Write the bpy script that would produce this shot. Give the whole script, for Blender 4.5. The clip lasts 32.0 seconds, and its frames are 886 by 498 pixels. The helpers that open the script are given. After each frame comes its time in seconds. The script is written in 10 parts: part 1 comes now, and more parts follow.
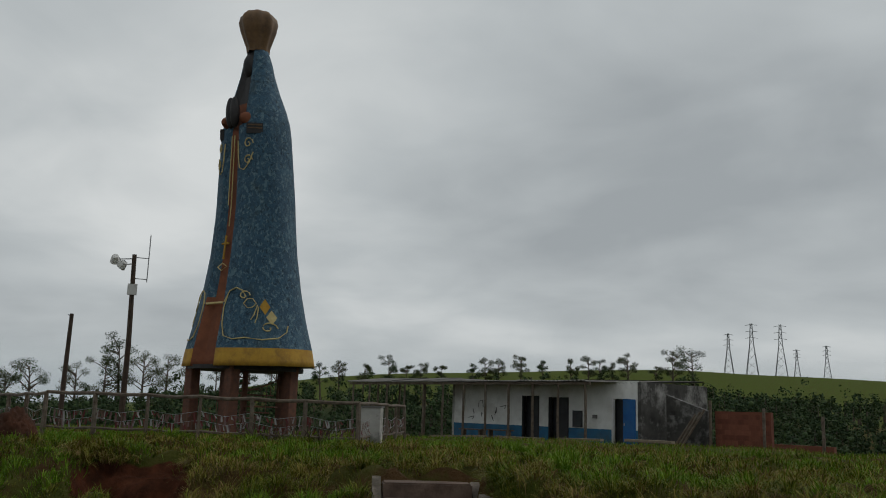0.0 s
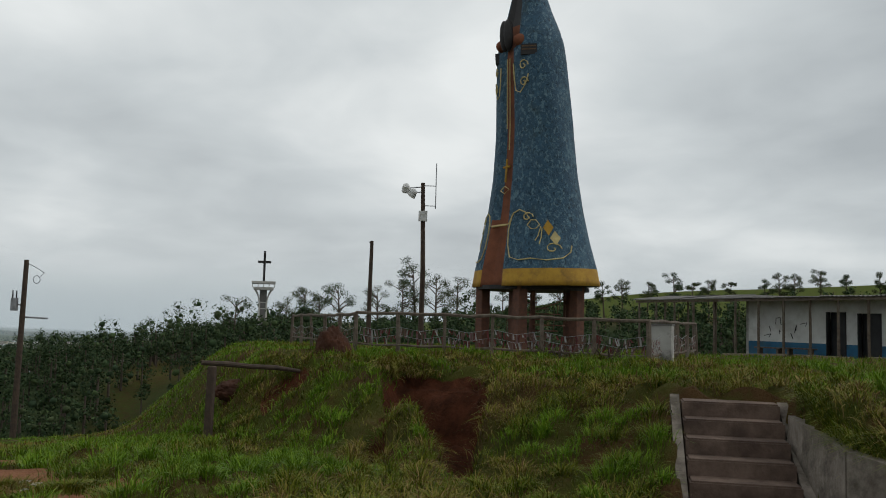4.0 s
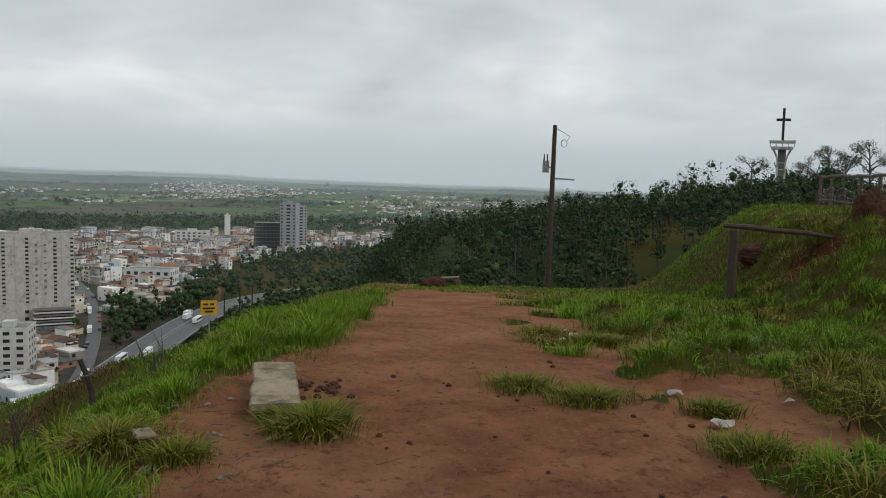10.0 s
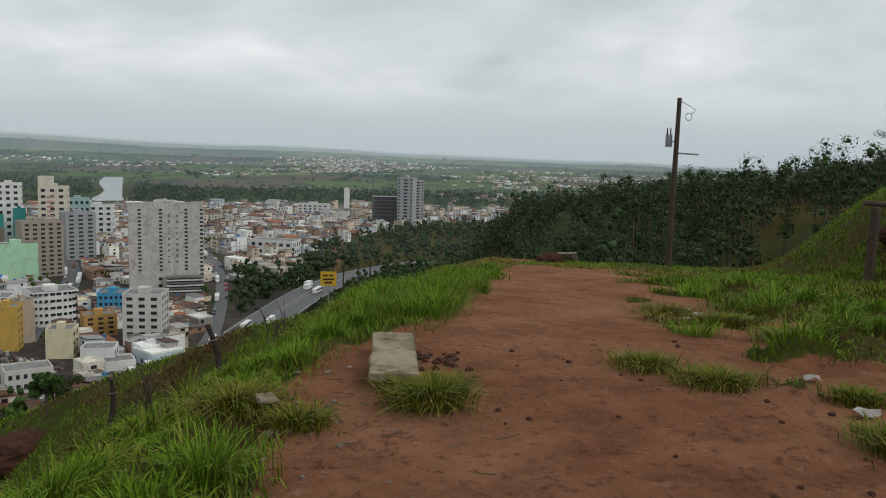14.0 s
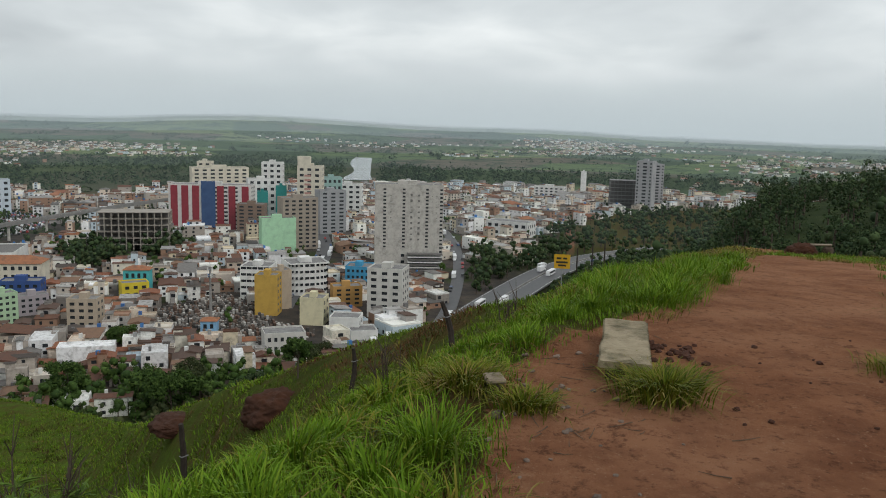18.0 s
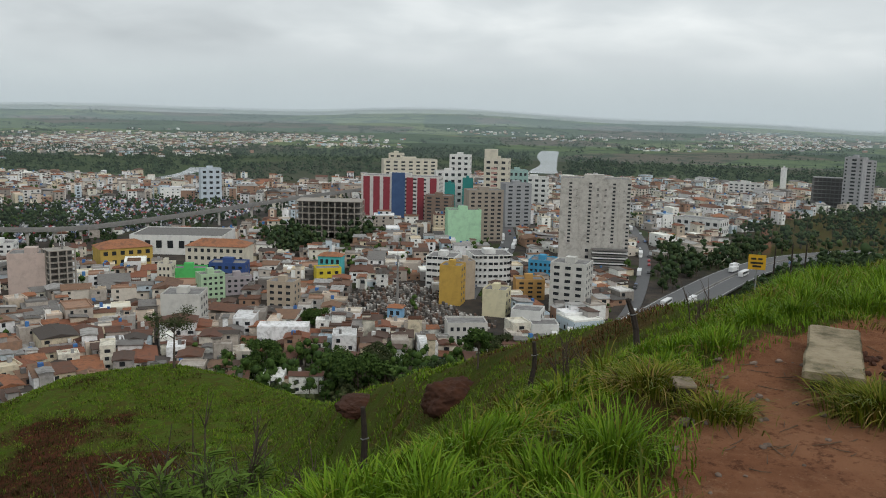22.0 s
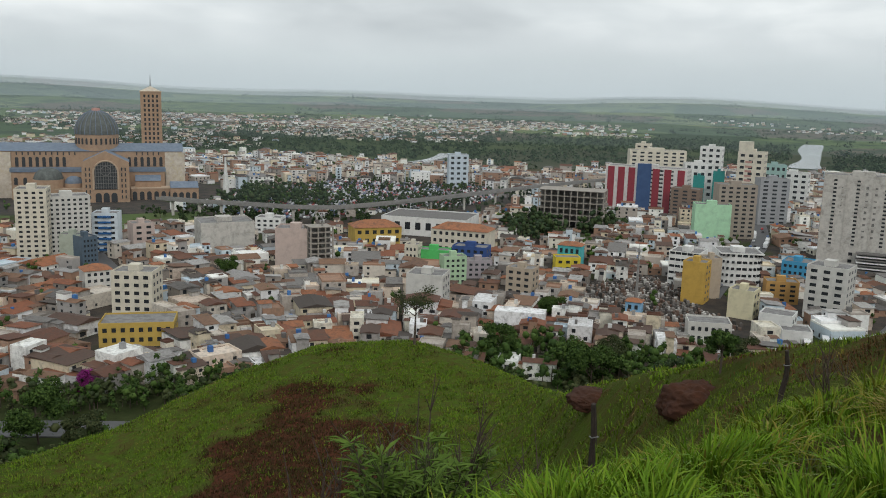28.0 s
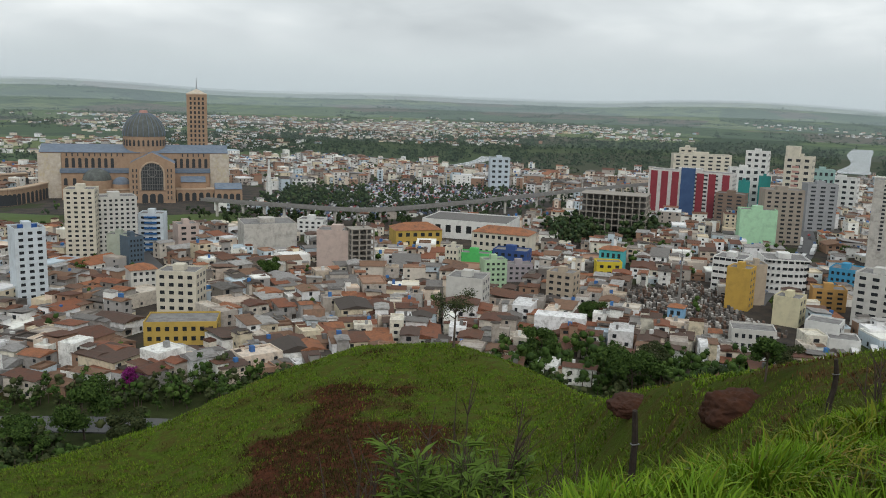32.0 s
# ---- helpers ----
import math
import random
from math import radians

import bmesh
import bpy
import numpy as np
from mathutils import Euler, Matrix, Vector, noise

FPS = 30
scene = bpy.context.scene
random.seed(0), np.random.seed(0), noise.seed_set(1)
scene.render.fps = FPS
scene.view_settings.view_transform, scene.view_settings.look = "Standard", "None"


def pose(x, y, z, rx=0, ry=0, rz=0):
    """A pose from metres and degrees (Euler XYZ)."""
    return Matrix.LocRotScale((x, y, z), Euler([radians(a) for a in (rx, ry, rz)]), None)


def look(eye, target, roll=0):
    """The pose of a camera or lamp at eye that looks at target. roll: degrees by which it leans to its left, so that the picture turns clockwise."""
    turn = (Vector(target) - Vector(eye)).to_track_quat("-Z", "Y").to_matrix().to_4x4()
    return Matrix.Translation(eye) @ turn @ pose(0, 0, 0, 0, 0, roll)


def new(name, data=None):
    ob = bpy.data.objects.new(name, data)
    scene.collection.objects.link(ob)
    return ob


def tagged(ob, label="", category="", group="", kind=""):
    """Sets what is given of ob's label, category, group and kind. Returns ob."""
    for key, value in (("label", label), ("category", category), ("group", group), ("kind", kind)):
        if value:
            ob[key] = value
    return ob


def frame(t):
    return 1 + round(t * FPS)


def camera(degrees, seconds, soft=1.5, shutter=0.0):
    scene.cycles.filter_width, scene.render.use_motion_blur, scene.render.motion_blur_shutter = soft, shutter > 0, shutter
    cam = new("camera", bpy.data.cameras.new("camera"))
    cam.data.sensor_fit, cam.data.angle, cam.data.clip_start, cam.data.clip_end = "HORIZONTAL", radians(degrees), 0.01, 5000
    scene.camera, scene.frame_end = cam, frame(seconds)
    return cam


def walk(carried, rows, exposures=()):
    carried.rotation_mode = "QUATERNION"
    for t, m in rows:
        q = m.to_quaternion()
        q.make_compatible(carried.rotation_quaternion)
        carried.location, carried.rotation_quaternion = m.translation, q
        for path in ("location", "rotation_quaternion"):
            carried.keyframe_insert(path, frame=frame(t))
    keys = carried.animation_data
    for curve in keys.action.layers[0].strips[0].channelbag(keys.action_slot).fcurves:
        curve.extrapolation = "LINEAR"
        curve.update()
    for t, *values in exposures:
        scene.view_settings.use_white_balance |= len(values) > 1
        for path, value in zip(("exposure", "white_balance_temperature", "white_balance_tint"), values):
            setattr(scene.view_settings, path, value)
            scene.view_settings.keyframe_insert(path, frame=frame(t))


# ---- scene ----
cam = camera(54.0, 32.0, soft=1.0)
PATH = [
    (0.0, (0.935, -0.193, 1.685), (-3.062, 8.790, 3.508), 1.83),
    (0.5, (0.928, -0.186, 1.682), (-3.094, 8.823, 3.314), 1.87),
    (1.0, (0.925, -0.166, 1.679), (-3.201, 8.840, 3.050), 2.03),
    (1.5, (0.920, -0.134, 1.679), (-3.463, 8.762, 2.960), 2.06),
    (2.0, (0.907, -0.112, 1.679), (-3.908, 8.482, 3.403), 2.66),
    (2.5, (0.876, -0.108, 1.679), (-4.490, 8.177, 3.281), 2.22),
    (4.5, (0.711, -0.126, 1.667), (-6.585, 6.700, 2.084), 1.57),
    (5.0, (0.649, -0.099, 1.667), (-7.327, 5.933, 1.638), 1.48),
    (5.5, (0.578, -0.057, 1.670), (-7.818, 5.368, 1.401), 1.21),
    (6.0, (0.515, 0.002, 1.675), (-8.149, 4.980, 1.297), 0.68),
    (6.5, (0.472, 0.019, 1.677), (-8.296, 4.804, 1.219), 0.60),
    (7.0, (0.422, 0.023, 1.675), (-8.464, 4.570, 1.083), 0.48),
    (7.5, (0.367, 0.023, 1.673), (-8.715, 4.152, 0.991), 0.63),
    (8.0, (0.319, 0.018, 1.673), (-8.920, 3.785, 1.002), 0.82),
    (8.5, (0.286, 0.009, 1.670), (-9.095, 3.417, 1.050), 0.74),
    (9.0, (0.269, 0.013, 1.666), (-9.228, 3.065, 0.971), 0.82),
    (9.5, (0.264, 0.008, 1.661), (-9.301, 2.811, 0.857), 1.17),
    (10.0, (0.253, 0.003, 1.657), (-9.353, 2.628, 0.744), 1.35),
    (10.5, (0.234, 0.008, 1.652), (-9.424, 2.395, 0.638), 1.42),
    (11.0, (0.210, 0.009, 1.647), (-9.480, 2.240, 0.591), 1.56),
    (11.5, (0.195, 0.001, 1.643), (-9.517, 2.143, 0.603), 1.78),
    (12.0, (0.185, -0.007, 1.638), (-9.550, 2.049, 0.635), 1.95),
    (12.5, (0.174, -0.012, 1.632), (-9.577, 1.972, 0.640), 1.97),
    (13.0, (0.157, -0.014, 1.628), (-9.605, 1.908, 0.623), 1.94),
    (13.5, (0.128, -0.024, 1.620), (-9.656, 1.710, 0.498), 1.75),
    (14.0, (0.109, -0.009, 1.616), (-9.726, 1.321, 0.388), 1.47),
    (14.5, (0.118, 0.014, 1.617), (-9.753, 0.998, 0.355), 1.67),
    (16.5, (0.072, 0.003, 1.615), (-9.831, -0.476, 0.314), 1.63),
    (17.0, (0.059, -0.000, 1.612), (-9.815, -0.827, 0.270), 1.52),
    (17.5, (0.039, 0.003, 1.610), (-9.794, -1.112, 0.176), 1.38),
    (18.0, (0.024, 0.001, 1.605), (-9.773, -1.335, 0.115), 1.37),
    (18.5, (0.010, 0.000, 1.602), (-9.751, -1.523, 0.055), 1.43),
    (19.0, (-0.002, 0.001, 1.601), (-9.723, -1.718, 0.007), 1.35),
    (19.5, (-0.018, -0.002, 1.596), (-9.696, -1.927, -0.024), 1.38),
    (20.0, (-0.044, -0.012, 1.590), (-9.653, -2.242, -0.056), 1.14),
    (20.5, (-0.067, -0.018, 1.583), (-9.609, -2.511, -0.069), 1.05),
    (21.0, (-0.096, -0.022, 1.576), (-9.562, -2.783, -0.085), 1.17),
    (21.5, (-0.121, -0.030, 1.570), (-9.490, -3.121, -0.061), 1.27),
    (22.0, (-0.147, -0.039, 1.563), (-9.424, -3.408, -0.050), 1.27),
    (22.5, (-0.167, -0.043, 1.557), (-9.372, -3.594, -0.074), 1.32),
    (23.0, (-0.188, -0.047, 1.550), (-9.326, -3.765, -0.085), 1.47),
    (23.5, (-0.210, -0.045, 1.543), (-9.279, -3.931, -0.085), 1.64),
    (24.0, (-0.230, -0.047, 1.537), (-9.226, -4.096, -0.101), 1.69),
    (24.5, (-0.253, -0.058, 1.533), (-9.187, -4.225, -0.148), 1.65),
    (26.5, (-0.328, -0.093, 1.517), (-8.845, -5.042, -0.209), 1.43),
    (27.0, (-0.367, -0.116, 1.516), (-8.727, -5.325, -0.209), 1.50),
    (27.5, (-0.394, -0.137, 1.511), (-8.556, -5.631, -0.273), 1.64),
    (28.0, (-0.416, -0.156, 1.505), (-8.385, -5.921, -0.300), 1.59),
    (28.5, (-0.435, -0.173, 1.498), (-8.228, -6.177, -0.296), 1.45),
    (29.0, (-0.453, -0.185, 1.493), (-8.147, -6.314, -0.306), 1.54),
    (29.5, (-0.466, -0.196, 1.488), (-8.071, -6.430, -0.331), 1.64),
    (30.0, (-0.473, -0.204, 1.483), (-8.003, -6.522, -0.357), 1.71),
    (30.5, (-0.481, -0.203, 1.481), (-7.997, -6.532, -0.376), 1.59),
    (31.0, (-0.485, -0.202, 1.479), (-8.026, -6.508, -0.359), 1.63),
    (31.5, (-0.486, -0.198, 1.478), (-8.084, -6.446, -0.318), 1.66),
    (32.0, (-0.485, -0.196, 1.477), (-8.175, -6.334, -0.306), 1.68),
]
LIGHT = [(0.0, -0.58), (1.0, -0.4), (2.0, -0.36), (2.5, -0.36), (4.5, -0.2), (5.5, -0.13), (9.0, -0.1), (13.0, -0.1), (17.0, 0.0), (24.0, 0.0), (27.0, 0.06), (32.0, 0.07)]
walk(cam, [(t, look(eye, target, roll)) for t, eye, target, roll in PATH], LIGHT)

# ---- world: overcast daylight under a low cloud deck ----
world = bpy.data.worlds.new("overcast_sky")
scene.world = world
world.use_nodes = True
wn, wl = world.node_tree.nodes, world.node_tree.links
wn.clear()
sky_out = wn.new("ShaderNodeOutputWorld")
sky_bg = wn.new("ShaderNodeBackground")
sky_tex = wn.new("ShaderNodeTexSky")
sky_tex.sky_type, sky_tex.sun_disc = "NISHITA", False
sky_tex.sun_elevation, sky_tex.sun_rotation = radians(42), radians(36)
coord = wn.new("ShaderNodeTexCoord")
split = wn.new("ShaderNodeSeparateXYZ")
wl.new(coord.outputs["Generated"], split.inputs[0])


def wmath(op, a, b=None):
    n = wn.new("ShaderNodeMath")
    n.operation = op
    for i, v in enumerate((a, b)):
        if v is None:
            continue
        if isinstance(v, (int, float)):
            n.inputs[i].default_value = v
        else:
            wl.new(v, n.inputs[i])
    return n.outputs[0]


# the deck is a plane overhead, so its billows crowd together towards the horizon
up = wmath("ADD", wmath("MAXIMUM", split.outputs["Z"], 0.0), 0.24)
deck = wn.new("ShaderNodeCombineXYZ")
wl.new(wmath("DIVIDE", split.outputs["X"], up), deck.inputs[0])
wl.new(wmath("DIVIDE", split.outputs["Y"], up), deck.inputs[1])


def billow(scale, detail, rough, seed):
    shift = wn.new("ShaderNodeMapping")
    shift.inputs["Location"].default_value = (seed, seed * 0.7, 0)
    wl.new(deck.outputs[0], shift.inputs["Vector"])
    n = wn.new("ShaderNodeTexNoise")
    n.inputs["Scale"].default_value, n.inputs["Detail"].default_value, n.inputs["Roughness"].default_value = scale, detail, rough
    n.inputs["Distortion"].default_value = 0.35
    wl.new(shift.outputs[0], n.inputs["Vector"])
    return n.outputs["Fac"]


mixed = wmath("ADD", wmath("MULTIPLY", billow(0.85, 4, 0.45, 3.1), 0.74), wmath("MULTIPLY", billow(2.4, 5, 0.5, 9.4), 0.26))
ramp = wn.new("ShaderNodeValToRGB")
ramp.color_ramp.elements[0].position, ramp.color_ramp.elements[0].color = 0.34, (0.40, 0.435, 0.455, 1)
ramp.color_ramp.elements[1].position, ramp.color_ramp.elements[1].color = 0.66, (0.78, 0.81, 0.81, 1)
mid = ramp.color_ramp.elements.new(0.5)
mid.color = (0.56, 0.60, 0.615, 1)
wl.new(mixed, ramp.inputs[0])
veil = wn.new("ShaderNodeMixRGB")
veil.inputs[0].default_value = 0.985
scaled = wn.new("ShaderNodeMixRGB")
scaled.blend_type = "MULTIPLY"
scaled.inputs[0].default_value, scaled.inputs[2].default_value = 1.0, (0.1, 0.1, 0.1, 1)
wl.new(sky_tex.outputs[0], scaled.inputs[1])
wl.new(scaled.outputs[0], veil.inputs[1])
wl.new(ramp.outputs[0], veil.inputs[2])
wl.new(veil.outputs[0], sky_bg.inputs["Color"])
sky_bg.inputs["Strength"].default_value = 1.23
wl.new(sky_bg.outputs[0], sky_out.inputs[0])

sun_data = bpy.data.lights.new("sun", "SUN")
sun_data.energy, sun_data.angle, sun_data.color = 1.05, radians(26), (1.0, 0.97, 0.93)
sun = new("sun", sun_data)
sun.rotation_euler = (radians(48), 0, radians(144))

# ---- materials ----
def mat(name, c1, c2=None, scale=3.0, rough=0.85, bump=0.0, bump_scale=None, metal=0.0, stain=None, stain_scale=0.4, stain_amt=0.5, spec=0.3, obj_var=0.0, coords="Object"):
    """Two tones mixed by fine noise, broad stains of a third tone, and a fine relief."""
    m = bpy.data.materials.new(name)
    m.use_nodes = True
    n, l = m.node_tree.nodes, m.node_tree.links
    b = n["Principled BSDF"]
    b.inputs["Roughness"].default_value, b.inputs["Metallic"].default_value = rough, metal
    b.inputs["Specular IOR Level"].default_value = spec
    tc = n.new("ShaderNodeTexCoord")
    c2 = c2 or tuple(v * 0.7 for v in c1)
    t = n.new("ShaderNodeTexNoise")
    t.inputs["Scale"].default_value, t.inputs["Detail"].default_value, t.inputs["Roughness"].default_value = scale, 6, 0.62
    l.new(tc.outputs[coords], t.inputs["Vector"])
    mix = n.new("ShaderNodeMixRGB")
    mix.inputs[1].default_value, mix.inputs[2].default_value = (*c1, 1), (*c2, 1)
    r = n.new("ShaderNodeMapRange")
    r.inputs[1].default_value, r.inputs[2].default_value = 0.32, 0.68
    l.new(t.outputs["Fac"], r.inputs[0])
    l.new(r.outputs[0], mix.inputs[0])
    out = mix.outputs[0]
    if stain:
        s = n.new("ShaderNodeTexNoise")
        s.inputs["Scale"].default_value, s.inputs["Detail"].default_value, s.inputs["Roughness"].default_value = stain_scale, 8, 0.7
        l.new(tc.outputs[coords], s.inputs["Vector"])
        r2 = n.new("ShaderNodeMapRange")
        r2.inputs[1].default_value, r2.inputs[2].default_value, r2.inputs[4].default_value = 0.48, 0.66, stain_amt
        l.new(s.outputs["Fac"], r2.inputs[0])
        m2 = n.new("ShaderNodeMixRGB")
        m2.inputs[2].default_value = (*stain, 1)
        l.new(r2.outputs[0], m2.inputs[0])
        l.new(out, m2.inputs[1])
        out = m2.outputs[0]
    if obj_var:
        info = n.new("ShaderNodeObjectInfo")
        hsv = n.new("ShaderNodeHueSaturation")
        mr = n.new("ShaderNodeMapRange")
        mr.inputs[3].default_value, mr.inputs[4].default_value = 1 - obj_var, 1 + obj_var
        l.new(info.outputs["Random"], mr.inputs[0])
        l.new(mr.outputs[0], hsv.inputs["Value"])
        l.new(out, hsv.inputs["Color"])
        out = hsv.outputs[0]
    l.new(out, b.inputs["Base Color"])
    if bump:
        bp = n.new("ShaderNodeBump")
        bp.inputs["Strength"].default_value, bp.inputs["Distance"].default_value = bump, 0.03
        t2 = n.new("ShaderNodeTexNoise")
        t2.inputs["Scale"].default_value, t2.inputs["Detail"].default_value = bump_scale or scale * 4, 5
        l.new(tc.outputs[coords], t2.inputs["Vector"])
        l.new(t2.outputs["Fac"], bp.inputs["Height"])
        l.new(bp.outputs[0], b.inputs["Normal"])
    return m


def island_mat(name, tones, rough=0.9, scale=0.6, grime=0.35, dirt=(0.1, 0.09, 0.08), spec=0.2):
    """Each loose piece of the mesh takes one of the tones, weathered by noise."""
    m = bpy.data.materials.new(name)
    m.use_nodes = True
    n, l = m.node_tree.nodes, m.node_tree.links
    b = n["Principled BSDF"]
    b.inputs["Roughness"].default_value, b.inputs["Specular IOR Level"].default_value = rough, spec
    g = n.new("ShaderNodeNewGeometry")
    ramp = n.new("ShaderNodeValToRGB")
    ramp.color_ramp.interpolation = "CONSTANT"
    el = ramp.color_ramp.elements
    while len(el) < len(tones):
        el.new(0.5)
    for i, c in enumerate(tones):
        el[i].position, el[i].color = i / len(tones), (*c, 1)
    l.new(g.outputs["Random Per Island"], ramp.inputs[0])
    t = n.new("ShaderNodeTexNoise")
    t.inputs["Scale"].default_value, t.inputs["Detail"].default_value, t.inputs["Roughness"].default_value = scale, 6, 0.7
    l.new(g.outputs["Position"], t.inputs["Vector"])
    r = n.new("ShaderNodeMapRange")
    r.inputs[1].default_value, r.inputs[2].default_value, r.inputs[4].default_value = 0.45, 0.7, grime
    l.new(t.outputs["Fac"], r.inputs[0])
    mx = n.new("ShaderNodeMixRGB")
    mx.inputs[2].default_value = (*dirt, 1)
    l.new(r.outputs[0], mx.inputs[0])
    l.new(ramp.outputs[0], mx.inputs[1])
    l.new(mx.outputs[0], b.inputs["Base Color"])
    return m


WALL_TONES = [(0.854, 0.854, 0.819), (0.613, 0.555, 0.479), (0.854, 0.854, 0.854), (0.44, 0.392, 0.344), (0.67, 0.584, 0.431), (0.364, 0.344, 0.326), (0.718, 0.68, 0.575), (0.344, 0.211, 0.144), (0.729, 0.729, 0.729), (0.709, 0.603, 0.498), (0.527, 0.613, 0.67), (0.854, 0.854, 0.796)]
ROOF_TONES = [(0.235, 0.095, 0.055), (0.15, 0.075, 0.05), (0.11, 0.07, 0.055), (0.31, 0.13, 0.068), (0.19, 0.18, 0.17), (0.30, 0.29, 0.28), (0.135, 0.066, 0.046), (0.08, 0.066, 0.058), (0.21, 0.125, 0.082), (0.38, 0.37, 0.35)]
M_WALLS = island_mat("painted_masonry", WALL_TONES, grime=0.28, dirt=(0.2, 0.18, 0.155))
M_ROOFS = island_mat("weathered_roofing", ROOF_TONES, grime=0.5, dirt=(0.075, 0.065, 0.055))
OLD_WALLS = [(0.44, 0.392, 0.344), (0.613, 0.555, 0.479), (0.30, 0.27, 0.24), (0.70, 0.69, 0.66), (0.26, 0.235, 0.21), (0.50, 0.42, 0.33), (0.344, 0.211, 0.144), (0.42, 0.40, 0.375), (0.55, 0.46, 0.38), (0.20, 0.18, 0.165)]
OLD_ROOFS = [(0.235, 0.095, 0.055), (0.15, 0.075, 0.05), (0.11, 0.07, 0.055), (0.27, 0.115, 0.062), (0.13, 0.122, 0.115), (0.20, 0.19, 0.18), (0.135, 0.066, 0.046), (0.08, 0.066, 0.058), (0.17, 0.10, 0.07), (0.36, 0.35, 0.335), (0.10, 0.085, 0.075)]
M_WALLS_OLD = island_mat("grimy_masonry", OLD_WALLS, grime=0.55, dirt=(0.12, 0.108, 0.095))
M_ROOFS_OLD = island_mat("blackened_roofing", OLD_ROOFS, grime=0.6, dirt=(0.05, 0.044, 0.038))
M_TANKS = island_mat("roof_tanks", [(0.05, 0.14, 0.36), (0.30, 0.30, 0.30), (0.62, 0.62, 0.60), (0.06, 0.18, 0.42), (0.16, 0.155, 0.15)], grime=0.3)
# near-black that paints the shade inside doorways and arches; also colours the meter box
M_DARK = mat("opening_shade_and_dark_box", (0.022, 0.024, 0.027), (0.04, 0.042, 0.045), 2, 0.5)
M_GLASS = mat("window_glass", (0.016, 0.019, 0.022), (0.036, 0.040, 0.044), 0.8, 0.3, spec=0.15)
M_CONC = mat("stained_concrete", (0.55, 0.525, 0.48), (0.43, 0.41, 0.375), 0.5, 0.92, 0.15, 6, stain=(0.22, 0.205, 0.185), stain_scale=0.22, stain_amt=0.7)
M_CONC_DARK = mat("dark_concrete", (0.2, 0.19, 0.18), (0.13, 0.125, 0.12), 1.0, 0.92, 0.15, 8)
M_WOOD = mat("weathered_wood", (0.15, 0.115, 0.085), (0.075, 0.058, 0.045), 9, 0.9, 0.5, 30, stain=(0.2, 0.18, 0.15), stain_scale=3)
M_POLE = mat("tarred_pole_wood", (0.082, 0.056, 0.040), (0.042, 0.032, 0.025), 7, 0.9, 0.4, 30)
M_METAL = mat("dull_metal", (0.34, 0.35, 0.36), (0.2, 0.2, 0.21), 4, 0.55, metal=0.5)
M_WHITE = mat("white_paint", (0.72, 0.72, 0.70), (0.58, 0.575, 0.55), 1.5, 0.8, 0.1, stain=(0.3, 0.28, 0.25), stain_scale=0.8, stain_amt=0.45)

# ---- small builders ----
def part(name, bm, material, parent=None, label="", smooth=False):
    me = bpy.data.meshes.new(name)
    bm.to_mesh(me)
    bm.free()
    if smooth:
        me.polygons.foreach_set("use_smooth", [True] * len(me.polygons))
    for mm in material if isinstance(material, (list, tuple)) else (material,):
        me.materials.append(mm)
    ob = new(name, me)
    ob.parent = parent
    if label:
        ob["label"] = label
    return ob


def thing(name, place, label, category, group="", rz=0.0, kind=""):
    ob = new(name)
    ob.matrix_basis = Matrix.Translation(place) @ Matrix.Rotation(rz, 4, "Z")
    ob.empty_display_size = 0.2
    return tagged(ob, label, category, group, kind)


def box(bm, x0, y0, z0, x1, y1, z1, m=None, mat_index=0):
    vs = [bm.verts.new((m @ Vector(p)) if m else p) for p in ((x0, y0, z0), (x1, y0, z0), (x1, y1, z0), (x0, y1, z0), (x0, y0, z1), (x1, y0, z1), (x1, y1, z1), (x0, y1, z1))]
    for f in ((3, 2, 1, 0), (4, 5, 6, 7), (0, 1, 5, 4), (1, 2, 6, 5), (2, 3, 7, 6), (3, 0, 4, 7)):
        bm.faces.new([vs[i] for i in f]).material_index = mat_index
    return vs


def tube(bm, pts, radii, sides=8, cap=True):
    """A tapered round bar along a line of points."""
    rings = []
    pts = [Vector(p) for p in pts]
    for i, p in enumerate(pts):
        d = (pts[min(i + 1, len(pts) - 1)] - pts[max(i - 1, 0)]).normalized()
        a = d.orthogonal().normalized() if abs(d.z) < 0.9 else Vector((1, 0, 0))
        a = (a - d * a.dot(d)).normalized()
        b = d.cross(a)
        r = radii[i] if isinstance(radii, (list, tuple)) else radii
        rings.append([bm.verts.new(p + r * (math.cos(k * math.tau / sides) * a + math.sin(k * math.tau / sides) * b)) for k in range(sides)])
    for u, v in zip(rings, rings[1:]):
        for k in range(sides):
            bm.faces.new((u[k], u[(k + 1) % sides], v[(k + 1) % sides], v[k]))
    if cap:
        bm.faces.new(rings[0][::-1])
        bm.faces.new(rings[-1])


def polar(az, r):
    a = radians(az)
    return -math.sin(a) * r, math.cos(a) * r


# ---- the lie of the land ----
PLAIN = -98.0


def sstep(a, b, x):
    u = np.clip((x - a) / (b - a + 0.0), 0, 1)
    return u * u * (3 - 2 * u)


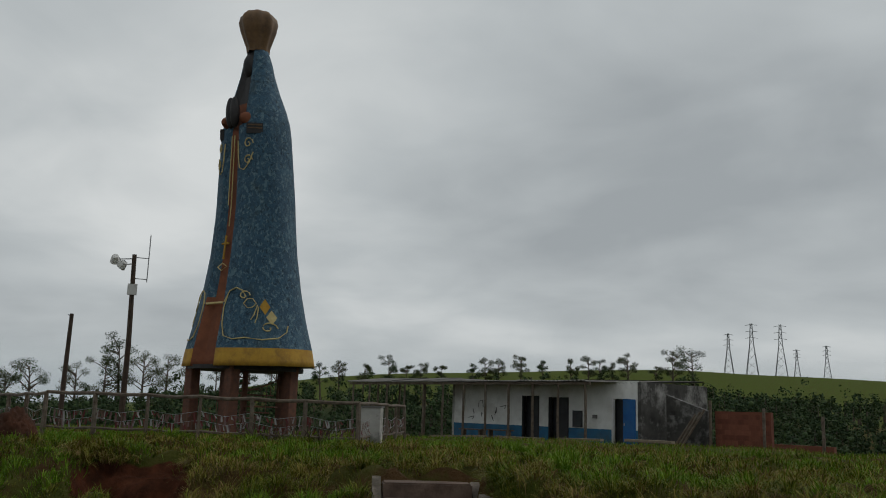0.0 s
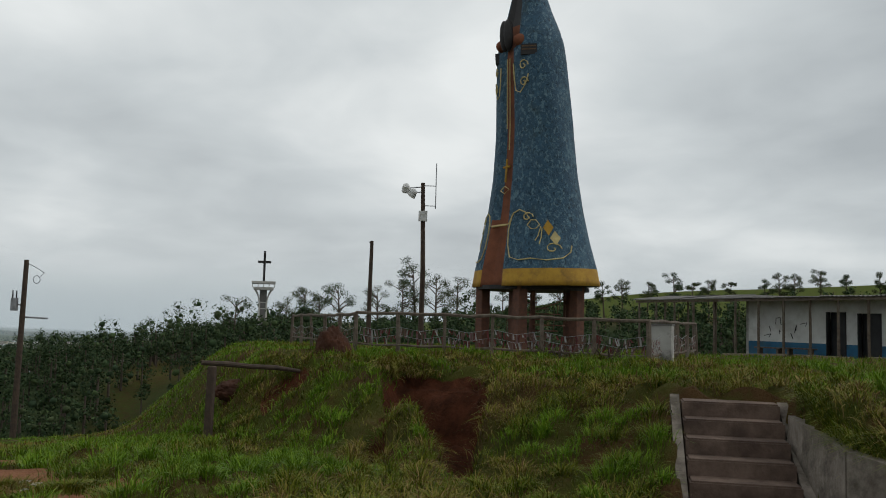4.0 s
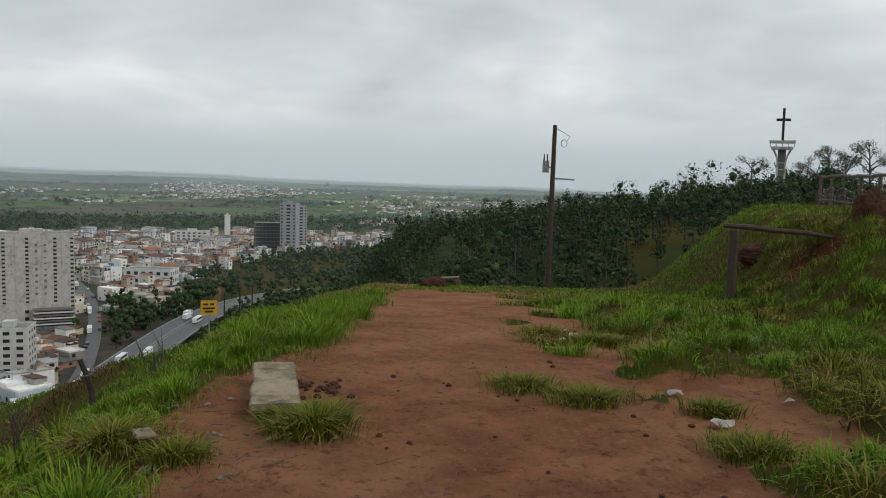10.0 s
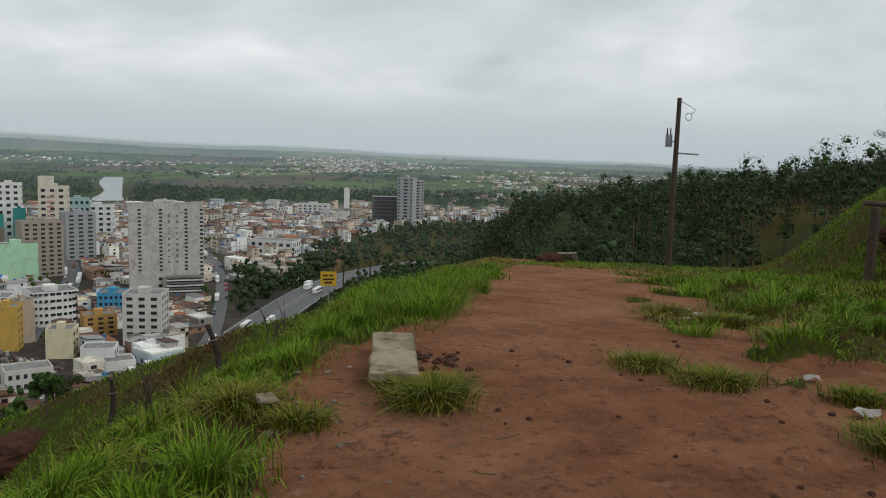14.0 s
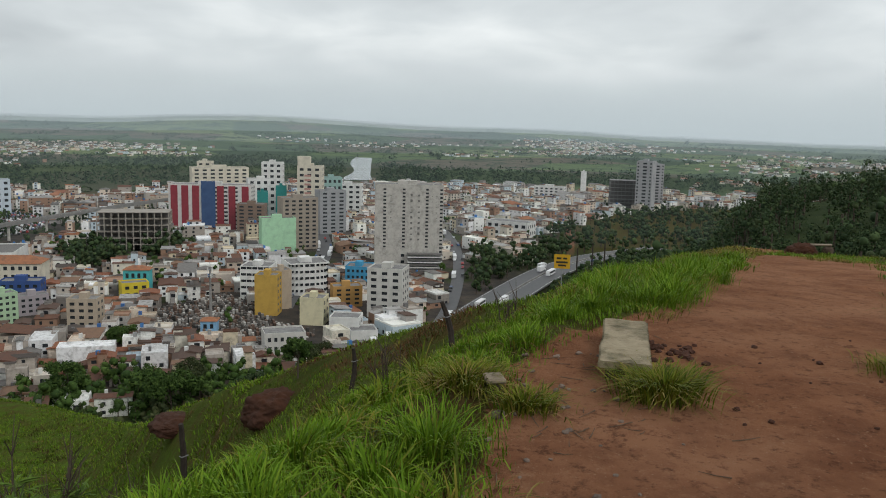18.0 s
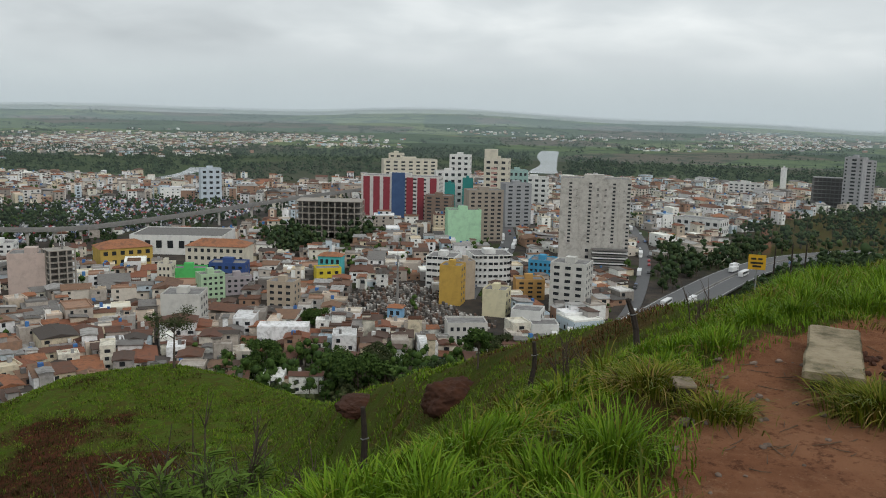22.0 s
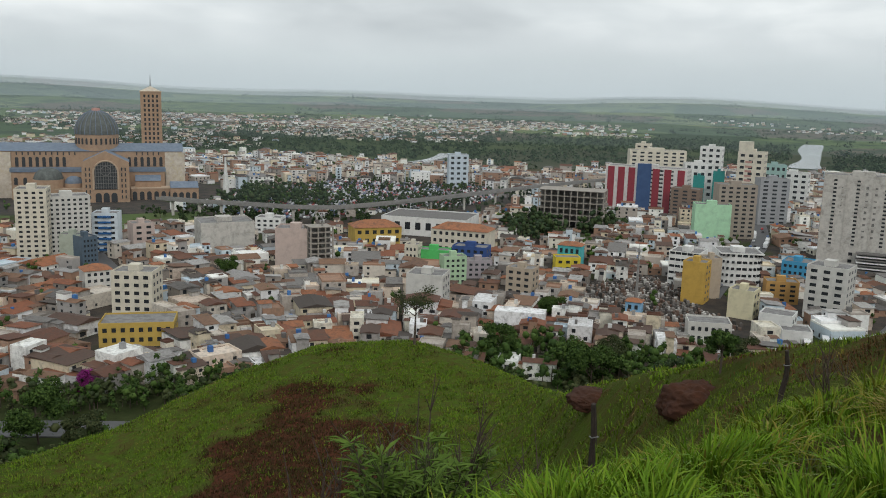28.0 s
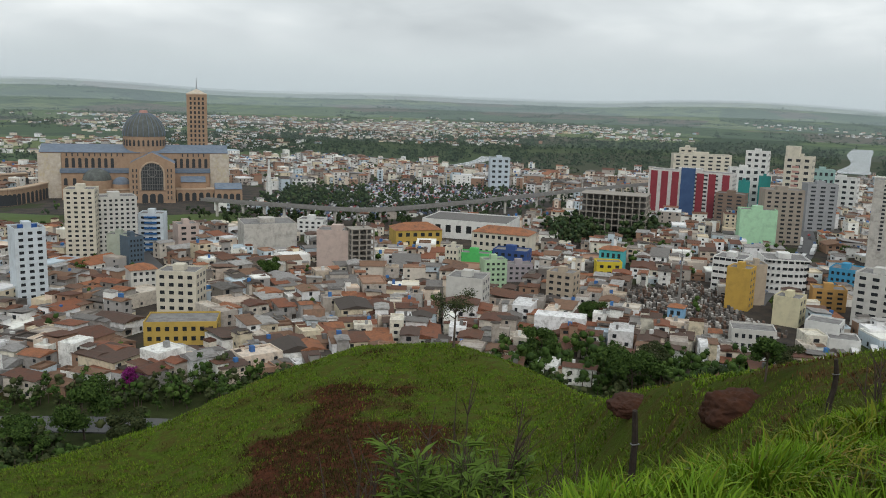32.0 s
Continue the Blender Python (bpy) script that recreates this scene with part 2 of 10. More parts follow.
def height(x, y):
    """Ground height: a hilltop path on a ridge, a bank up to a plateau, a steep slope down to the plain, wooded ridges behind."""
    x, y = np.asarray(x, float), np.asarray(y, float)
    r = np.hypot(x, y) + 1e-6
    az = np.degrees(np.arctan2(-x, y))
    az = np.where(az < -90, az + 360, az)
    tan = lambda d: np.tan(np.radians(d))
    path = np.interp(r, [0, 3, 6, 8, 12, 20, 30, 34, 45, 70, 120], [0, 0, -0.04, -0.14, -0.5, -1.3, -2.55, -2.85, -6, -16, -32])
    # plateau with the statue and the building, up a bank
    foot = np.interp(az, [-90, 12, 22, 32, 42, 48, 54, 60], [5.5, 6.3, 7.2, 8.4, 9.6, 11.5, 15.5, 22])
    brow = np.interp(az, [-90, 0, 16, 22, 32, 42, 48, 54, 60], [10, 10, 11, 11.5, 13.5, 15.5, 18.5, 22.5, 30])
    top = 0.72 + 0 * r
    top = np.where(r > 30, 0.72 - 0.3 * sstep(30, 40, r), top)
    z_pl = path + (top - path) * sstep(foot, brow, r)
    far_n = np.interp(r, [42, 70, 110, 160, 230, 300], [0.42, -5, -7, -3, -1, 0])
    z_pl = np.where(r > 42, far_n, z_pl)
    w_pl = 1 - sstep(54, 63, az)
    z = path * (1 - w_pl) + z_pl * w_pl
    # wooded ridge to the north and north-west
    e_f = np.interp(az, [-90, -5, 4, 9, 15, 20, 27, 34, 42, 50, 54, 57, 60, 63, 67, 69.5, 71.8, 75, 78, 80, 82, 84, 86, 90], [0.9, 0.9, 1.3, 2.2, 2.4, 2.2, 1.7, 1.5, 0.8, 0.2, -0.1, -0.5, -1.1, -1.3, -1.9, -2.2, -2.6, -3.0, -3.5, -3.9, -4.0, -4.7, -5.5, -8.0])
    crest = 1.6 + 210 * tan(e_f) - np.interp(az, [40, 54], [4.6, 8.6])
    valley = np.minimum(z, crest) - 6
    ridge = np.where(r < 210, valley + (crest - valley) * sstep(85, 205, r), crest)
    back = np.interp(az, [-90, 40, 56, 62, 90], [0, 0, 0.25, 1, 1])
    ridge = ridge + (PLAIN - ridge) * sstep(230, 720, r) * back
    w_r = sstep(45, 90, r) * (1 - sstep(84, 93, az))
    z = z * (1 - w_r) + ridge * w_r
    # the open green hill with the pylons
    z = z + (1 - sstep(24, 46, az)) * (26 + 3 * np.cos(np.radians((az - 4) * 9))) * sstep(260, 620, r) * (1 - 0.6 * sstep(900, 1800, r))
    # the steep side towards the town
    lip = np.interp(az, [74, 80, 85, 88.6, 93, 98, 107, 115, 123, 140, 180, 270], [34, 30, 14, 10, 8.7, 7.2, 5.9, 5.0, 4.5, 4.0, 4.0, 5.0])
    lip_z = np.interp(az, [74, 80, 85.6, 88.6, 93, 98, 107, 115, 123, 140, 270], [-2.85, -2.5, -0.5, -0.25, -0.45, -0.5, -0.55, -0.55, -0.6, -0.6, -0.4])
    far_r = np.interp(az, [74, 80, 86, 92, 96, 100, 105, 111, 116, 119, 122, 128, 134, 140, 147, 154, 180, 270], [35, 32, 15, 12, 13, 15, 17, 20, 27, 38, 46, 50, 50, 48, 45, 42, 40, 40])
    far_e = np.interp(az, [74, 78, 81, 85.6, 88.6, 92, 96.4, 100, 105.5, 111, 116, 118, 120.5, 122, 127.7, 134, 140, 147.5, 154, 180, 270], [-7.5, -7.5, -8, -9.24, -10.5, -11.9, -12.9, -14.2, -15.9, -17.3, -18.8, -19.1, -18.6, -18.1, -16.55, -16.9, -18.8, -21.6, -22.8, -24, -20])
    far_z = 1.6 + far_r * tan(far_e)
    u = np.clip((r - lip) / (far_r - lip), 0, 1)
    dip = np.interp(az, [80, 92, 105, 116, 128, 150, 180], [0, 0.15, 0.5, 2.2, 5.0, 4.5, 3])
    near = path + (lip_z - path) * sstep(0.64, 0.98, r / lip)
    slope = near * (r < lip) + (r >= lip) * (lip_z + (far_z - lip_z) * (u * 0.75 + 0.25 * sstep(0, 1, u)) - dip * np.sin(np.pi * np.clip(u, 0, 1) ** 0.8))
    drop = np.abs(tan(far_e)) * 1.25 + 0.12
    slope = np.where(r > far_r, far_z - (r - far_r) * drop * sstep(-0.2 * far_r, 0.35 * far_r, r - far_r), slope)
    slope = np.maximum(slope, PLAIN)
    w_s = sstep(76, 86, az) * (1 - sstep(225, 255, az))
    z = z * (1 - w_s) + slope * w_s
    # low hills on the far side of the plain
    hills = np.maximum(0, np.sin(np.radians(az * 7.3 + 40)) + 0.6 * np.sin(np.radians(az * 17.1)) + 0.7) * 16
    z = z + (hills * sstep(3000, 4300, r) + np.interp(az, [60, 75, 95, 115, 130], [18, 24, 46, 72, 82]) * sstep(2700, 4900, r)) * sstep(60, 80, az)
    return z


def patchy(x, y, scale, seed):
    v = np.zeros_like(np.asarray(x, float))
    for k, (fx, fy) in enumerate(((1.0, 0.7), (-0.6, 1.1), (1.7, -1.3), (0.4, 2.1))):
        v += np.sin((x * fx + y * fy) / scale + seed * (k + 1.3)) / (1 + 0.5 * k)
    return v / 2.3


def path_amount(x, y):
    """How bare the red earth is: the trodden track along the ridge."""
    x, y = np.asarray(x, float), np.asarray(y, float)
    d = -x
    left = np.interp(d, [-8, 0, 2.5, 4, 5.5, 6.5, 8, 9.3, 12.8, 20, 32], [-2.5, -1.3, -0.5, -0.32, -0.36, 0.0, 0.85, 1.4, 2.3, 4.1, 6.6])
    right = np.interp(d, [-8, 0, 2, 4, 6, 10, 13, 22, 32], [3.0, 3.0, 3.0, 2.9, 3.2, 3.7, 4.7, 7.6, 9.8])
    s = np.minimum(y - left, right - y)
    # beyond the trodden strip the earth shows between islands of grass
    outer = np.interp(d, [-8, 0, 3, 5, 6, 8, 10, 13, 20, 32], [3.2, 3.4, 3.9, 4.3, 4.6, 5.1, 5.2, 5.8, 8.2, 10.4])
    s2 = np.minimum(y - left, outer - y)
    return np.maximum(sstep(-0.25, 0.25, s), sstep(-0.2, 0.25, s2) * sstep(0.5, 0.25, patchy(x, y, 0.42, 8)))


rings = np.concatenate([[0.0], np.geomspace(0.7, 4.4, 40), np.arange(4.53, 19.0, 0.13), np.geomspace(19.2, 60, 50), np.geomspace(62, 700, 56), np.geomspace(740, 4900, 34)])
NEAR = int((rings < 61).sum()) - 1
spokes = 600
ang = np.radians(np.arange(spokes) * 360 / spokes)
gx = -np.sin(ang)[None] * rings[1:, None]
gy = np.cos(ang)[None] * rings[1:, None]
gz = height(gx, gy)
# soften the breaks and roughen the turf
for _ in range(3):
    gz[1:-1] = 0.25 * gz[:-2] + 0.5 * gz[1:-1] + 0.25 * gz[2:]
    gz = 0.25 * np.roll(gz, 1, 1) + 0.5 * gz + 0.25 * np.roll(gz, -1, 1)
rough = np.zeros_like(gz)
for i in range(NEAR):
    for j in range(spokes):
        p = (gx[i, j], gy[i, j], 0)
        rough[i, j] = noise.noise((p[0] * 1.3, p[1] * 1.3, 0)) * 0.05 + noise.noise((p[0] * 0.35, p[1] * 0.35, 5)) * 0.12
bare = path_amount(gx, gy)
CELL = 0.46
LOT = np.random.default_rng(40).uniform(0, 1, (64, 64, 4))


def hummock(x, y):
    """Rounded tussock mounds, one to a cell of a jittered grid: 0 between them, up to 1 on their tops."""
    x, y = np.asarray(x, float), np.asarray(y, float)
    i0, j0 = np.floor(x / CELL).astype(int), np.floor(y / CELL).astype(int)
    best = np.zeros_like(x)
    for di in (-1, 0, 1):
        for dj in (-1, 0, 1):
            t = LOT[(i0 + di) % 64, (j0 + dj) % 64]
            cx, cy = (i0 + di + t[..., 0]) * CELL, (j0 + dj + t[..., 1]) * CELL
            rad = CELL * (0.45 + 0.45 * t[..., 2])
            best = np.maximum(best, (0.35 + 0.65 * t[..., 3]) * np.clip(1 - ((x - cx) ** 2 + (y - cy) ** 2) / rad ** 2, 0, 1))
    return best


def lip_of(az):
    """How far the brow of the town side lies from the middle of the path."""
    return np.interp(az, [74, 80, 85, 88.6, 93, 98, 107, 115, 123, 140, 180, 270], [34, 30, 14, 10, 8.7, 7.2, 5.9, 5.0, 4.5, 4.0, 4.0, 5.0])


def slip_depth(x, y, mask=False):
    """The slip in the bank: a raw hollow that deepens up to a sheer lip of turf."""
    r, a = np.hypot(x, y), np.degrees(np.arctan2(-x, y))
    wob = 0.35 * patchy(x, y, 0.5, 3) + 0.2 * patchy(x, y, 0.21, 5)
    top = np.interp(a, [36, 40, 44, 48], [14.6, 15.3, 15.6, 15.9]) + wob
    low = np.interp(a, [36.8, 38.5, 40.5, 43.3], [8.6, 9.4, 11.2, 13.7]) + wob
    gate = sstep(36.4, 37.6, a + 2 * wob) * (1 - sstep(42.6, 43.8, a + 2 * wob))
    if mask:
        return gate * sstep(low, low + 1.5, r) * (1 - sstep(top + 0.1, top + 0.35, r))
    return gate * sstep(low, top - 0.7, r) * (1 - sstep(top - 0.75, top + 0.05, r))


def scars(x, y):
    """Raw earth: slips on the bank and the bare flank of the knoll."""
    r, a = np.hypot(x, y), np.degrees(np.arctan2(-x, y))
    s1 = 1.2 * slip_depth(x, y, True)
    s2 = np.exp(-(((a - 51.2) / 2.0) ** 2 + ((r - 17.9) / 1.1) ** 2))
    s3 = np.exp(-(((a - 44.3 + (r - 12) * 0.25) / 1.0) ** 2 + ((r - 12.5) / 2.5) ** 2)) * 0.8
    s4 = np.exp(-(((a - 134.8) / 7.2) ** 2 + ((r - 35.0) / 11.0) ** 2)) * 0.95 + 0.7 * np.exp(-(((a - 142.0) / 5.0) ** 2 + ((r - 27.0) / 6.0) ** 2))
    lip_r = np.interp(a, [32, 42, 48, 54], [13.5, 15.5, 18.5, 22.5]) - 1.3
    s4 = s4 + 0.2 * np.exp(-((r - lip_r) / 0.8) ** 2) * (np.abs(a - 43) < 9)
    # trodden and dug earth at the edge of the path, by the stub and among the long grass
    s4 = s4 + 0.9 * np.exp(-(((x + 5.65) / 0.6) ** 2 + ((y + 0.72) / 0.26) ** 2)) + 0.75 * np.exp(-(((x + 4.1) / 0.24) ** 2 + ((y + 1.45) / 0.2) ** 2))
    ragged = np.where(r > 22, 0.30 * patchy(x, y, 1.3, 3) + 0.2 * patchy(x, y, 0.6, 6), 0.18 * patchy(x, y, 0.55, 3) + 0.1 * patchy(x, y, 0.2, 6))
    return np.clip((s1 + s2 + s3 + s4 - 0.38 + ragged * (s1 + s2 + s3 + s4 > 0.08)) * 2.4, 0, 1)


bare = np.maximum(bare, scars(gx, gy))
sc_all = scars(gx, gy)
g_near = np.hypot(gx, gy)
rough[:NEAR] *= (1 - 0.6 * bare[:NEAR] * (1 - sc_all[:NEAR])) * np.clip(rings[1:NEAR + 1, None] / 3, 0, 1)
gz += rough
# tussock mounds all over the bank and, lower, on the verge and the brow
g_a = np.degrees(np.arctan2(-gx, gy))
on_bank = sstep(3.6, 6.0, g_near) * (1 - sstep(20, 27, g_near)) * (g_a < 64)
on_brow = sstep(2.2, 3.0, g_near) * (1 - sstep(9, 16, g_near)) * (g_a > 72)
gz += hummock(gx, gy) * (1 - bare) * (0.25 * on_bank + 0.06 * on_brow)
# footprints and ruts on the trodden track
gz -= 0.022 * bare * (1 - sc_all) * (g_near < 14) * (g_near > 2.2) * np.clip(patchy(gx, gy, 0.13, 1) * patchy(gx, gy, 0.31, 4) * 2, 0, 1)
gz += 0.10 * np.exp(-(((gx + 5.75) / 0.55) ** 2 + ((gy + 0.82) / 0.2) ** 2))
# slipped earth lies in a hollow under a ragged lip of turf
gz -= 0.9 * slip_depth(gx, gy) + 0.28 * sc_all * (g_near < 21) * (g_near > 9)
crumb = np.zeros_like(gz)
for i, j in zip(*np.nonzero(sc_all[:NEAR] > 0.05)):
    crumb[i, j] = noise.noise((gx[i, j] * 3.1, gy[i, j] * 3.1, 2)) * 0.12 + noise.noise((gx[i, j] * 7, gy[i, j] * 7, 4)) * 0.05
gz += crumb * sc_all
# the cutting in which the stairs stand
STAIR_LOW, STAIR_TOP, STAIR_Z = np.array([-2.32, 7.6]), np.array([-3.9, 10.35]), 0.78
st_d = (STAIR_TOP - STAIR_LOW) / np.linalg.norm(STAIR_TOP - STAIR_LOW)
st_u = ((gx - STAIR_LOW[0]) * st_d[0] + (gy - STAIR_LOW[1]) * st_d[1]) / np.linalg.norm(STAIR_TOP - STAIR_LOW)
st_v = np.abs((gx - STAIR_LOW[0]) * -st_d[1] + (gy - STAIR_LOW[1]) * st_d[0])
gz = np.where((st_v < 0.66) & (st_u > -0.15) & (st_u < 1.0), np.minimum(gz, STAIR_Z - 0.32 - (1 - st_u) * 1.6), gz)

WALL_X, WALL_Y, WALL_TOP = [-2.95, -1.9, -0.9, 0.6], [10.0, 8.6, 8.0, 7.4], [0.70, 0.55, 0.46, 0.34]
below_wall = (gx > -2.92) & (gx < 0.7) & (gy < np.interp(gx, WALL_X, WALL_Y) - 0.05) & (g_near > 6.2)
gz = np.where(below_wall, np.minimum(gz, -0.35 * sstep(6.2, 7.2, g_near)), gz)


def ground_at(x, y):
    """The height of the ground sheet itself."""
    r = math.hypot(x, y)
    a = (math.degrees(math.atan2(-x, y)) % 360) * spokes / 360
    j = int(a) % spokes
    i = int(np.searchsorted(rings[1:], r)) - 1
    i = max(0, min(i, len(rings) - 3))
    u = min(max((r - rings[i + 1]) / (rings[i + 2] - rings[i + 1]), 0), 1)
    v = a - int(a)
    k = (j + 1) % spokes
    return float((gz[i, j] * (1 - v) + gz[i, k] * v) * (1 - u) + (gz[i + 1, j] * (1 - v) + gz[i + 1, k] * v) * u)


verts = [(0, 0, float(gz[0].mean()))] + np.stack([gx.ravel(), gy.ravel(), gz.ravel()], 1).tolist()
faces = [(0, 1 + j, 1 + (j + 1) % spokes) for j in range(spokes)]
nr = len(rings) - 1
for i in range(nr - 1):
    o, p = 1 + i * spokes, 1 + (i + 1) * spokes
    faces += [(o + j, p + j, p + (j + 1) % spokes, o + (j + 1) % spokes) for j in range(spokes)]
ground_mesh = bpy.data.meshes.new("ground")
ground_mesh.from_pydata(verts, [], faces)
ground_mesh.polygons.foreach_set("use_smooth", [True] * len(faces))
raw = ground_mesh.attributes.new("raw", "FLOAT", "POINT")
raw.data.foreach_set("value", np.concatenate([[0.0], scars(gx, gy).ravel()]))
attr = ground_mesh.attributes.new("bare", "FLOAT", "POINT")
attr.data.foreach_set("value", np.concatenate([[1.0], bare.ravel()]))
g_r, g_az = np.hypot(gx, gy), np.degrees(np.arctan2(-gx, gy)) % 360
town = sstep(285, 330, g_r) * (1 - sstep(-60, -20, g_r - np.interp(g_az, [80, 98, 109, 120, 130, 142, 160], [1240, 1340, 1270, 1120, 1210, 1320, 1050]))) * sstep(86, 94, g_az) * (1 - sstep(175, 185, g_az))
plain = sstep(-40, 0, g_r - np.interp(g_az, [70, 80, 98, 109, 120, 130, 142, 160], [900, 1240, 1340, 1270, 1120, 1210, 1320, 1050])) * sstep(62, 76, g_az) * (1 - sstep(200, 230, g_az))
woodland = sstep(52, 66, g_r) * (1 - sstep(700, 760, g_r)) * sstep(60, 66, g_az) * (1 - sstep(88, 95, g_az)) * (1 - sstep(640, 700, g_r))
woodland = np.maximum(woodland, sstep(170, 215, g_r) * (1 - sstep(292, 304, g_r)) * sstep(90, 96, g_az) * (1 - sstep(165, 175, g_az)) * 0.85)
woodland = np.maximum(woodland, sstep(95, 120, g_r) * (1 - sstep(172, 190, g_r)) * (1 - sstep(58, 64, g_az)) * (g_az < 180))
belt_in, belt_out = np.interp(g_az, [98, 109, 120, 130, 142], [1380, 1280, 1130, 1230, 1350]), np.interp(g_az, [98, 109, 120, 135, 142], [1700, 2150, 1980, 2050, 1900])
belt = sstep(0, 40, g_r - belt_in) * sstep(0, 60, belt_out - g_r) * sstep(96, 101, g_az) * (1 - sstep(141, 150, g_az))
belt = np.maximum(belt, sstep(1330, 1380, g_r) * (1 - sstep(1700, 1770, g_r)) * sstep(68, 76, g_az) * (1 - sstep(98, 101, g_az)))
woodland = np.maximum(woodland, 0.75 * belt)
sward = 0.9 * ((g_az < 48) | (g_az > 320)) * sstep(215, 270, g_r) + np.interp(g_az, [86, 112, 122], [0.45, 0.55, 1.0]) * (g_az > 86) * (g_az < 170) * sstep(6, 11, g_r) * (1 - sstep(120, 170, g_r)) * (1 - np.clip(2 * sc_all, 0, 1)) * (1 - bare)
for nm, val in (("sward", sward), ("town", town), ("plain", plain), ("woodland", woodland)):
    attr = ground_mesh.attributes.new(nm, "FLOAT", "POINT")
    attr.data.foreach_set("value", np.concatenate([[0.0], val.ravel()]))
ground = tagged(new("ground", ground_mesh), "grassy hilltop with a red earth path above a wide plain", "ground", kind="structure")


def ground_material():
    m = bpy.data.materials.new("turf_and_red_earth")
    m.use_nodes = True
    n, l = m.node_tree.nodes, m.node_tree.links
    b = n["Principled BSDF"]
    b.inputs["Roughness"].default_value, b.inputs["Specular IOR Level"].default_value = 0.95, 0.04
    geo = n.new("ShaderNodeNewGeometry")

    def nz(scale, detail=6, rough=0.6):
        t = n.new("ShaderNodeTexNoise")
        t.inputs["Scale"].default_value, t.inputs["Detail"].default_value, t.inputs["Roughness"].default_value = scale, detail, rough
        l.new(geo.outputs["Position"], t.inputs["Vector"])
        return t.outputs["Fac"]

    def rng(v, a, c, lo=0.0, hi=1.0):
        r = n.new("ShaderNodeMapRange")
        r.inputs[1].default_value, r.inputs[2].default_value, r.inputs[3].default_value, r.inputs[4].default_value = a, c, lo, hi
        l.new(v, r.inputs[0])
        return r.outputs[0]

    def mix(f, c1, c2):
        x = n.new("ShaderNodeMixRGB")
        if isinstance(f, float):
            x.inputs[0].default_value = f
        else:
            l.new(f, x.inputs[0])
        for i, c in ((1, c1), (2, c2)):
            if isinstance(c, tuple):
                x.inputs[i].default_value = (*c, 1)
            else:
                l.new(c, x.inputs[i])
        return x.outputs[0]

    def attrib(nm):
        a = n.new("ShaderNodeAttribute")
        a.attribute_name = nm
        return a.outputs["Fac"]

    def calc(op, a, c):
        x = n.new("ShaderNodeMath")
        x.operation, x.use_clamp = op, True
        for i, v in enumerate((a, c)):
            if isinstance(v, float):
                x.inputs[i].default_value = v
            else:
                l.new(v, x.inputs[i])
        return x.outputs[0]

    turf = mix(rng(nz(1.4), 0.35, 0.65), (0.038, 0.048, 0.008), (0.080, 0.066, 0.022))
    turf = mix(rng(nz(0.16), 0.4, 0.62, 0, 0.4), turf, (0.060, 0.080, 0.011))
    turf = mix(rng(nz(0.9, 8, 0.7), 0.46, 0.60, 0, 0.8), turf, (0.075, 0.036, 0.019))
    turf = mix(calc("MULTIPLY", attrib("sward"), rng(nz(1.8, 8, 0.7), 0.36, 0.62, 0.95, 0.25)), turf, mix(rng(nz(5, 6, 0.7), 0.35, 0.65), (0.080, 0.140, 0.012), (0.046, 0.078, 0.010)))
    earth = mix(rng(nz(2.2), 0.3, 0.7), (0.285, 0.130, 0.068), (0.175, 0.073, 0.038))
    earth = mix(rng(nz(0.5, 7, 0.65), 0.45, 0.7, 0, 0.7), earth, (0.37, 0.188, 0.108))
    earth = mix(rng(nz(11, 6, 0.75), 0.53, 0.64, 0, 0.75), earth, (0.085, 0.034, 0.019))
    earth = mix(rng(nz(4.5, 8, 0.8), 0.55, 0.68, 0, 0.6), earth, (0.345, 0.19, 0.112))
    earth = mix(rng(nz(1.1, 8, 0.75), 0.52, 0.68, 0, 0.5), earth, (0.150, 0.062, 0.034))
    earth = mix(rng(nz(34, 4, 0.8), 0.60, 0.68, 0, 0.7), earth, (0.36, 0.22, 0.14))
    earth = mix(rng(attrib("raw"), 0.0, 0.4), earth, mix(rng(nz(3.5, 8, 0.7), 0.35, 0.65), (0.105, 0.037, 0.019), (0.042, 0.017, 0.010)))
    worn = calc("ADD", attrib("bare"), calc("SUBTRACT", rng(nz(2.4, 8, 0.75), 0.25, 0.75, 0, 0.9), 0.45))
    near = mix(rng(worn, 0.42, 0.56), turf, earth)
    streets = mix(rng(nz(0.12), 0.35, 0.65), (0.045, 0.043, 0.041), (0.085, 0.070, 0.058))
    streets = mix(rng(nz(0.02), 0.55, 0.62, 0, 0.8), streets, (0.045, 0.062, 0.022))
    v = n.new("ShaderNodeTexVoronoi")
    v.inputs["Scale"].default_value = 0.0032
    l.new(geo.outputs["Position"], v.inputs["Vector"])
    fields = n.new("ShaderNodeValToRGB")
    fields.color_ramp.interpolation = "CONSTANT"
    tones = [(0.052, 0.084, 0.036), (0.100, 0.140, 0.052), (0.040, 0.064, 0.032), (0.125, 0.158, 0.066), (0.062, 0.094, 0.042), (0.105, 0.088, 0.064), (0.088, 0.126, 0.050)]
    el = fields.color_ramp.elements
    while len(el) < len(tones):
        el.new(0.5)
    for i, c in enumerate(tones):
        el[i].position, el[i].color = i / len(tones), (*c, 1)
    sep = n.new("ShaderNodeSeparateColor")
    l.new(v.outputs["Color"], sep.inputs[0])
    l.new(sep.outputs[0], fields.inputs[0])
    far = mix(rng(nz(0.011, 8, 0.7), 0.50, 0.58, 0, 0.85), fields.outputs[0], (0.030, 0.052, 0.026))
    col = mix(attrib("plain"), mix(attrib("town"), near, streets), far)
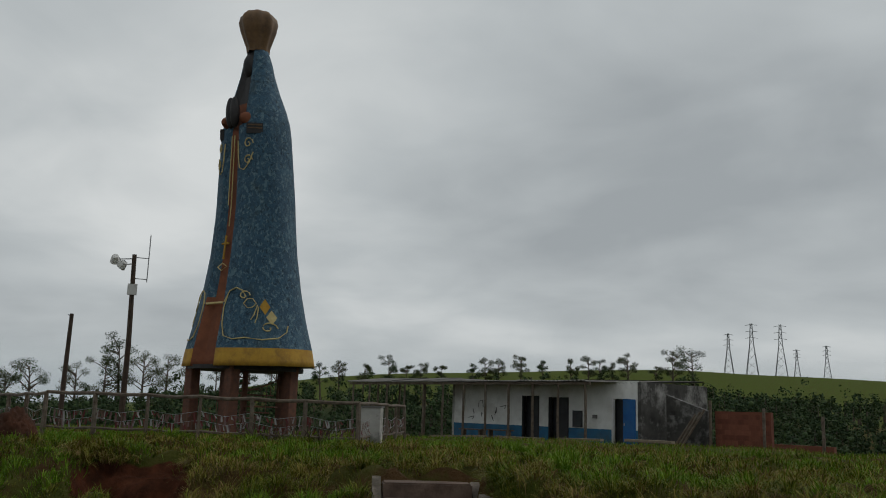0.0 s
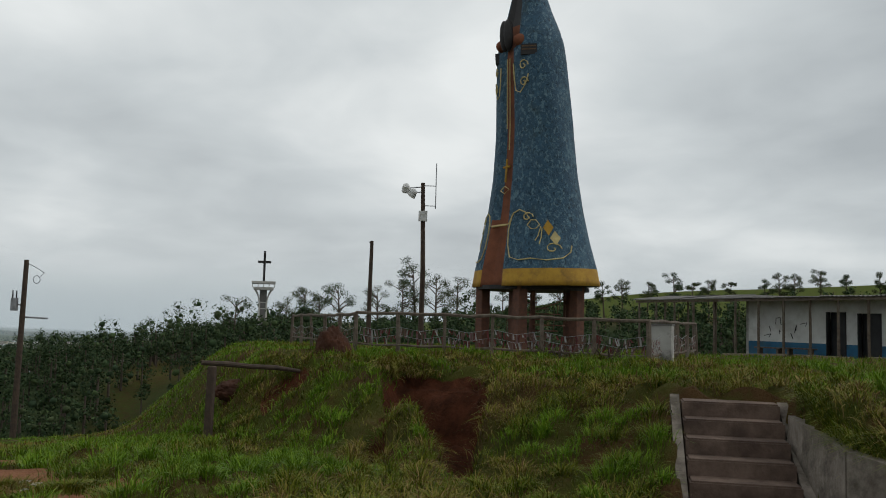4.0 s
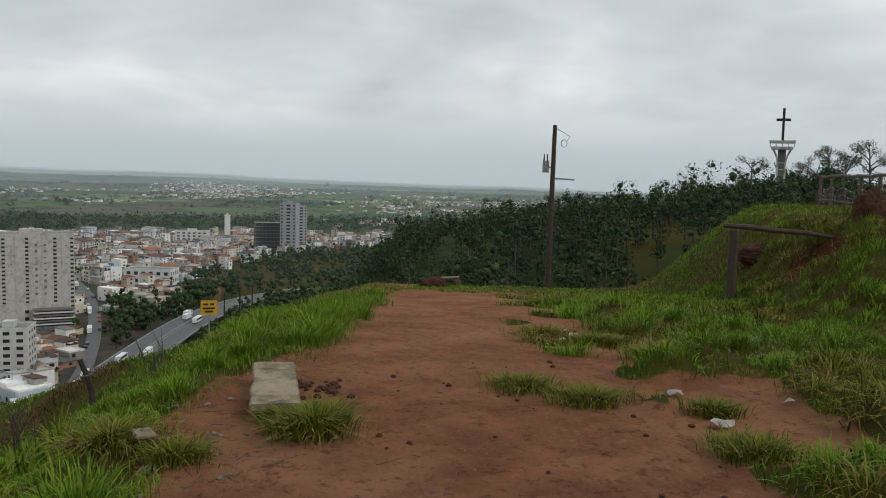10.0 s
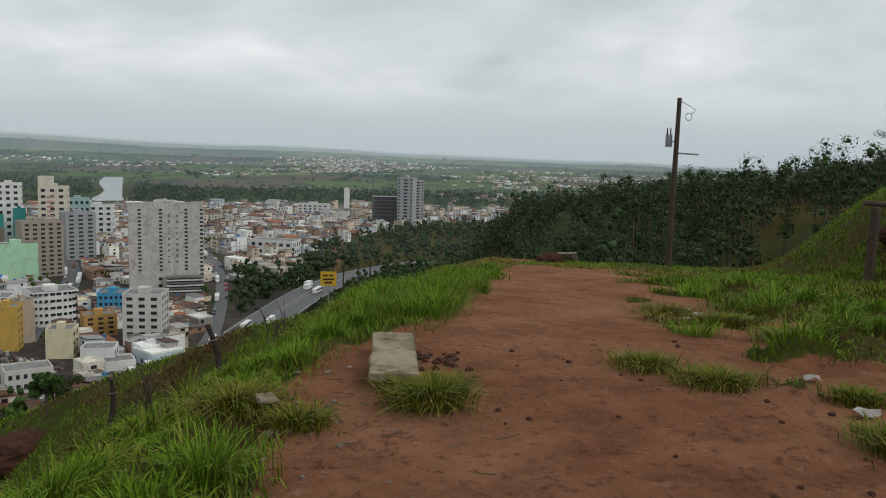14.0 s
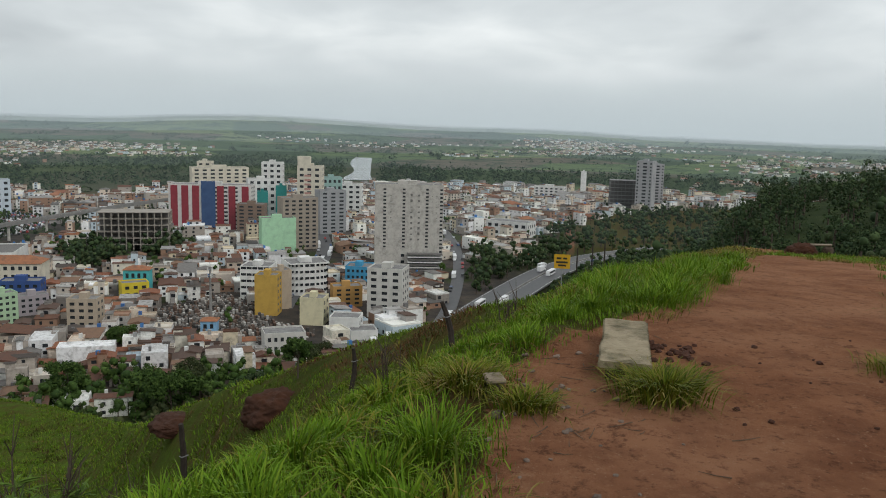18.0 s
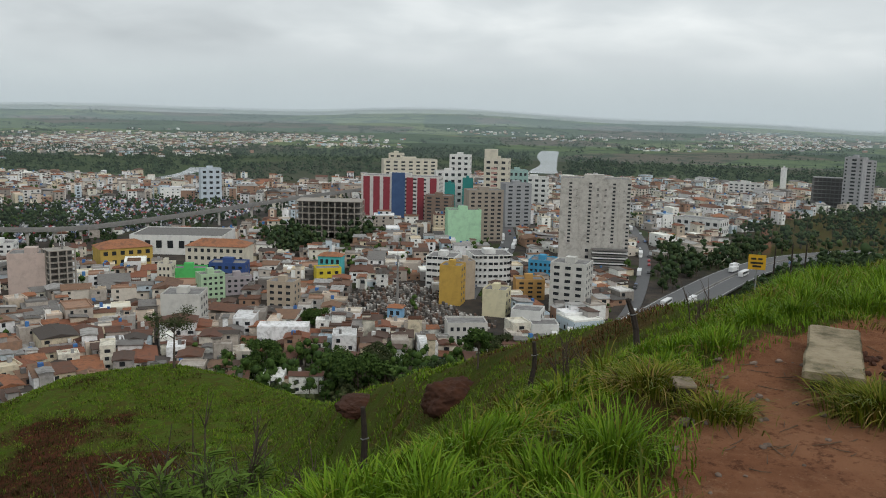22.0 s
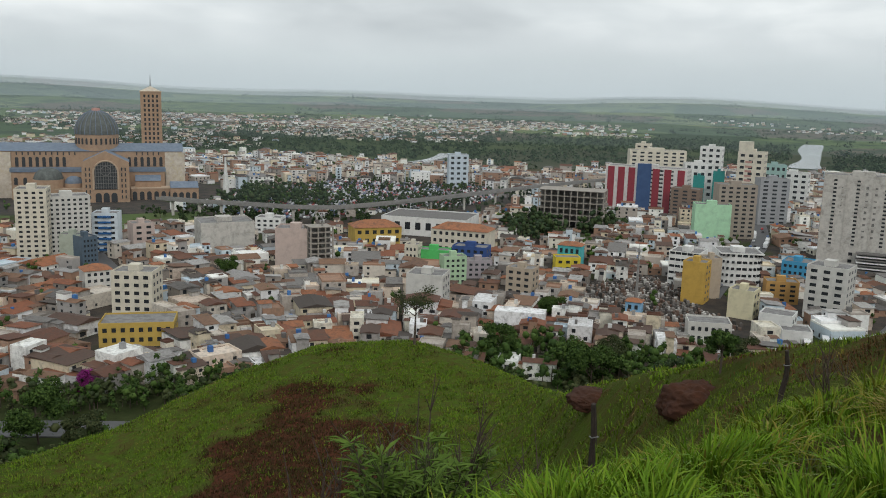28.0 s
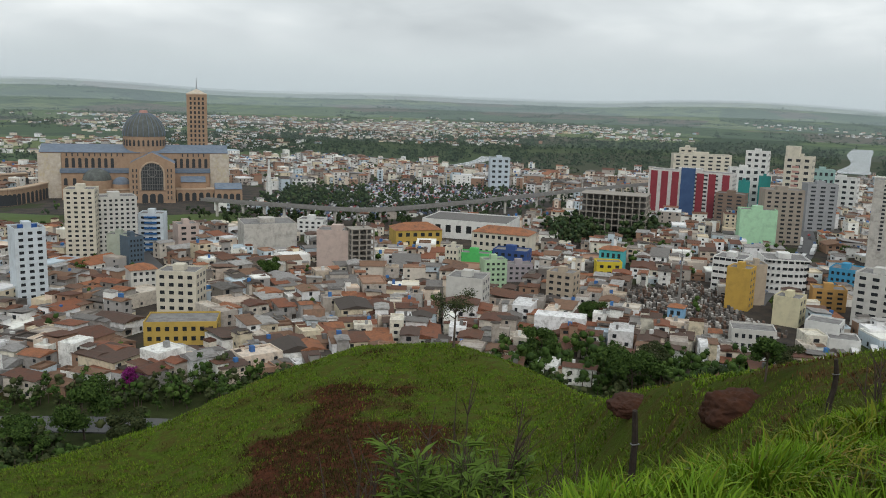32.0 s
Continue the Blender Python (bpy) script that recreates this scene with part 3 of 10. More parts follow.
    col = mix(attrib("woodland"), col, mix(rng(nz(0.25, 6, 0.7), 0.35, 0.65), (0.022, 0.036, 0.015), (0.042, 0.056, 0.022)))
    l.new(col, b.inputs["Base Color"])
    bp = n.new("ShaderNodeBump")
    bp.inputs["Strength"].default_value, bp.inputs["Distance"].default_value = 1.0, 0.09
    l.new(nz(7, 8, 0.72), bp.inputs["Height"])
    l.new(bp.outputs[0], b.inputs["Normal"])
    return m


ground_mesh.materials.append(ground_material())


# ---- mist over the plain, its haze painted by see-through glowing shells ----
def haze_shell_material(name, density, lo, hi, tint):
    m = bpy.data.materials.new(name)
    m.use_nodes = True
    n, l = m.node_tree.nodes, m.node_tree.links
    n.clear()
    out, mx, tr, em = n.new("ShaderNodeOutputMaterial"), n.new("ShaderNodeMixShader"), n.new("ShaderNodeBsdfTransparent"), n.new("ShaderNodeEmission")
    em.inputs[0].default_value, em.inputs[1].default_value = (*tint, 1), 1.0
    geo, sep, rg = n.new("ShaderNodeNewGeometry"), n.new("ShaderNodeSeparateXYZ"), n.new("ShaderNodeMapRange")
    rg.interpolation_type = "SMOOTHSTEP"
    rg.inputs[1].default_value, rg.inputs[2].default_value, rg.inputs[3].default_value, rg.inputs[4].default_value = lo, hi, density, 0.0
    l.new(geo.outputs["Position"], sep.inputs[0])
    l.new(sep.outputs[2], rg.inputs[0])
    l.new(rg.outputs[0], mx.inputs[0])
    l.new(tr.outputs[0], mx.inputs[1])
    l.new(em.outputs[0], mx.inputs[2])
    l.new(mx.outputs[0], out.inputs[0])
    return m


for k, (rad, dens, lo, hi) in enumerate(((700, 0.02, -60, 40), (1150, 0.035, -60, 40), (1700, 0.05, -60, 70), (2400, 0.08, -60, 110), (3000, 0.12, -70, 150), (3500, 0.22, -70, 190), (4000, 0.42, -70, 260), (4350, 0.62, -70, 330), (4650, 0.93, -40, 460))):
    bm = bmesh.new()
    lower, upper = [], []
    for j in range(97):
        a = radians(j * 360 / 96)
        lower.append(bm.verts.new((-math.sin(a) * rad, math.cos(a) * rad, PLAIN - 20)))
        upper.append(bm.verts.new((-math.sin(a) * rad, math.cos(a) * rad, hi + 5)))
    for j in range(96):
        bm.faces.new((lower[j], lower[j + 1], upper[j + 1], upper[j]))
    tagged(part("backdrop", bm, haze_shell_material("glowing_haze_shell", dens, lo, hi, (0.40, 0.49, 0.53) if rad < 3900 else (0.56, 0.62, 0.645))), "see-through glowing shell painting pale grey mist over the far plain", "mist", kind="structure").visible_shadow = False

# ---- near things on the hilltop ----
def flaking_mosaic():
    """Blue cladding of small chips: pale flakes left on a dark weathered ground, moss in broad patches."""
    m = mat("blue_mosaic_cladding", (0.040, 0.098, 0.150), (0.024, 0.060, 0.098), 5.0, 0.75, 0.9, 22)
    n, l = m.node_tree.nodes, m.node_tree.links
    b = n["Principled BSDF"]
    tc, mp = n.new("ShaderNodeTexCoord"), n.new("ShaderNodeMapping")
    mp.inputs["Scale"].default_value = (1.0, 1.0, 0.72)
    l.new(tc.outputs["Object"], mp.inputs["Vector"])
    out = b.inputs["Base Color"].links[0].from_socket
    for scale, lo, hi, amt, c in ((7.5, 0.54, 0.60, 0.65, (0.120, 0.205, 0.250)), (15.0, 0.58, 0.63, 0.6, (0.170, 0.250, 0.275)), (11.0, 0.57, 0.61, 0.85, (0.012, 0.030, 0.048)), (1.3, 0.55, 0.72, 0.6, (0.036, 0.052, 0.044)), (0.6, 0.5, 0.7, 0.35, (0.11, 0.19, 0.24))):
        t, r, x = n.new("ShaderNodeTexNoise"), n.new("ShaderNodeMapRange"), n.new("ShaderNodeMixRGB")
        t.inputs["Scale"].default_value, t.inputs["Detail"].default_value, t.inputs["Roughness"].default_value, t.inputs["Distortion"].default_value = scale, 4, 0.65, 0.6
        r.inputs[1].default_value, r.inputs[2].default_value, r.inputs[4].default_value = lo, hi, amt
        x.inputs[2].default_value = (*c, 1)
        l.new(mp.outputs[0], t.inputs["Vector"])
        l.new(t.outputs["Fac"], r.inputs[0])
        l.new(r.outputs[0], x.inputs[0])
        l.new(out, x.inputs[1])
        out = x.outputs[0]
    l.new(out, b.inputs["Base Color"])
    return m


M_BLUE = flaking_mosaic()
M_BROWN = mat("rust_brown_gown", (0.215, 0.075, 0.035), (0.14, 0.048, 0.024), 4, 0.8, 0.2, stain=(0.09, 0.04, 0.025), stain_scale=1.5)
M_GOLD = mat("ochre_trim", (0.46, 0.27, 0.035), (0.34, 0.18, 0.025), 3, 0.75, 0.2, stain=(0.16, 0.09, 0.03), stain_scale=2, stain_amt=0.7)
M_CROWN = mat("tarnished_bronze", (0.17, 0.095, 0.04), (0.085, 0.05, 0.025), 4, 0.6, 0.2)
M_BLACK = mat("near_black_paint_and_shade", (0.018, 0.017, 0.018), (0.032, 0.03, 0.03), 5, 0.6)
M_CREAM_LINE = mat("pale_gold_line", (0.55, 0.46, 0.22), (0.42, 0.33, 0.14), 8, 0.7)
M_RUST = mat("rusty_steel", (0.15, 0.065, 0.04), (0.08, 0.04, 0.03), 6, 0.8, 0.3)

STATUE = Vector((-16.0, 22.8, 0.0))
STATUE_TURN = math.atan2(-STATUE.y, -STATUE.x) - radians(49)


def statue():
    """A tall robed figure: one mesh, a flared mantle open in front over a gown strip, joined hands, veiled head and a lobed crown."""
    bm = bmesh.new()
    prof = [(2.83, 2.06), (3.36, 1.97), (4.2, 1.76), (5.2, 1.55), (6.4, 1.37), (7.6, 1.27), (8.9, 1.21), (10.2, 1.14), (10.75, 1.08), (11.2, 0.95), (11.8, 0.74), (12.4, 0.57), (12.9, 0.47), (13.3, 0.34)]
    zs = [p[0] for p in prof]
    rs = [p[1] for p in prof]
    n_t, rows = 64, []
    levels = np.unique(np.concatenate([np.linspace(2.83, 13.3, 60), [3.36]]))
    for z in levels:
        row = []
        for k in range(n_t):
            th = k * math.tau / n_t
            t = (th + math.pi) % math.tau - math.pi
            rad = float(np.interp(z, zs, rs))
            flat = 1.0 - 0.10 * math.cos(2 * t)
            wide = 0.20 + 0.05 * (z < 5)
            front = abs(t) < wide * (1.0 if z < 10.6 else 2.4)
            rr = rad * flat
            if front:
                rr -= 0.13 * rad if z < 10.6 else 0.22 * rad
            rr += 0.012 * math.sin(9 * t + z) * (z < 11)
            row.append(bm.verts.new((rr * math.cos(th), rr * math.sin(th), z)))
        rows.append(row)
    for i in range(len(rows) - 1):
        z = (levels[i] + levels[i + 1]) / 2
        for k in range(n_t):
            th = (k + 0.5) * math.tau / n_t
            t = (th + math.pi) % math.tau - math.pi
            f = bm.faces.new((rows[i][k], rows[i][(k + 1) % n_t], rows[i + 1][(k + 1) % n_t], rows[i + 1][k]))
            wide = 0.20 + 0.05 * (z < 5)
            f.smooth = True
            if z > 10.6 and abs(t) < wide * 2.4:
                f.material_index = 4 if z > 11.3 else 1
            elif abs(t) < wide:
                f.material_index = 1
            elif z < 3.36:
                f.material_index = 2
    # bottom face in near-black: the shade under the skirt as colour
    bm.faces.new(rows[0][::-1]).material_index = 4
    bm.faces.new(rows[-1])
    # head under the veil and the joined hands in front of the chest
    for c, rad, sc, idx in (((0.30, 0, 12.72), 0.34, (0.75, 0.75, 1.25), 4), ((1.02, 0.10, 10.95), 0.30, (0.55, 0.5, 1.75), 4), ((1.02, -0.10, 10.95), 0.30, (0.55, 0.5, 1.75), 4), ((0.62, 0.45, 10.72), 0.36, (1.3, 0.6, 0.7), 1), ((0.62, -0.45, 10.72), 0.36, (1.3, 0.6, 0.7), 1)):
        m = Matrix.Translation(c) @ Matrix.Diagonal((*sc, 1))
        got = bmesh.ops.create_icosphere(bm, subdivisions=3, radius=rad, matrix=m)
        for v in got["verts"]:
            for f in v.link_faces:
                f.material_index, f.smooth = idx, True
    # lobed crown
    crown = [(13.28, 0.36), (13.42, 0.37), (13.7, 0.46), (14.0, 0.56), (14.3, 0.62), (14.5, 0.58), (14.65, 0.44), (14.7, 0.25)]
    last = None
    for z, rad in crown:
        ring = [bm.verts.new(((rad * (1 + 0.06 * math.cos(k * math.tau / 6))) * math.cos(k * math.tau / 48), (rad * (1 + 0.06 * math.cos(k * math.tau / 6))) * math.sin(k * math.tau / 48), z)) for k in range(48)]
        if last:
            for k in range(48):
                f = bm.faces.new((last[k], last[(k + 1) % 48], ring[(k + 1) % 48], ring[k]))
                f.material_index, f.smooth = 3, True
        last = ring
    bm.faces.new(last).material_index = 3

    def on(t_deg, z, out=0.03):
        rad = float(np.interp(z, zs, rs)) * (1.0 - 0.10 * math.cos(2 * radians(t_deg)))
        return Vector(((rad + out) * math.cos(radians(t_deg)), (rad + out) * math.sin(radians(t_deg)), z))

    def line(pts, idx=5, width=0.035):
        first = len(bm.faces)
        tube(bm, pts, width * 0.62, 5)
        bm.faces.ensure_lookup_table()
        for f in bm.faces[first:]:
            f.material_index = idx

    def scroll(t0, z0, size, turns, flip=1):
        return [on(t0 + flip * size * (1 - a / 16) * math.degrees(math.cos(a * turns * math.tau / 14)) / 1.4, z0 + size * (1 - a / 16) * math.sin(a * turns * math.tau / 14)) for a in range(15)]

    for side in (1, -1):
        line([on(side * a, z) for a, z in ((22, 5.0), (19, 4.6), (20, 4.1), (24, 3.72), (34, 3.62), (46, 3.66), (60, 3.6), (74, 3.66), (82, 3.85), (84, 4.05))])
        line([on(side * a, z) for a, z in ((18, 4.75), (24, 5.1), (32, 5.2), (40, 5.1), (44, 4.9))])
        line(scroll(side * 42, 4.95, 0.16, 1.2, side))
        line(scroll(side * 66, 3.95, 0.2, 1.1, side))
        line([on(side * a, z) for a, z in ((17, 9.95), (19, 9.4), (22, 9.05), (30, 8.98), (38, 9.2), (44, 9.55))])
        line(scroll(side * 36, 9.85, 0.2, 1.3, side))
        line(scroll(side * 36, 9.3, 0.18, 1.3, side))
        line([on(side * a, z) for a, z in ((56, 4.65), (53, 4.35), (50, 4.2))], 5, 0.03)
        line([on(side * a, z) for a, z in ((57, 4.6), (56, 4.3), (54, 4.1))], 5, 0.03)
        # an open book with a gilt half, and a framed eye above it
        for a0, a1, z0, z1, idx in ((58, 68, 4.35, 4.85, 2), (64, 74, 4.05, 4.5, 5)):
            q = [on(side * a0, (z0 + z1) / 2, 0.05), on(side * (a0 + a1) / 2, z0, 0.05), on(side * a1, (z0 + z1) / 2, 0.05), on(side * (a0 + a1) / 2, z1, 0.05)]
            vs = [bm.verts.new(p) for p in q]
            f = bm.faces.new(vs if side > 0 else vs[::-1])
            f.material_index = idx
        line([on(side * a, z) for a, z in ((42, 4.7), (46, 4.85), (51, 4.85), (55, 4.7), (51, 4.58), (46, 4.58), (42, 4.7))], 5, 0.03)
    # rosary and cross on the gown
    line([on(4, z, -0.06) for z in (10.2, 9.4, 8.6, 7.9, 7.2)], 5, 0.03)
    line([on(-4, z, -0.06) for z in (10.2, 9.4, 8.6, 7.9)], 5, 0.03)
    line([on(0, z, -0.06) for z in (6.9, 6.15)], 2, 0.06)
    line([on(a, 6.65, -0.06) for a in (-8, 8)], 2, 0.06)
    line([on(a, z, -0.06) for a, z in ((-10, 5.9), (0, 6.02), (10, 5.9), (0, 5.78), (-10, 5.9))], 5, 0.03)
    line([on(a, 4.75, -0.02) for a in (-16, -6, 6, 16)], 5, 0.07)
    # a small barred opening on each flank
    for t in (46, -46):
        c = on(t, 10.35, 0.0)
        m = Matrix.Translation(c) @ Matrix.Rotation(radians(t), 4, "Z")
        box(bm, -0.1, -0.26, -0.17, 0.035, 0.26, 0.17, m, 4)
        for h in (-0.02, 0.08):
            box(bm, 0.035, -0.22, h, 0.05, 0.22, h + 0.035, m, 3)
    # the upper figure leans back a little
    left = Matrix.Rotation(-STATUE_TURN, 3, "Z") @ Vector((-0.82, -0.57, 0))
    for v in bm.verts:
        if v.co.z > 8:
            v.co += left * (v.co.z - 8) * 0.034
    ob = part("statue", bm, [M_BLUE, M_BROWN, M_GOLD, M_CROWN, M_BLACK, M_CREAM_LINE])
    tip = Matrix.Identity(4)
    tip[0][2], tip[1][2] = -0.036, -0.024
    ob.matrix_basis = Matrix.Translation(STATUE + Vector((0.1, 0.07, 0))) @ tip @ Matrix.Rotation(STATUE_TURN, 4, "Z")
    return tagged(ob, "towering robed statue with blue mosaic mantle, gold hem and bronze crown", "statue")


statue()


def statue_stand():
    base = ground_at(STATUE.x, STATUE.y)
    st = thing("statue_stand", (STATUE.x, STATUE.y, 0), "rust-stained concrete legs with a spiral stair under the statue", "stand", rz=STATUE_TURN)
    for k in range(5):
        a = radians(36 + k * 72)
        bm = bmesh.new()
        x, y = 1.62 * math.cos(a), 1.62 * math.sin(a)
        box(bm, x - 0.17, y - 0.17, base - 0.3, x + 0.17, y + 0.17, 2.84)
        bmesh.ops.bevel(bm, geom=bm.edges[:], offset=0.02, segments=1, affect="EDGES")
        part("leg", bm, M_RUST, st)
    # added near-black disc that paints the shade under the statue
    bm = bmesh.new()
    bmesh.ops.create_cone(bm, cap_ends=True, segments=40, radius1=1.8, radius2=1.8, depth=0.12, matrix=Matrix.Translation((0, 0, 2.765)))
    part("underside_shade_disc", bm, M_BLACK, st)
    bm = bmesh.new()
    tube(bm, [(0, 0, base - 0.2), (0, 0, 2.72)], 0.09, 10)
    part("stair_column", bm, M_RUST, st, "rusted steel column")
    for k in range(11):
        a = k * 0.52
        bm = bmesh.new()
        box(bm, 0.05, -0.16, 0, 1.05, 0.16, 0.04, Matrix.Rotation(a, 4, "Z") @ Matrix.Translation((0, 0, base + 0.18 + k * 0.18)))
        part("tread", bm, M_RUST, st)
    bm = bmesh.new()
    tube(bm, [(1.05 * math.cos(k * 0.26), 1.05 * math.sin(k * 0.26), base + 1.05 + k * 0.09) for k in range(20)], 0.02, 6)
    part("handrail", bm, M_RUST, st)
    for k in range(0, 20, 3):
        a = k * 0.26
        bm = bmesh.new()
        tube(bm, [(1.05 * math.cos(a), 1.05 * math.sin(a), base + 0.2 + k * 0.09), (1.05 * math.cos(a), 1.05 * math.sin(a), base + 1.05 + k * 0.09)], 0.012, 5)
        part("baluster", bm, M_RUST, st)


statue_stand()


# ---- the wooden fence round the statue, hung with faded ribbons ----
def lerp(a, b, u):
    return tuple(p + (q - p) * u for p, q in zip(a, b))


RIBBON = [mat("faded_ribbon_" + nm, c, None, 6, 0.9) for nm, c in (("white", (0.30, 0.29, 0.275)), ("red", (0.13, 0.035, 0.033)), ("pink", (0.18, 0.11, 0.105)), ("brown", (0.13, 0.08, 0.06)))]


def fence_run(p, q, count, high, label):
    fx, fy = p
    f = thing("fence", (fx, fy, 0), label, "fence", "fence round the statue")
    rng = random.Random(int(fx * 10) + count)
    tops = []
    g_p, g_q = ground_at(*p), ground_at(*q)
    for k in range(count + 1):
        x, y = lerp(p, q, k / count)
        g = ground_at(x, y)
        lean = (rng.uniform(-0.05, 0.05), rng.uniform(-0.05, 0.05))
        top = Vector((x - fx + lean[0], y - fy + lean[1], g_p + (g_q - g_p) * k / count + high + rng.uniform(-0.02, 0.02)))
        bm = bmesh.new()
        w = rng.uniform(0.04, 0.06)
        tube(bm, [(x - fx, y - fy, g - 0.25), ((x - fx + top.x) / 2 + 0.01, (y - fy + top.y) / 2, g + high / 2), top], [w * 1.1, w, w * 0.9], 7)
        part("post", bm, M_WOOD, f)
        tops.append((top, g))
    for k in range(count):
        a, ga = tops[k]
        b, gb = tops[k + 1]
        for lo, w in ((0.02, 0.042), (-high + 0.28, 0.03)):
            bm = bmesh.new()
            mid = (a + b) / 2 + Vector((0, 0, lo - 0.02 + rng.uniform(-0.02, 0.02)))
            tube(bm, [a + Vector((0, 0, lo)), mid, b + Vector((0, 0, lo))], w, 6)
            part("rail", bm, M_WOOD, f)
        # wires with knotted ribbons
        for h in (0.62, 0.42):
            bm = bmesh.new()
            tube(bm, [a + Vector((0, 0, -h + 0.1)), (a + b) / 2 + Vector((0, 0, -h)), b + Vector((0, 0, -h + 0.1))], 0.006, 4)
            part("wire", bm, M_METAL, f)
            for c, mm in enumerate(RIBBON):
                bm = bmesh.new()
                for _ in range(6):
                    u = rng.random()
                    c0 = a.lerp(b, u) + Vector((0, 0, -h + 0.1 - 0.1 * 4 * u * (1 - u)))
                    ln, sw = rng.uniform(0.06, 0.24), rng.uniform(-0.07, 0.07)
                    dr = (b - a).normalized() * rng.uniform(0.008, 0.022)
                    vs = [bm.verts.new(v) for v in (c0 - dr, c0 + dr, c0 + dr + Vector((sw, 0.01, -ln)), c0 - dr + Vector((sw, -0.01, -ln)))]
                    bm.faces.new(vs)
                tagged(part("ribbon_bunch", bm, mm, f), kind="stuff")
    return f


CORNER = (-16.0, 15.1)
fence_run(CORNER, (-8.9, 17.5), 6, 1.05, "weathered pole fence hung with faded votive ribbons")
fence_run(CORNER, (-23.6, 19.0), 5, 1.0, "weathered pole fence with ribbons, receding towards the trees")
fence_run((-8.9, 17.5), (-11.4, 25.0), 4, 1.05, "weathered pole fence beside the concrete plinth")


def dry_brush(x, y, seed, high, label):
    """A leafless tangle of twigs."""
    rng = random.Random(seed)
    s = thing("dry_shrub", (x, y, ground_at(x, y)), label, "shrub")
    for k in range(7):
        bm = bmesh.new()
        a = rng.uniform(0, math.tau)
        p = Vector((rng.uniform(-0.3, 0.3), rng.uniform(-0.3, 0.3), -0.05))
        for _ in range(9):
            pts = [p.copy()]
            d = Vector((math.cos(a + rng.uniform(-0.9, 0.9)), math.sin(a + rng.uniform(-0.9, 0.9)), rng.uniform(0.4, 1.6))).normalized()
            for _ in range(4):
                d = (d + Vector((rng.uniform(-0.4, 0.4), rng.uniform(-0.4, 0.4), rng.uniform(-0.35, 0.2)))).normalized()
                pts.append(pts[-1] + d * high / 4.5)
            tube(bm, pts, [0.016, 0.012, 0.009, 0.006, 0.003], 4)
        part("branch", bm, M_TWIG, s)
    return s


M_TWIG = mat("dry_twig", (0.085, 0.06, 0.045), (0.05, 0.036, 0.03), 20, 0.9)
dry_brush(-9.9, 17.2, 4, 0.95, "leafless grey-brown brush heaped against the fence")
dry_brush(-10.9, 16.6, 9, 0.75, "leafless grey-brown brush piled on the grass by the fence")


def plinth():
    x, y = -9.55, 19.3
    p = thing("plinth", (x, y, ground_at(x, y)), "squat whitewashed concrete plinth stained with grime", "plinth", rz=0.35)
    bm = bmesh.new()
    box(bm, -0.27, -0.25, -0.2, 0.27, 0.25, 0.95)
    bmesh.ops.bevel(bm, geom=bm.edges[:], offset=0.015, segments=1, affect="EDGES")
    part("block", bm, M_GRIMY, p)
    bm = bmesh.new()
    box(bm, -0.29, -0.27, 0.952, 0.29, 0.27, 0.99)
    part("cap", bm, M_CONC_DARK, p)


M_GRIMY = mat("grimy_render", (0.42, 0.41, 0.38), (0.30, 0.29, 0.265), 2, 0.92, 0.25, 14, stain=(0.05, 0.05, 0.046), stain_scale=1.6, stain_amt=0.9)
plinth()


# ---- poles ----
def lamp_mast():
    x, y = -21.28, 23.12
    g = ground_at(x, y)
    top = 6.75
    t = thing("floodlight_pole", (x, y, 0), "dark timber pole with twin floodlights, junction box and aerial", "lamp post")
    bm = bmesh.new()
    tube(bm, [(0, 0, g - 0.3), (0.02, 0, 3.5), (-0.05, -0.05, top)], [0.11, 0.09, 0.075], 10)
    part("pole", bm, M_POLE, t)
    c = Vector((0.69, 0.73, 0)).normalized()
    for k, (o, h) in enumerate(((-0.62, 0.0), (-0.36, -0.18))):
        bm = bmesh.new()
        m = Matrix.Translation(c * o + Vector((-0.05, -0.05, top - 0.2 + h))) @ Matrix.Rotation(radians(35 + k * 60), 4, "Z") @ Matrix.Rotation(radians(50), 4, "X")
        bmesh.ops.create_cone(bm, cap_ends=True, segments=14, radius1=0.19, radius2=0.11, depth=0.24, matrix=m)
        lamp = part("floodlight", bm, M_WHITE, t, "pale round floodlight")
        bm = bmesh.new()
        tube(bm, [(-0.05, -0.05, top - 0.15 + h), c * o + Vector((-0.05, -0.05, top - 0.22 + h))], 0.02, 6)
        part("arm", bm, M_METAL, t)
    bm = bmesh.new()
    box(bm, -0.16, -0.2, -0.19, 0.16, -0.06, 0.19, Matrix.Translation((-0.05, 0, top - 1.25)) @ Matrix.Rotation(0.75, 4, "Z"))
    part("junction_box", bm, M_WHITE, t, "grey-white junction box")
    bm = bmesh.new()
    ax = c * 0.42
    tube(bm, [ax + Vector((0, 0, top - 0.95)), ax + Vector((0, 0, top + 0.75))], 0.018, 6)
    aerial = part("aerial", bm, M_METAL, t)
    for h in (0.0, -0.75):
        bm = bmesh.new()
        tube(bm, [(0, 0, top + h - 0.1), ax + Vector((0, 0, top + h - 0.1))], 0.016, 6)
        part("aerial_bracket", bm, M_METAL, t)


lamp_mast()


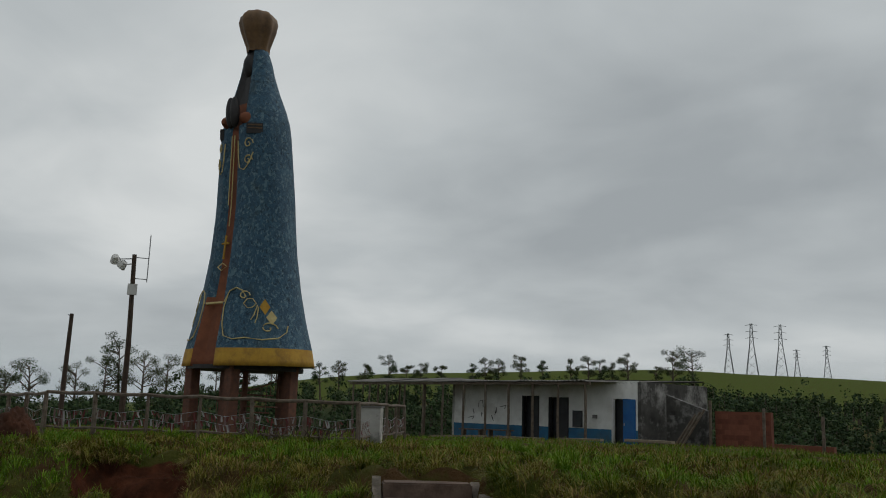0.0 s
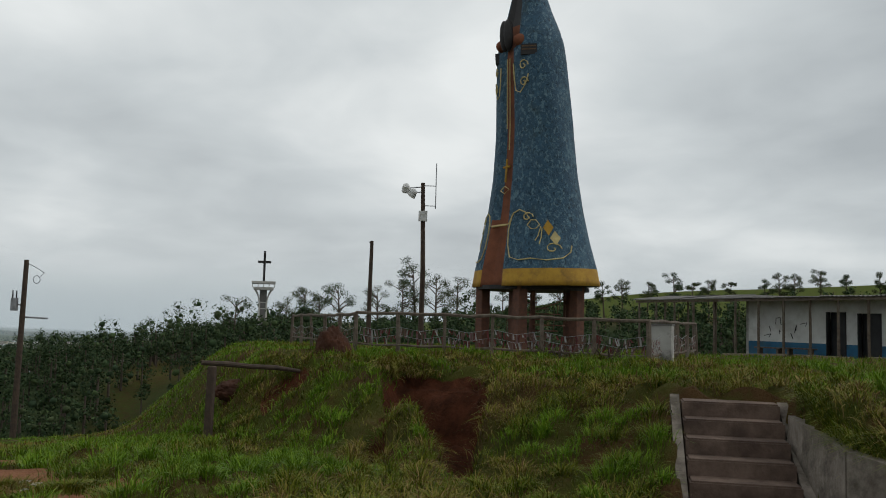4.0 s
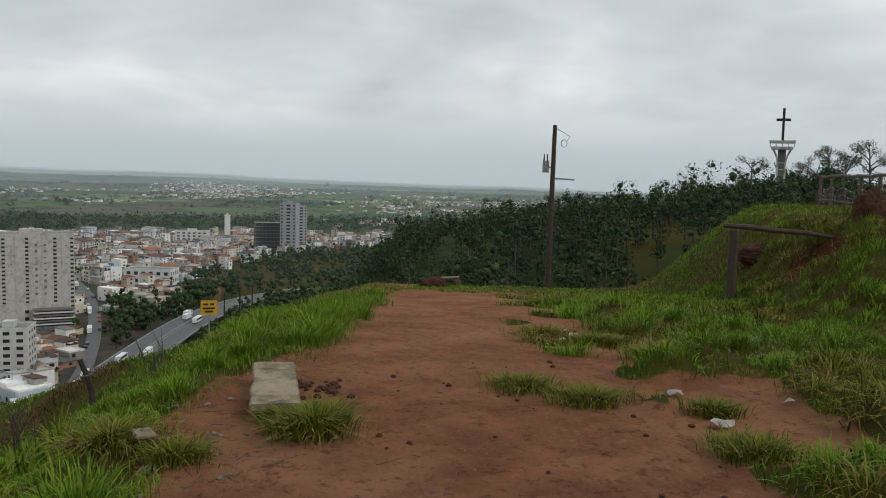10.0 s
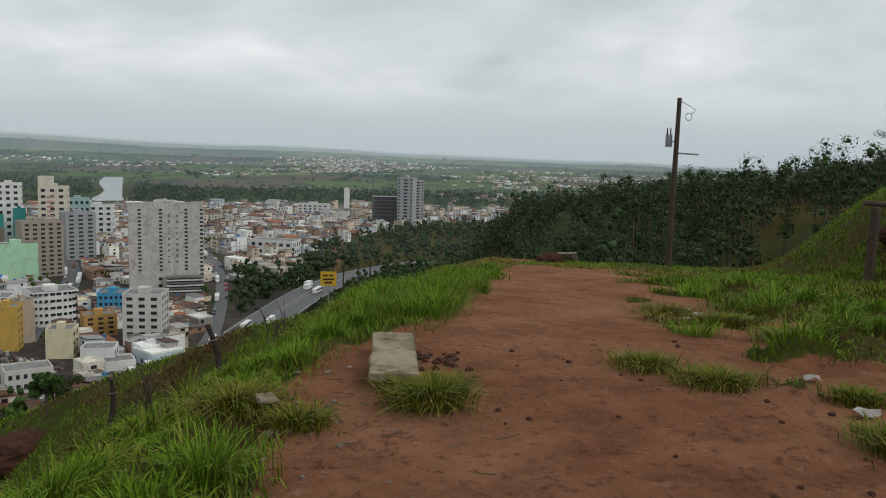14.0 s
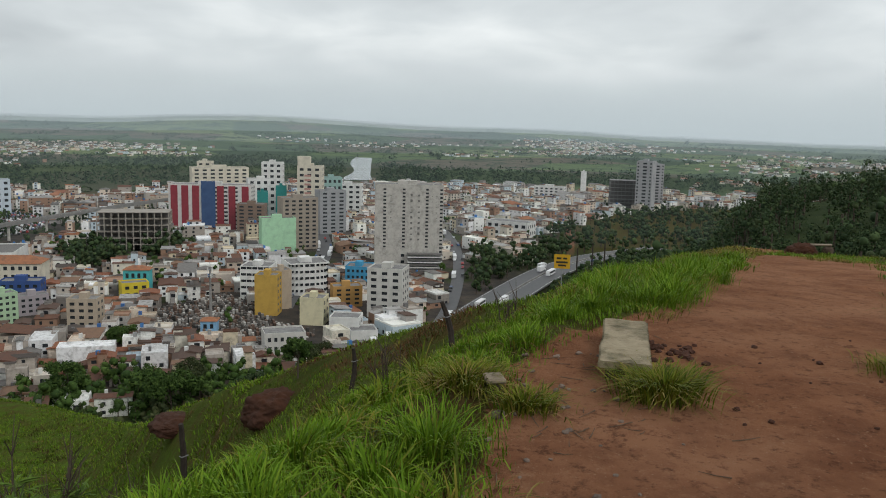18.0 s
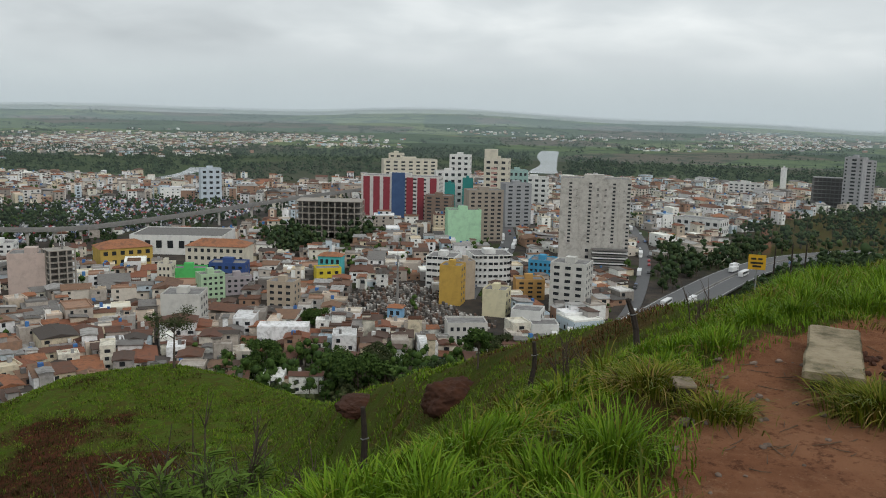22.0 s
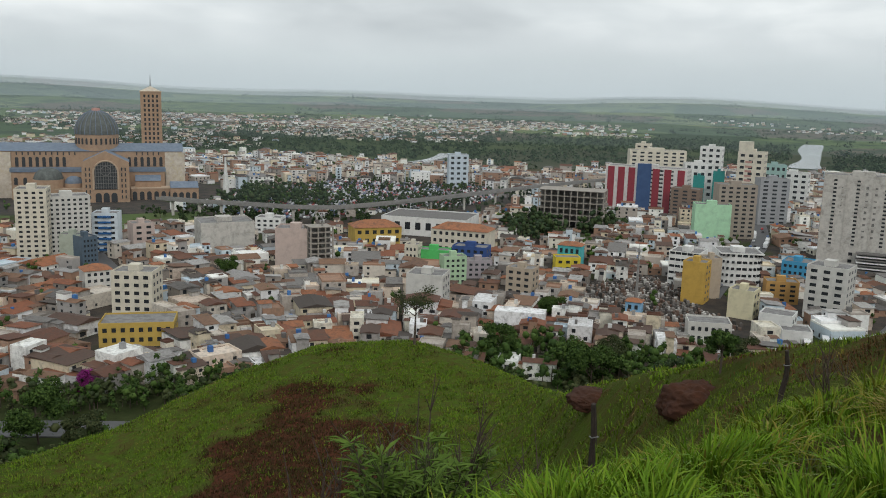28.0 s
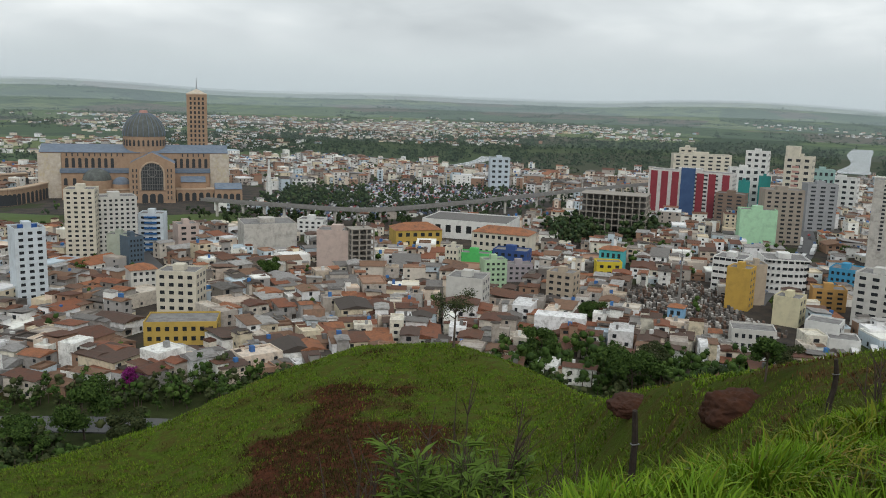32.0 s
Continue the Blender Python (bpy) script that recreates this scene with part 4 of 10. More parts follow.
def bare_post():
    x, y = -21.17, 20.4
    g = ground_at(x, y)
    t = thing("bare_pole", (x, y, 0), "slim dark timber pole standing bare behind the fence", "pole")
    bm = bmesh.new()
    tube(bm, [(0, 0, g - 0.3), (0.0, 0, 2.4), (0.03, 0, 4.35)], [0.09, 0.075, 0.06], 9)
    part("shaft", bm, M_POLE, t)
    bm = bmesh.new()
    tube(bm, [(0.03, 0, 4.25), (-0.06, -0.06, 4.32)], 0.015, 5)
    part("hook", bm, M_METAL, t)


bare_post()


def power_pole():
    b, top = Vector((-32.4, 13.35, -2.9)), Vector((-32.53, 13.5, 3.52))
    b.z = ground_at(b.x, b.y) - 0.3
    t = thing("power_pole", (b.x, b.y, 0), "leaning timber utility pole with transformer and short crossarm", "utility pole")
    o = Vector((b.x, b.y, 0))
    lo, hi = b - o, top - o
    side = Vector((0.38, 0.92, 0)).normalized()
    bm = bmesh.new()
    tube(bm, [lo, (lo + hi) / 2, hi], [0.12, 0.105, 0.085], 12)
    part("pole", bm, M_POLE, t)
    bm = bmesh.new()
    c = hi + Vector((0, 0, -1.65)) - side * 0.32
    tube(bm, [c + Vector((0, 0, -0.25)), c + Vector((0, 0, 0.22))], 0.13, 12)
    can = part("transformer", bm, M_METAL, t, "small grey transformer can")
    for k in (-0.1, 0.08):
        bm = bmesh.new()
        tube(bm, [c + side * k * 0.7 + Vector((0, 0, 0.22)), c + side * k * 0.7 + Vector((0, 0, 0.5))], [0.03, 0.02], 6)
        part("insulator", bm, M_BLACK, can)
    bm = bmesh.new()
    tube(bm, [c, hi + Vector((0, 0, -1.7))], 0.03, 6)
    part("bracket", bm, M_METAL, t)
    bm = bmesh.new()
    tube(bm, [hi + Vector((0, 0, -2.12)) - side * 0.1, hi + Vector((0, 0, -2.16)) + side * 0.85], 0.035, 6)
    part("crossarm", bm, M_METAL, t)
    bm = bmesh.new()
    tube(bm, [hi + Vector((0, 0, -0.1)), hi + side * 0.3 + Vector((0, 0, -0.25)), hi + side * 0.62 + Vector((0, 0, -0.45)), hi + side * 0.5 + Vector((0, 0, -0.6))], 0.015, 5)
    part("bent_wire", bm, M_METAL, t)
    bm = bmesh.new()
    tube(bm, [hi + side * (0.38 + 0.12 * math.cos(k)) + Vector((0, 0, -0.72 + 0.15 * math.sin(k))) for k in np.linspace(0, 6.2, 10)], 0.012, 5)
    part("cable_loop", bm, M_BLACK, t)


power_pole()


def old_gate():
    x, y = -14.75, 10.05
    g = ground_at(x, y)
    t = thing("gate_frame", (x, y, 0), "weathered square gatepost with a fallen crossbar dug into the bank", "gate")
    bm = bmesh.new()
    box(bm, -0.075, -0.075, g - 0.3, 0.075, 0.075, 0.62, Matrix.Rotation(0.5, 4, "Z") @ Matrix.Rotation(0.02, 4, "Y"))
    bmesh.ops.bevel(bm, geom=bm.edges[:], offset=0.02, segments=1, affect="EDGES")
    part("post", bm, M_POLE, t)
    bm = bmesh.new()
    tube(bm, [(-0.15, -0.15, 0.68), (0.0, 0.35, 0.655), (0.15, 0.85, 0.6), (0.36, 1.36, 0.575), (0.55, 1.85, 0.5)], [0.05, 0.058, 0.05, 0.052, 0.036], 8)
    part("crossbar", bm, M_POLE, t)


old_gate()


# ---- stairs up to the plateau ----
def stairs():
    top, low = Vector((*STAIR_TOP, 0)), Vector((*STAIR_LOW, 0))
    run = (top - low).to_2d().length
    dirn = (top - low).normalized()
    ang = math.atan2(dirn.y, dirn.x)
    z1 = 0.78
    n = 9
    rise = 0.178
    s = thing("stairs", (low.x, low.y, 0), "worn red-brown concrete steps between low retaining walls", "stairs", rz=ang)
    for k in range(n):
        x0 = run * k / n
        bm = bmesh.new()
        zt = z1 - (n - 1 - k) * rise
        box(bm, x0 - 0.02, -0.56, zt - rise - 0.25, x0 + run / n + 0.06, 0.56, zt)
        bmesh.ops.bevel(bm, geom=[e for e in bm.edges if abs(e.verts[0].co.z - zt) < 1e-4 and abs(e.verts[1].co.z - zt) < 1e-4], offset=0.02, segments=2, affect="EDGES")
        part("step", bm, M_STEP, s)
    for y0, y1, h, zl in ((0.58, 0.69, 0.07, 0.0), (-0.70, -0.58, 0.02, 0.0)):
        bm = bmesh.new()
        ends = ((-0.1, z1 - n * rise + h), (run * 0.35, z1 - n * rise * 0.62 + h), (run, z1 + h - 0.02))
        prev = None
        for xx, zz in ends:
            vs = [bm.verts.new(p) for p in ((xx, y0, zz), (xx, y1, zz), (xx, y1, -1.6), (xx, y0, -1.6))]
            if prev:
                for i in range(4):
                    bm.faces.new((prev[i], prev[(i + 1) % 4], vs[(i + 1) % 4], vs[i]))
            else:
                bm.faces.new(vs)
            prev = vs
        bm.faces.new(prev[::-1])
        bmesh.ops.recalc_face_normals(bm, faces=bm.faces[:])
        part("side_wall", bm, M_STAIRWALL, s, "grimy weathered side wall")


M_STAIRWALL = mat("mossy_grey_render", (0.25, 0.215, 0.18), (0.10, 0.080, 0.064), 4, 0.95, 0.5, 14, stain=(0.045, 0.04, 0.028), stain_scale=2.2, stain_amt=0.85)
M_STEP = mat("worn_concrete_step", (0.17, 0.118, 0.090), (0.075, 0.048, 0.036), 4, 0.9, 0.4, 18, stain=(0.055, 0.036, 0.028), stain_scale=1.4, stain_amt=0.8)
stairs()


def retaining_wall():
    pts = list(zip(WALL_X, WALL_Y))
    w = thing("retaining_wall", (pts[0][0], pts[0][1], 0), "low stained concrete retaining wall holding the grass bank", "wall")
    for (ax, ay), (bx, by), za, zb in zip(pts, pts[1:], WALL_TOP, WALL_TOP[1:]):
        bm = bmesh.new()
        d = Vector((bx - ax, by - ay, 0))
        nrm = Vector((-d.y, d.x, 0)).normalized() * 0.07
        o = Vector((pts[0][0], pts[0][1], 0))
        a, b = Vector((ax, ay, 0)) - o, Vector((bx, by, 0)) - o
        vs = [bm.verts.new(p) for p in (a - nrm + Vector((0, 0, -1.2)), b - nrm + Vector((0, 0, -1.2)), b + nrm + Vector((0, 0, -1.2)), a + nrm + Vector((0, 0, -1.2)), a - nrm + Vector((0, 0, za)), b - nrm + Vector((0, 0, zb)), b + nrm + Vector((0, 0, zb)), a + nrm + Vector((0, 0, za)))]
        for f in ((3, 2, 1, 0), (4, 5, 6, 7), (0, 1, 5, 4), (1, 2, 6, 5), (2, 3, 7, 6), (3, 0, 4, 7)):
            bm.faces.new([vs[i] for i in f])
        part("wall_section", bm, M_STAIRWALL, w)


retaining_wall()


# ---- the low building with its canopy ----
M_BLUEPAINT = mat("royal_blue_paint", (0.02, 0.115, 0.31), (0.014, 0.08, 0.24), 2, 0.7, stain=(0.05, 0.12, 0.2), stain_scale=1.2, stain_amt=0.5)
M_BRICK = mat("raw_red_brick", (0.19, 0.065, 0.04), (0.12, 0.045, 0.03), 6, 0.95, 0.4, 20)
M_SHEET = mat("corrugated_fibre_cement", (0.20, 0.19, 0.18), (0.12, 0.115, 0.11), 3, 0.9, 0.2, stain=(0.06, 0.055, 0.05), stain_scale=1)
M_MOULDY = mat("mould_blackened_render", (0.085, 0.08, 0.074), (0.03, 0.029, 0.027), 1.6, 0.95, 0.3, 10, stain=(0.42, 0.41, 0.39), stain_scale=0.9, stain_amt=0.7)


M_DADO = mat("faded_blue_dado", (0.035, 0.15, 0.27), (0.025, 0.10, 0.19), 2, 0.85, 0.1, stain=(0.06, 0.09, 0.10), stain_scale=1.2, stain_amt=0.7)


def kiosk():
    a, e = Vector((-6.1, 35.2, 0.35)), Vector((-15.8, 39.4, 0.35))
    d = e - a
    L = d.length
    ang = math.atan2(d.y, d.x)
    k = thing("snack_building", a, "abandoned low white and blue building with a sagging post canopy", "building", rz=ang)
    H = 2.72
    # local x runs along the front, local -y... the front looks towards +y of the turned frame
    fwd = 1 if (Matrix.Rotation(ang, 3, "Z") @ Vector((0, 1, 0))).dot(Vector((0, 0, 0)) - a) > 0 else -1
    openings = [(0.28, 1.25, 2.02, 0.0), (3.5, 4.6, 2.05, 0.0), (5.15, 6.15, 2.1, 0.0)]
    xs = [0.0]
    for x0, x1, _, _ in openings:
        xs += [x0, x1]
    xs.append(L)
    t = 0.15

    def panel(x0, x1, z0, z1, m, name, proud=0.0, lab=""):
        bm = bmesh.new()
        y0, y1 = (0 - proud, t) if fwd < 0 else (-t, proud)
        box(bm, x0, y0, z0, x1, y1, z1)
        part(name, bm, m, k, lab)

    for i in range(0, len(xs), 2):
        panel(xs[i], xs[i + 1], 0.78, H, M_WHITE, "wall_panel")
        panel(xs[i], xs[i + 1], -0.4, 0.778, M_DADO, "blue_dado", 0.004, "faded teal-blue painted dado")
    for x0, x1, h, _ in openings:
        panel(x0, x1, h, H, M_WHITE, "lintel")
    # doors: one blue leaf half open, two doorways; near-black sheets paint the shade inside
    for n, (x0, x1, h, _) in enumerate(openings):
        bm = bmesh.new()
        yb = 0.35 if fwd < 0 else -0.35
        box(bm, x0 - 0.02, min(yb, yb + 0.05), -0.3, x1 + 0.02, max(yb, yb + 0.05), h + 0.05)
        part("doorway_shade_sheet", bm, M_DARK, k)
        for xx in (x0, x1 - 0.05):
            bm = bmesh.new()
            y0, y1 = (-0.03, t) if fwd < 0 else (-t, 0.03)
            box(bm, xx, y0, -0.2, xx + 0.05, y1, h)
            part("door_frame", bm, M_WHITE if n == 0 else M_BLACK, k)
    bm = bmesh.new()
    y0, y1 = (-0.06, -0.02) if fwd < 0 else (0.02, 0.06)
    box(bm, 0.08, y0, -0.2, 0.66, y1, 2.0)
    door = part("door", bm, M_BLUEPAINT, k, "royal blue door leaf")
    bm = bmesh.new()
    box(bm, 0.58, y0 - 0.03, 0.95, 0.62, y1 + 0.03, 1.05)
    part("door_handle", bm, M_METAL, door)
    # side and back walls, roof
    depth = 5.0
    yb = depth if fwd < 0 else -depth
    for nm, b6, mm, lab in (("side_wall", (-0.16, min(0, yb), -0.5, -0.004, max(0, yb), H - 0.02), M_MOULDY, "mould-blackened side wall"), ("back_wall", (0, min(yb, yb * 0.97), -0.5, L, max(yb, yb * 0.97), H), M_GRIMY, ""), ("far_wall", (L + 0.004, min(0, yb), -0.5, L + 0.15, max(0, yb), H), M_GRIMY, "")):
        bm = bmesh.new()
        box(bm, *b6)
        part(nm, bm, mm, k, lab)
    # wall fittings: meter box, mast lamp, small window
    bm = bmesh.new()
    y0, y1 = (-0.12, -0.004) if fwd < 0 else (0.004, 0.12)
    box(bm, 2.75, y0, 0.82, 3.2, y1, 1.5)
    part("meter_box", bm, M_DARK, k)
    bm = bmesh.new()
    box(bm, 2.0, y0, 1.2, 2.15, y1, 1.35)
    part("switch_box", bm, M_CONC_DARK, k)
    bm = bmesh.new()
    box(bm, L - 0.75, y0 + 0.05 * (fwd < 0), 1.3, L - 0.15, y1 - 0.05 * (fwd > 0), 1.95)
    part("window", bm, M_WHITE, k, "closed white shutter")
    rng = random.Random(3)
    for j in range(9):
        bm = bmesh.new()
        x0 = rng.uniform(7.2, 9.6)
        z0 = rng.uniform(0.9, 1.6)
        y = (-0.012 if fwd < 0 else 0.012)
        tube(bm, [(x0, y, z0), (x0 + rng.uniform(-0.15, 0.15), y, z0 + rng.uniform(0.1, 0.35)), (x0 + rng.uniform(-0.3, 0.3), y, z0 + rng.uniform(-0.1, 0.3))], 0.018, 4)
        part("graffiti_stroke", bm, M_BLACK, k)
    # roof sheets running out over the canopy
    out = -1.9 if fwd < 0 else 1.9
    L2 = L + 6.2
    n = 14
    for j in range(n):
        x0, x1 = -0.05 + L2 * j / n, -0.05 + L2 * (j + 1) / n + 0.04
        bm = bmesh.new()
        segs = 12
        lo_row, hi_row = [], []
        tilt = rng.uniform(-0.03, 0.03)
        for q in range(segs + 1):
            xx = x0 + (x1 - x0) * q / segs
            wv = 0.022 * math.cos(q * math.pi) + 0.012 * (j % 2) + tilt * (q / segs - 0.5)
            lo_row.append((xx, out if xx > 1.0 else 0, H + 0.0 + wv - 0.05))
            hi_row.append((xx, yb * (1.0 if xx < L else 0.12), H + 0.2 + wv))
        a1 = [bm.verts.new(v) for v in lo_row]
        b1 = [bm.verts.new(v) for v in hi_row]
        a2 = [bm.verts.new((v[0], v[1], v[2] - 0.02)) for v in lo_row]
        b2 = [bm.verts.new((v[0], v[1], v[2] - 0.02)) for v in hi_row]
        for q in range(segs):
            bm.faces.new((a1[q], a1[q + 1], b1[q + 1], b1[q]))
            bm.faces.new((a2[q + 1], a2[q], b2[q], b2[q + 1]))
            bm.faces.new((a2[q], a2[q + 1], a1[q + 1], a1[q]))
        part("roof_sheet", bm, M_SHEET, k)
    bm = bmesh.new()
    y0, y1 = sorted((out * 0.95, out * 0.9))
    box(bm, 1.0, y0, H - 0.2, L2 - 0.1, y1, H - 0.09)
    part("canopy_beam", bm, M_WOOD, k)
    for j in range(12):
        xx = 1.25 + (L2 - 1.6) * j / 11
        p = Matrix.Translation(a) @ Matrix.Rotation(ang, 4, "Z") @ Vector((xx, out * 0.925, 0))
        g = ground_at(p.x, p.y) - a.z - 0.1
        bm = bmesh.new()
        wob = rng.uniform(-0.03, 0.03)
        tube(bm, [(xx, out * 0.925, g), (xx + wob, out * 0.925, 1.2), (xx, out * 0.925, H - 0.19)], [0.06, 0.055, 0.05], 7)
        part("canopy_post", bm, M_WOOD, k)
    for xx, yy in ((L + 2.2, -0.02), (L + 4.2, -0.02), (L + 6.0, -0.02)):
        p = Matrix.Translation(a) @ Matrix.Rotation(ang, 4, "Z") @ Vector((xx, yy, 0))
        bm = bmesh.new()
        tube(bm, [(xx, yy, ground_at(p.x, p.y) - a.z - 0.1), (xx, yy, H + 0.1)], 0.055, 7)
        part("canopy_post", bm, M_WOOD, k)
    return a, ang, L, fwd, H


KI, KI_ANG, KI_L, KI_F, KI_H = kiosk()


def kiosk_local(x, y):
    return Matrix.Translation(KI) @ Matrix.Rotation(KI_ANG, 4, "Z") @ Vector((x, y, 0))


def ruin():
    """The roofless leftover rooms beside the building: dark walls, raw brick and a leaning timber."""
    p = kiosk_local(-0.3, -KI_F * 1.6)
    r = thing("brick_ruin", (p.x, p.y, ground_at(p.x, p.y)), "roofless brick annexe of raw red blocks with leaning timbers", "ruin", rz=KI_ANG)
    for nm, b6, mm in (("dark_wall", (-1.9, -0.1, -0.3, -0.05, 0.1, 2.1), M_MOULDY), ("stub_wall", (-4.3, -0.5, -0.3, -2.0, -0.3, 1.5), M_BRICK), ("low_wall", (-6.6, -0.5, -0.3, -4.4, -0.3, 0.35), M_BRICK)):
        bm = bmesh.new()
        box(bm, *b6)
        if nm == "dark_wall":
            for v in bm.verts:
                if v.co.z > 1 and v.co.x < -1:
                    v.co.z -= 0.6
        part(nm, bm, mm, r)
    # courses of raw blocks on the face of the stub wall
    face_y = (-0.505, -0.47) if KI_F < 0 else (-0.33, -0.295)
    bm = bmesh.new()
    box(bm, -2.28, face_y[0], 0.22, -2.02, face_y[1], 0.40)
    brick = part("brick", bm, M_BRICKVAR, r)
    for row in range(7):
        for c in range(8):
            if row == 1 and c == 0:
                continue
            o = new("brick", brick.data)
            o.parent = r
            o.location = (-c * 0.278 - (row % 2) * 0.1 + (0.1 if c == 7 else 0), 0, (row - 1) * 0.2)
    for j in range(3):
        bm = bmesh.new()
        tube(bm, [(-0.7 - j * 0.16, KI_F * 0.9, -0.2), (-1.5 - j * 0.2, KI_F * 0.3, 1.35 + 0.1 * j)], 0.05, 6)
        part("leaning_timber", bm, M_WOOD, r)
    for j in range(5):
        bm = bmesh.new()
        tube(bm, [(-2.05 - j * 2.2, KI_F * 0.15, -0.3), (-2.05 - j * 2.2, KI_F * 0.15, 1.9 - 0.25 * j)], 0.06, 7)
        part("post", bm, M_WOOD, r)


M_BRICKVAR = mat("raw_red_block", (0.20, 0.07, 0.042), (0.13, 0.05, 0.032), 9, 0.95, 0.3, 24, obj_var=0.25)
ruin()


def planks():
    """Long pale boards lying in the grass before the canopy."""
    for j, (x0, x1, y) in enumerate(((-0.2, 1.9, 2.6), (2.6, 5.2, 2.7), (5.6, 9.0, 2.9), (10.5, 13.6, 3.0), (-3.2, -1.2, 2.5))):
        a, b = kiosk_local(x0, KI_F * y), kiosk_local(x1, KI_F * y)
        m = (a + b) / 2
        bm = bmesh.new()
        L = (b - a).length
        box(bm, -L / 2, -0.12, 0.0, L / 2, 0.12, 0.1)
        bmesh.ops.bevel(bm, geom=bm.edges[:], offset=0.01, segments=1, affect="EDGES")
        o = part("kerb_board", bm, M_PALEWOOD)
        za, zb = ground_at(a.x, a.y), ground_at(b.x, b.y)
        o.matrix_basis = Matrix.Translation((m.x, m.y, (za + zb) / 2 + 0.1)) @ Matrix.Rotation(math.atan2(b.y - a.y, b.x - a.x), 4, "Z") @ Matrix.Rotation(-math.atan2(zb - za, L), 4, "Y")
        tagged(o, "long pale weathered board lying in the grass", "board", "boards before the building")


M_PALEWOOD = mat("bleached_board", (0.26, 0.21, 0.15), (0.16, 0.125, 0.09), 8, 0.9, 0.3, 30)
planks()


def bench(x, y, name="bench", label="low weathered plank bench under the canopy"):
    b = thing("bench", (x, y, ground_at(x, y)), label, "bench", "benches under the canopy", rz=KI_ANG)
    bm = bmesh.new()
    box(bm, -0.75, -0.16, 0.42, 0.75, 0.16, 0.47)
    part("seat", bm, M_WOOD, b)
    for sx in (-0.55, 0.55):
        bm = bmesh.new()
        box(bm, sx - 0.05, -0.12, -0.1, sx + 0.05, 0.12, 0.42)
        part("leg", bm, M_WOOD, b)


for lx, ly in ((6.6, 1.0), (8.2, 1.1)):
    q = kiosk_local(lx, KI_F * ly)
    bench(q.x, q.y)


# ---- on the path: slab seat, stub, stakes ----
M_SLAB = mat("lichened_concrete", (0.33, 0.275, 0.185), (0.22, 0.175, 0.11), 6, 0.9, 0.6, 26, stain=(0.085, 0.072, 0.036), stain_scale=4.5, stain_amt=0.95)


M_FOOTING = mat("dark_brown_footing", (0.10, 0.07, 0.05), (0.06, 0.042, 0.032), 9, 0.95, 0.4, 30)


def slab_seat():
    c = Vector((-6.04, 0.48, 0))
    g = ground_at(c.x, c.y)
    s = thing("slab_seat", (c.x, c.y, 0), "pale concrete slab seat, cracked and lichened, beside the path", "bench", rz=math.atan2(0.09, -1.23))
    bm = bmesh.new()
    box(bm, -0.63, -0.165, 0.052, 0.63, 0.165, 0.1)
    bmesh.ops.subdivide_edges(bm, edges=bm.edges[:], cuts=5, use_grid_fill=True)
    for v in bm.verts:
        v.co += Vector((noise.noise(v.co * 5), noise.noise(v.co * 5 + Vector((3, 0, 0))), noise.noise(v.co * 7 + Vector((0, 9, 0))))) * 0.012
    bmesh.ops.bevel(bm, geom=[e for e in bm.edges if e.calc_face_angle(0) > 1], offset=0.012, segments=2, affect="EDGES")
    part("slab", bm, M_SLAB, s)
    for sx in (-0.44, 0.40):
        bm = bmesh.new()
        box(bm, sx - 0.07, -0.12, g - 0.25, sx + 0.07, 0.12, 0.054)
        part("footing", bm, M_FOOTING, s)


slab_seat()


def stub():
    x, y = -5.05, -0.36
    g = -0.16
    t = thing("sawn_stub", (x, y, g), "sawn-off dark post stub with a pale cut top", "stump")
    bm = bmesh.new()
    box(bm, -0.055, -0.055, -0.2, 0.055, 0.055, 0.2, Matrix.Rotation(0.3, 4, "Z"))
    bmesh.ops.bevel(bm, geom=bm.edges[:], offset=0.012, segments=1, affect="EDGES")
    part("stump_body", bm, M_POLE, t)
    bm = bmesh.new()
    box(bm, -0.075, -0.06, 0.202, 0.075, 0.06, 0.235, Matrix.Rotation(0.3, 4, "Z"))
    bmesh.ops.bevel(bm, geom=bm.edges[:], offset=0.01, segments=1, affect="EDGES")
    part("cap_block", bm, M_PALEWOOD, t, "pale timber block")


stub()


M_STAKE = mat("charred_stake_wood", (0.050, 0.038, 0.030), (0.024, 0.019, 0.016), 14, 0.9, 0.5, 40)


def stake(x, y, top, lean, label):
    g = ground_at(x, y)
    s = thing("fence_stake", (x, y, 0), label, "fence post", "old stakes on the slope")
    bm = bmesh.new()
    h = top - g
    pts = [Vector((0, 0, g - 0.2)) + Vector((lean[0] * u + 0.02 * math.sin(7 * u), lean[1] * u + 0.015 * math.cos(9 * u), (h + 0.2) * u)) for u in np.linspace(0, 1, 6)]
    tube(bm, pts, [0.038, 0.038, 0.036, 0.034, 0.032, 0.024], 7)
    part("shaft", bm, M_STAKE, s)
    bm = bmesh.new()
    q = pts[4]
    tube(bm, [q + Vector((0.045, 0, 0)), q + Vector((0, 0.045, 0.01)), q + Vector((-0.045, 0, 0)), q + Vector((0, -0.045, -0.01)), q + Vector((0.045, 0, 0))], 0.006, 4)
    part("wire_loop", bm, M_METAL, s)


stake(-7.66, -3.62, -1.36, (0.08, 0.1), "leaning dark timber stake on the grassy slope")
stake(-9.35, -1.05, -0.42, (-0.05, -0.22), "dark timber stake tilted sharply over the slope")
stake(-11.2, -2.75, -1.5, (0.05, 0.05), "weathered split stake on the brow of the slope")
stake(-9.6, 0.0, -0.55, (0.0, 0.1), "short dark stake at the edge of the path")


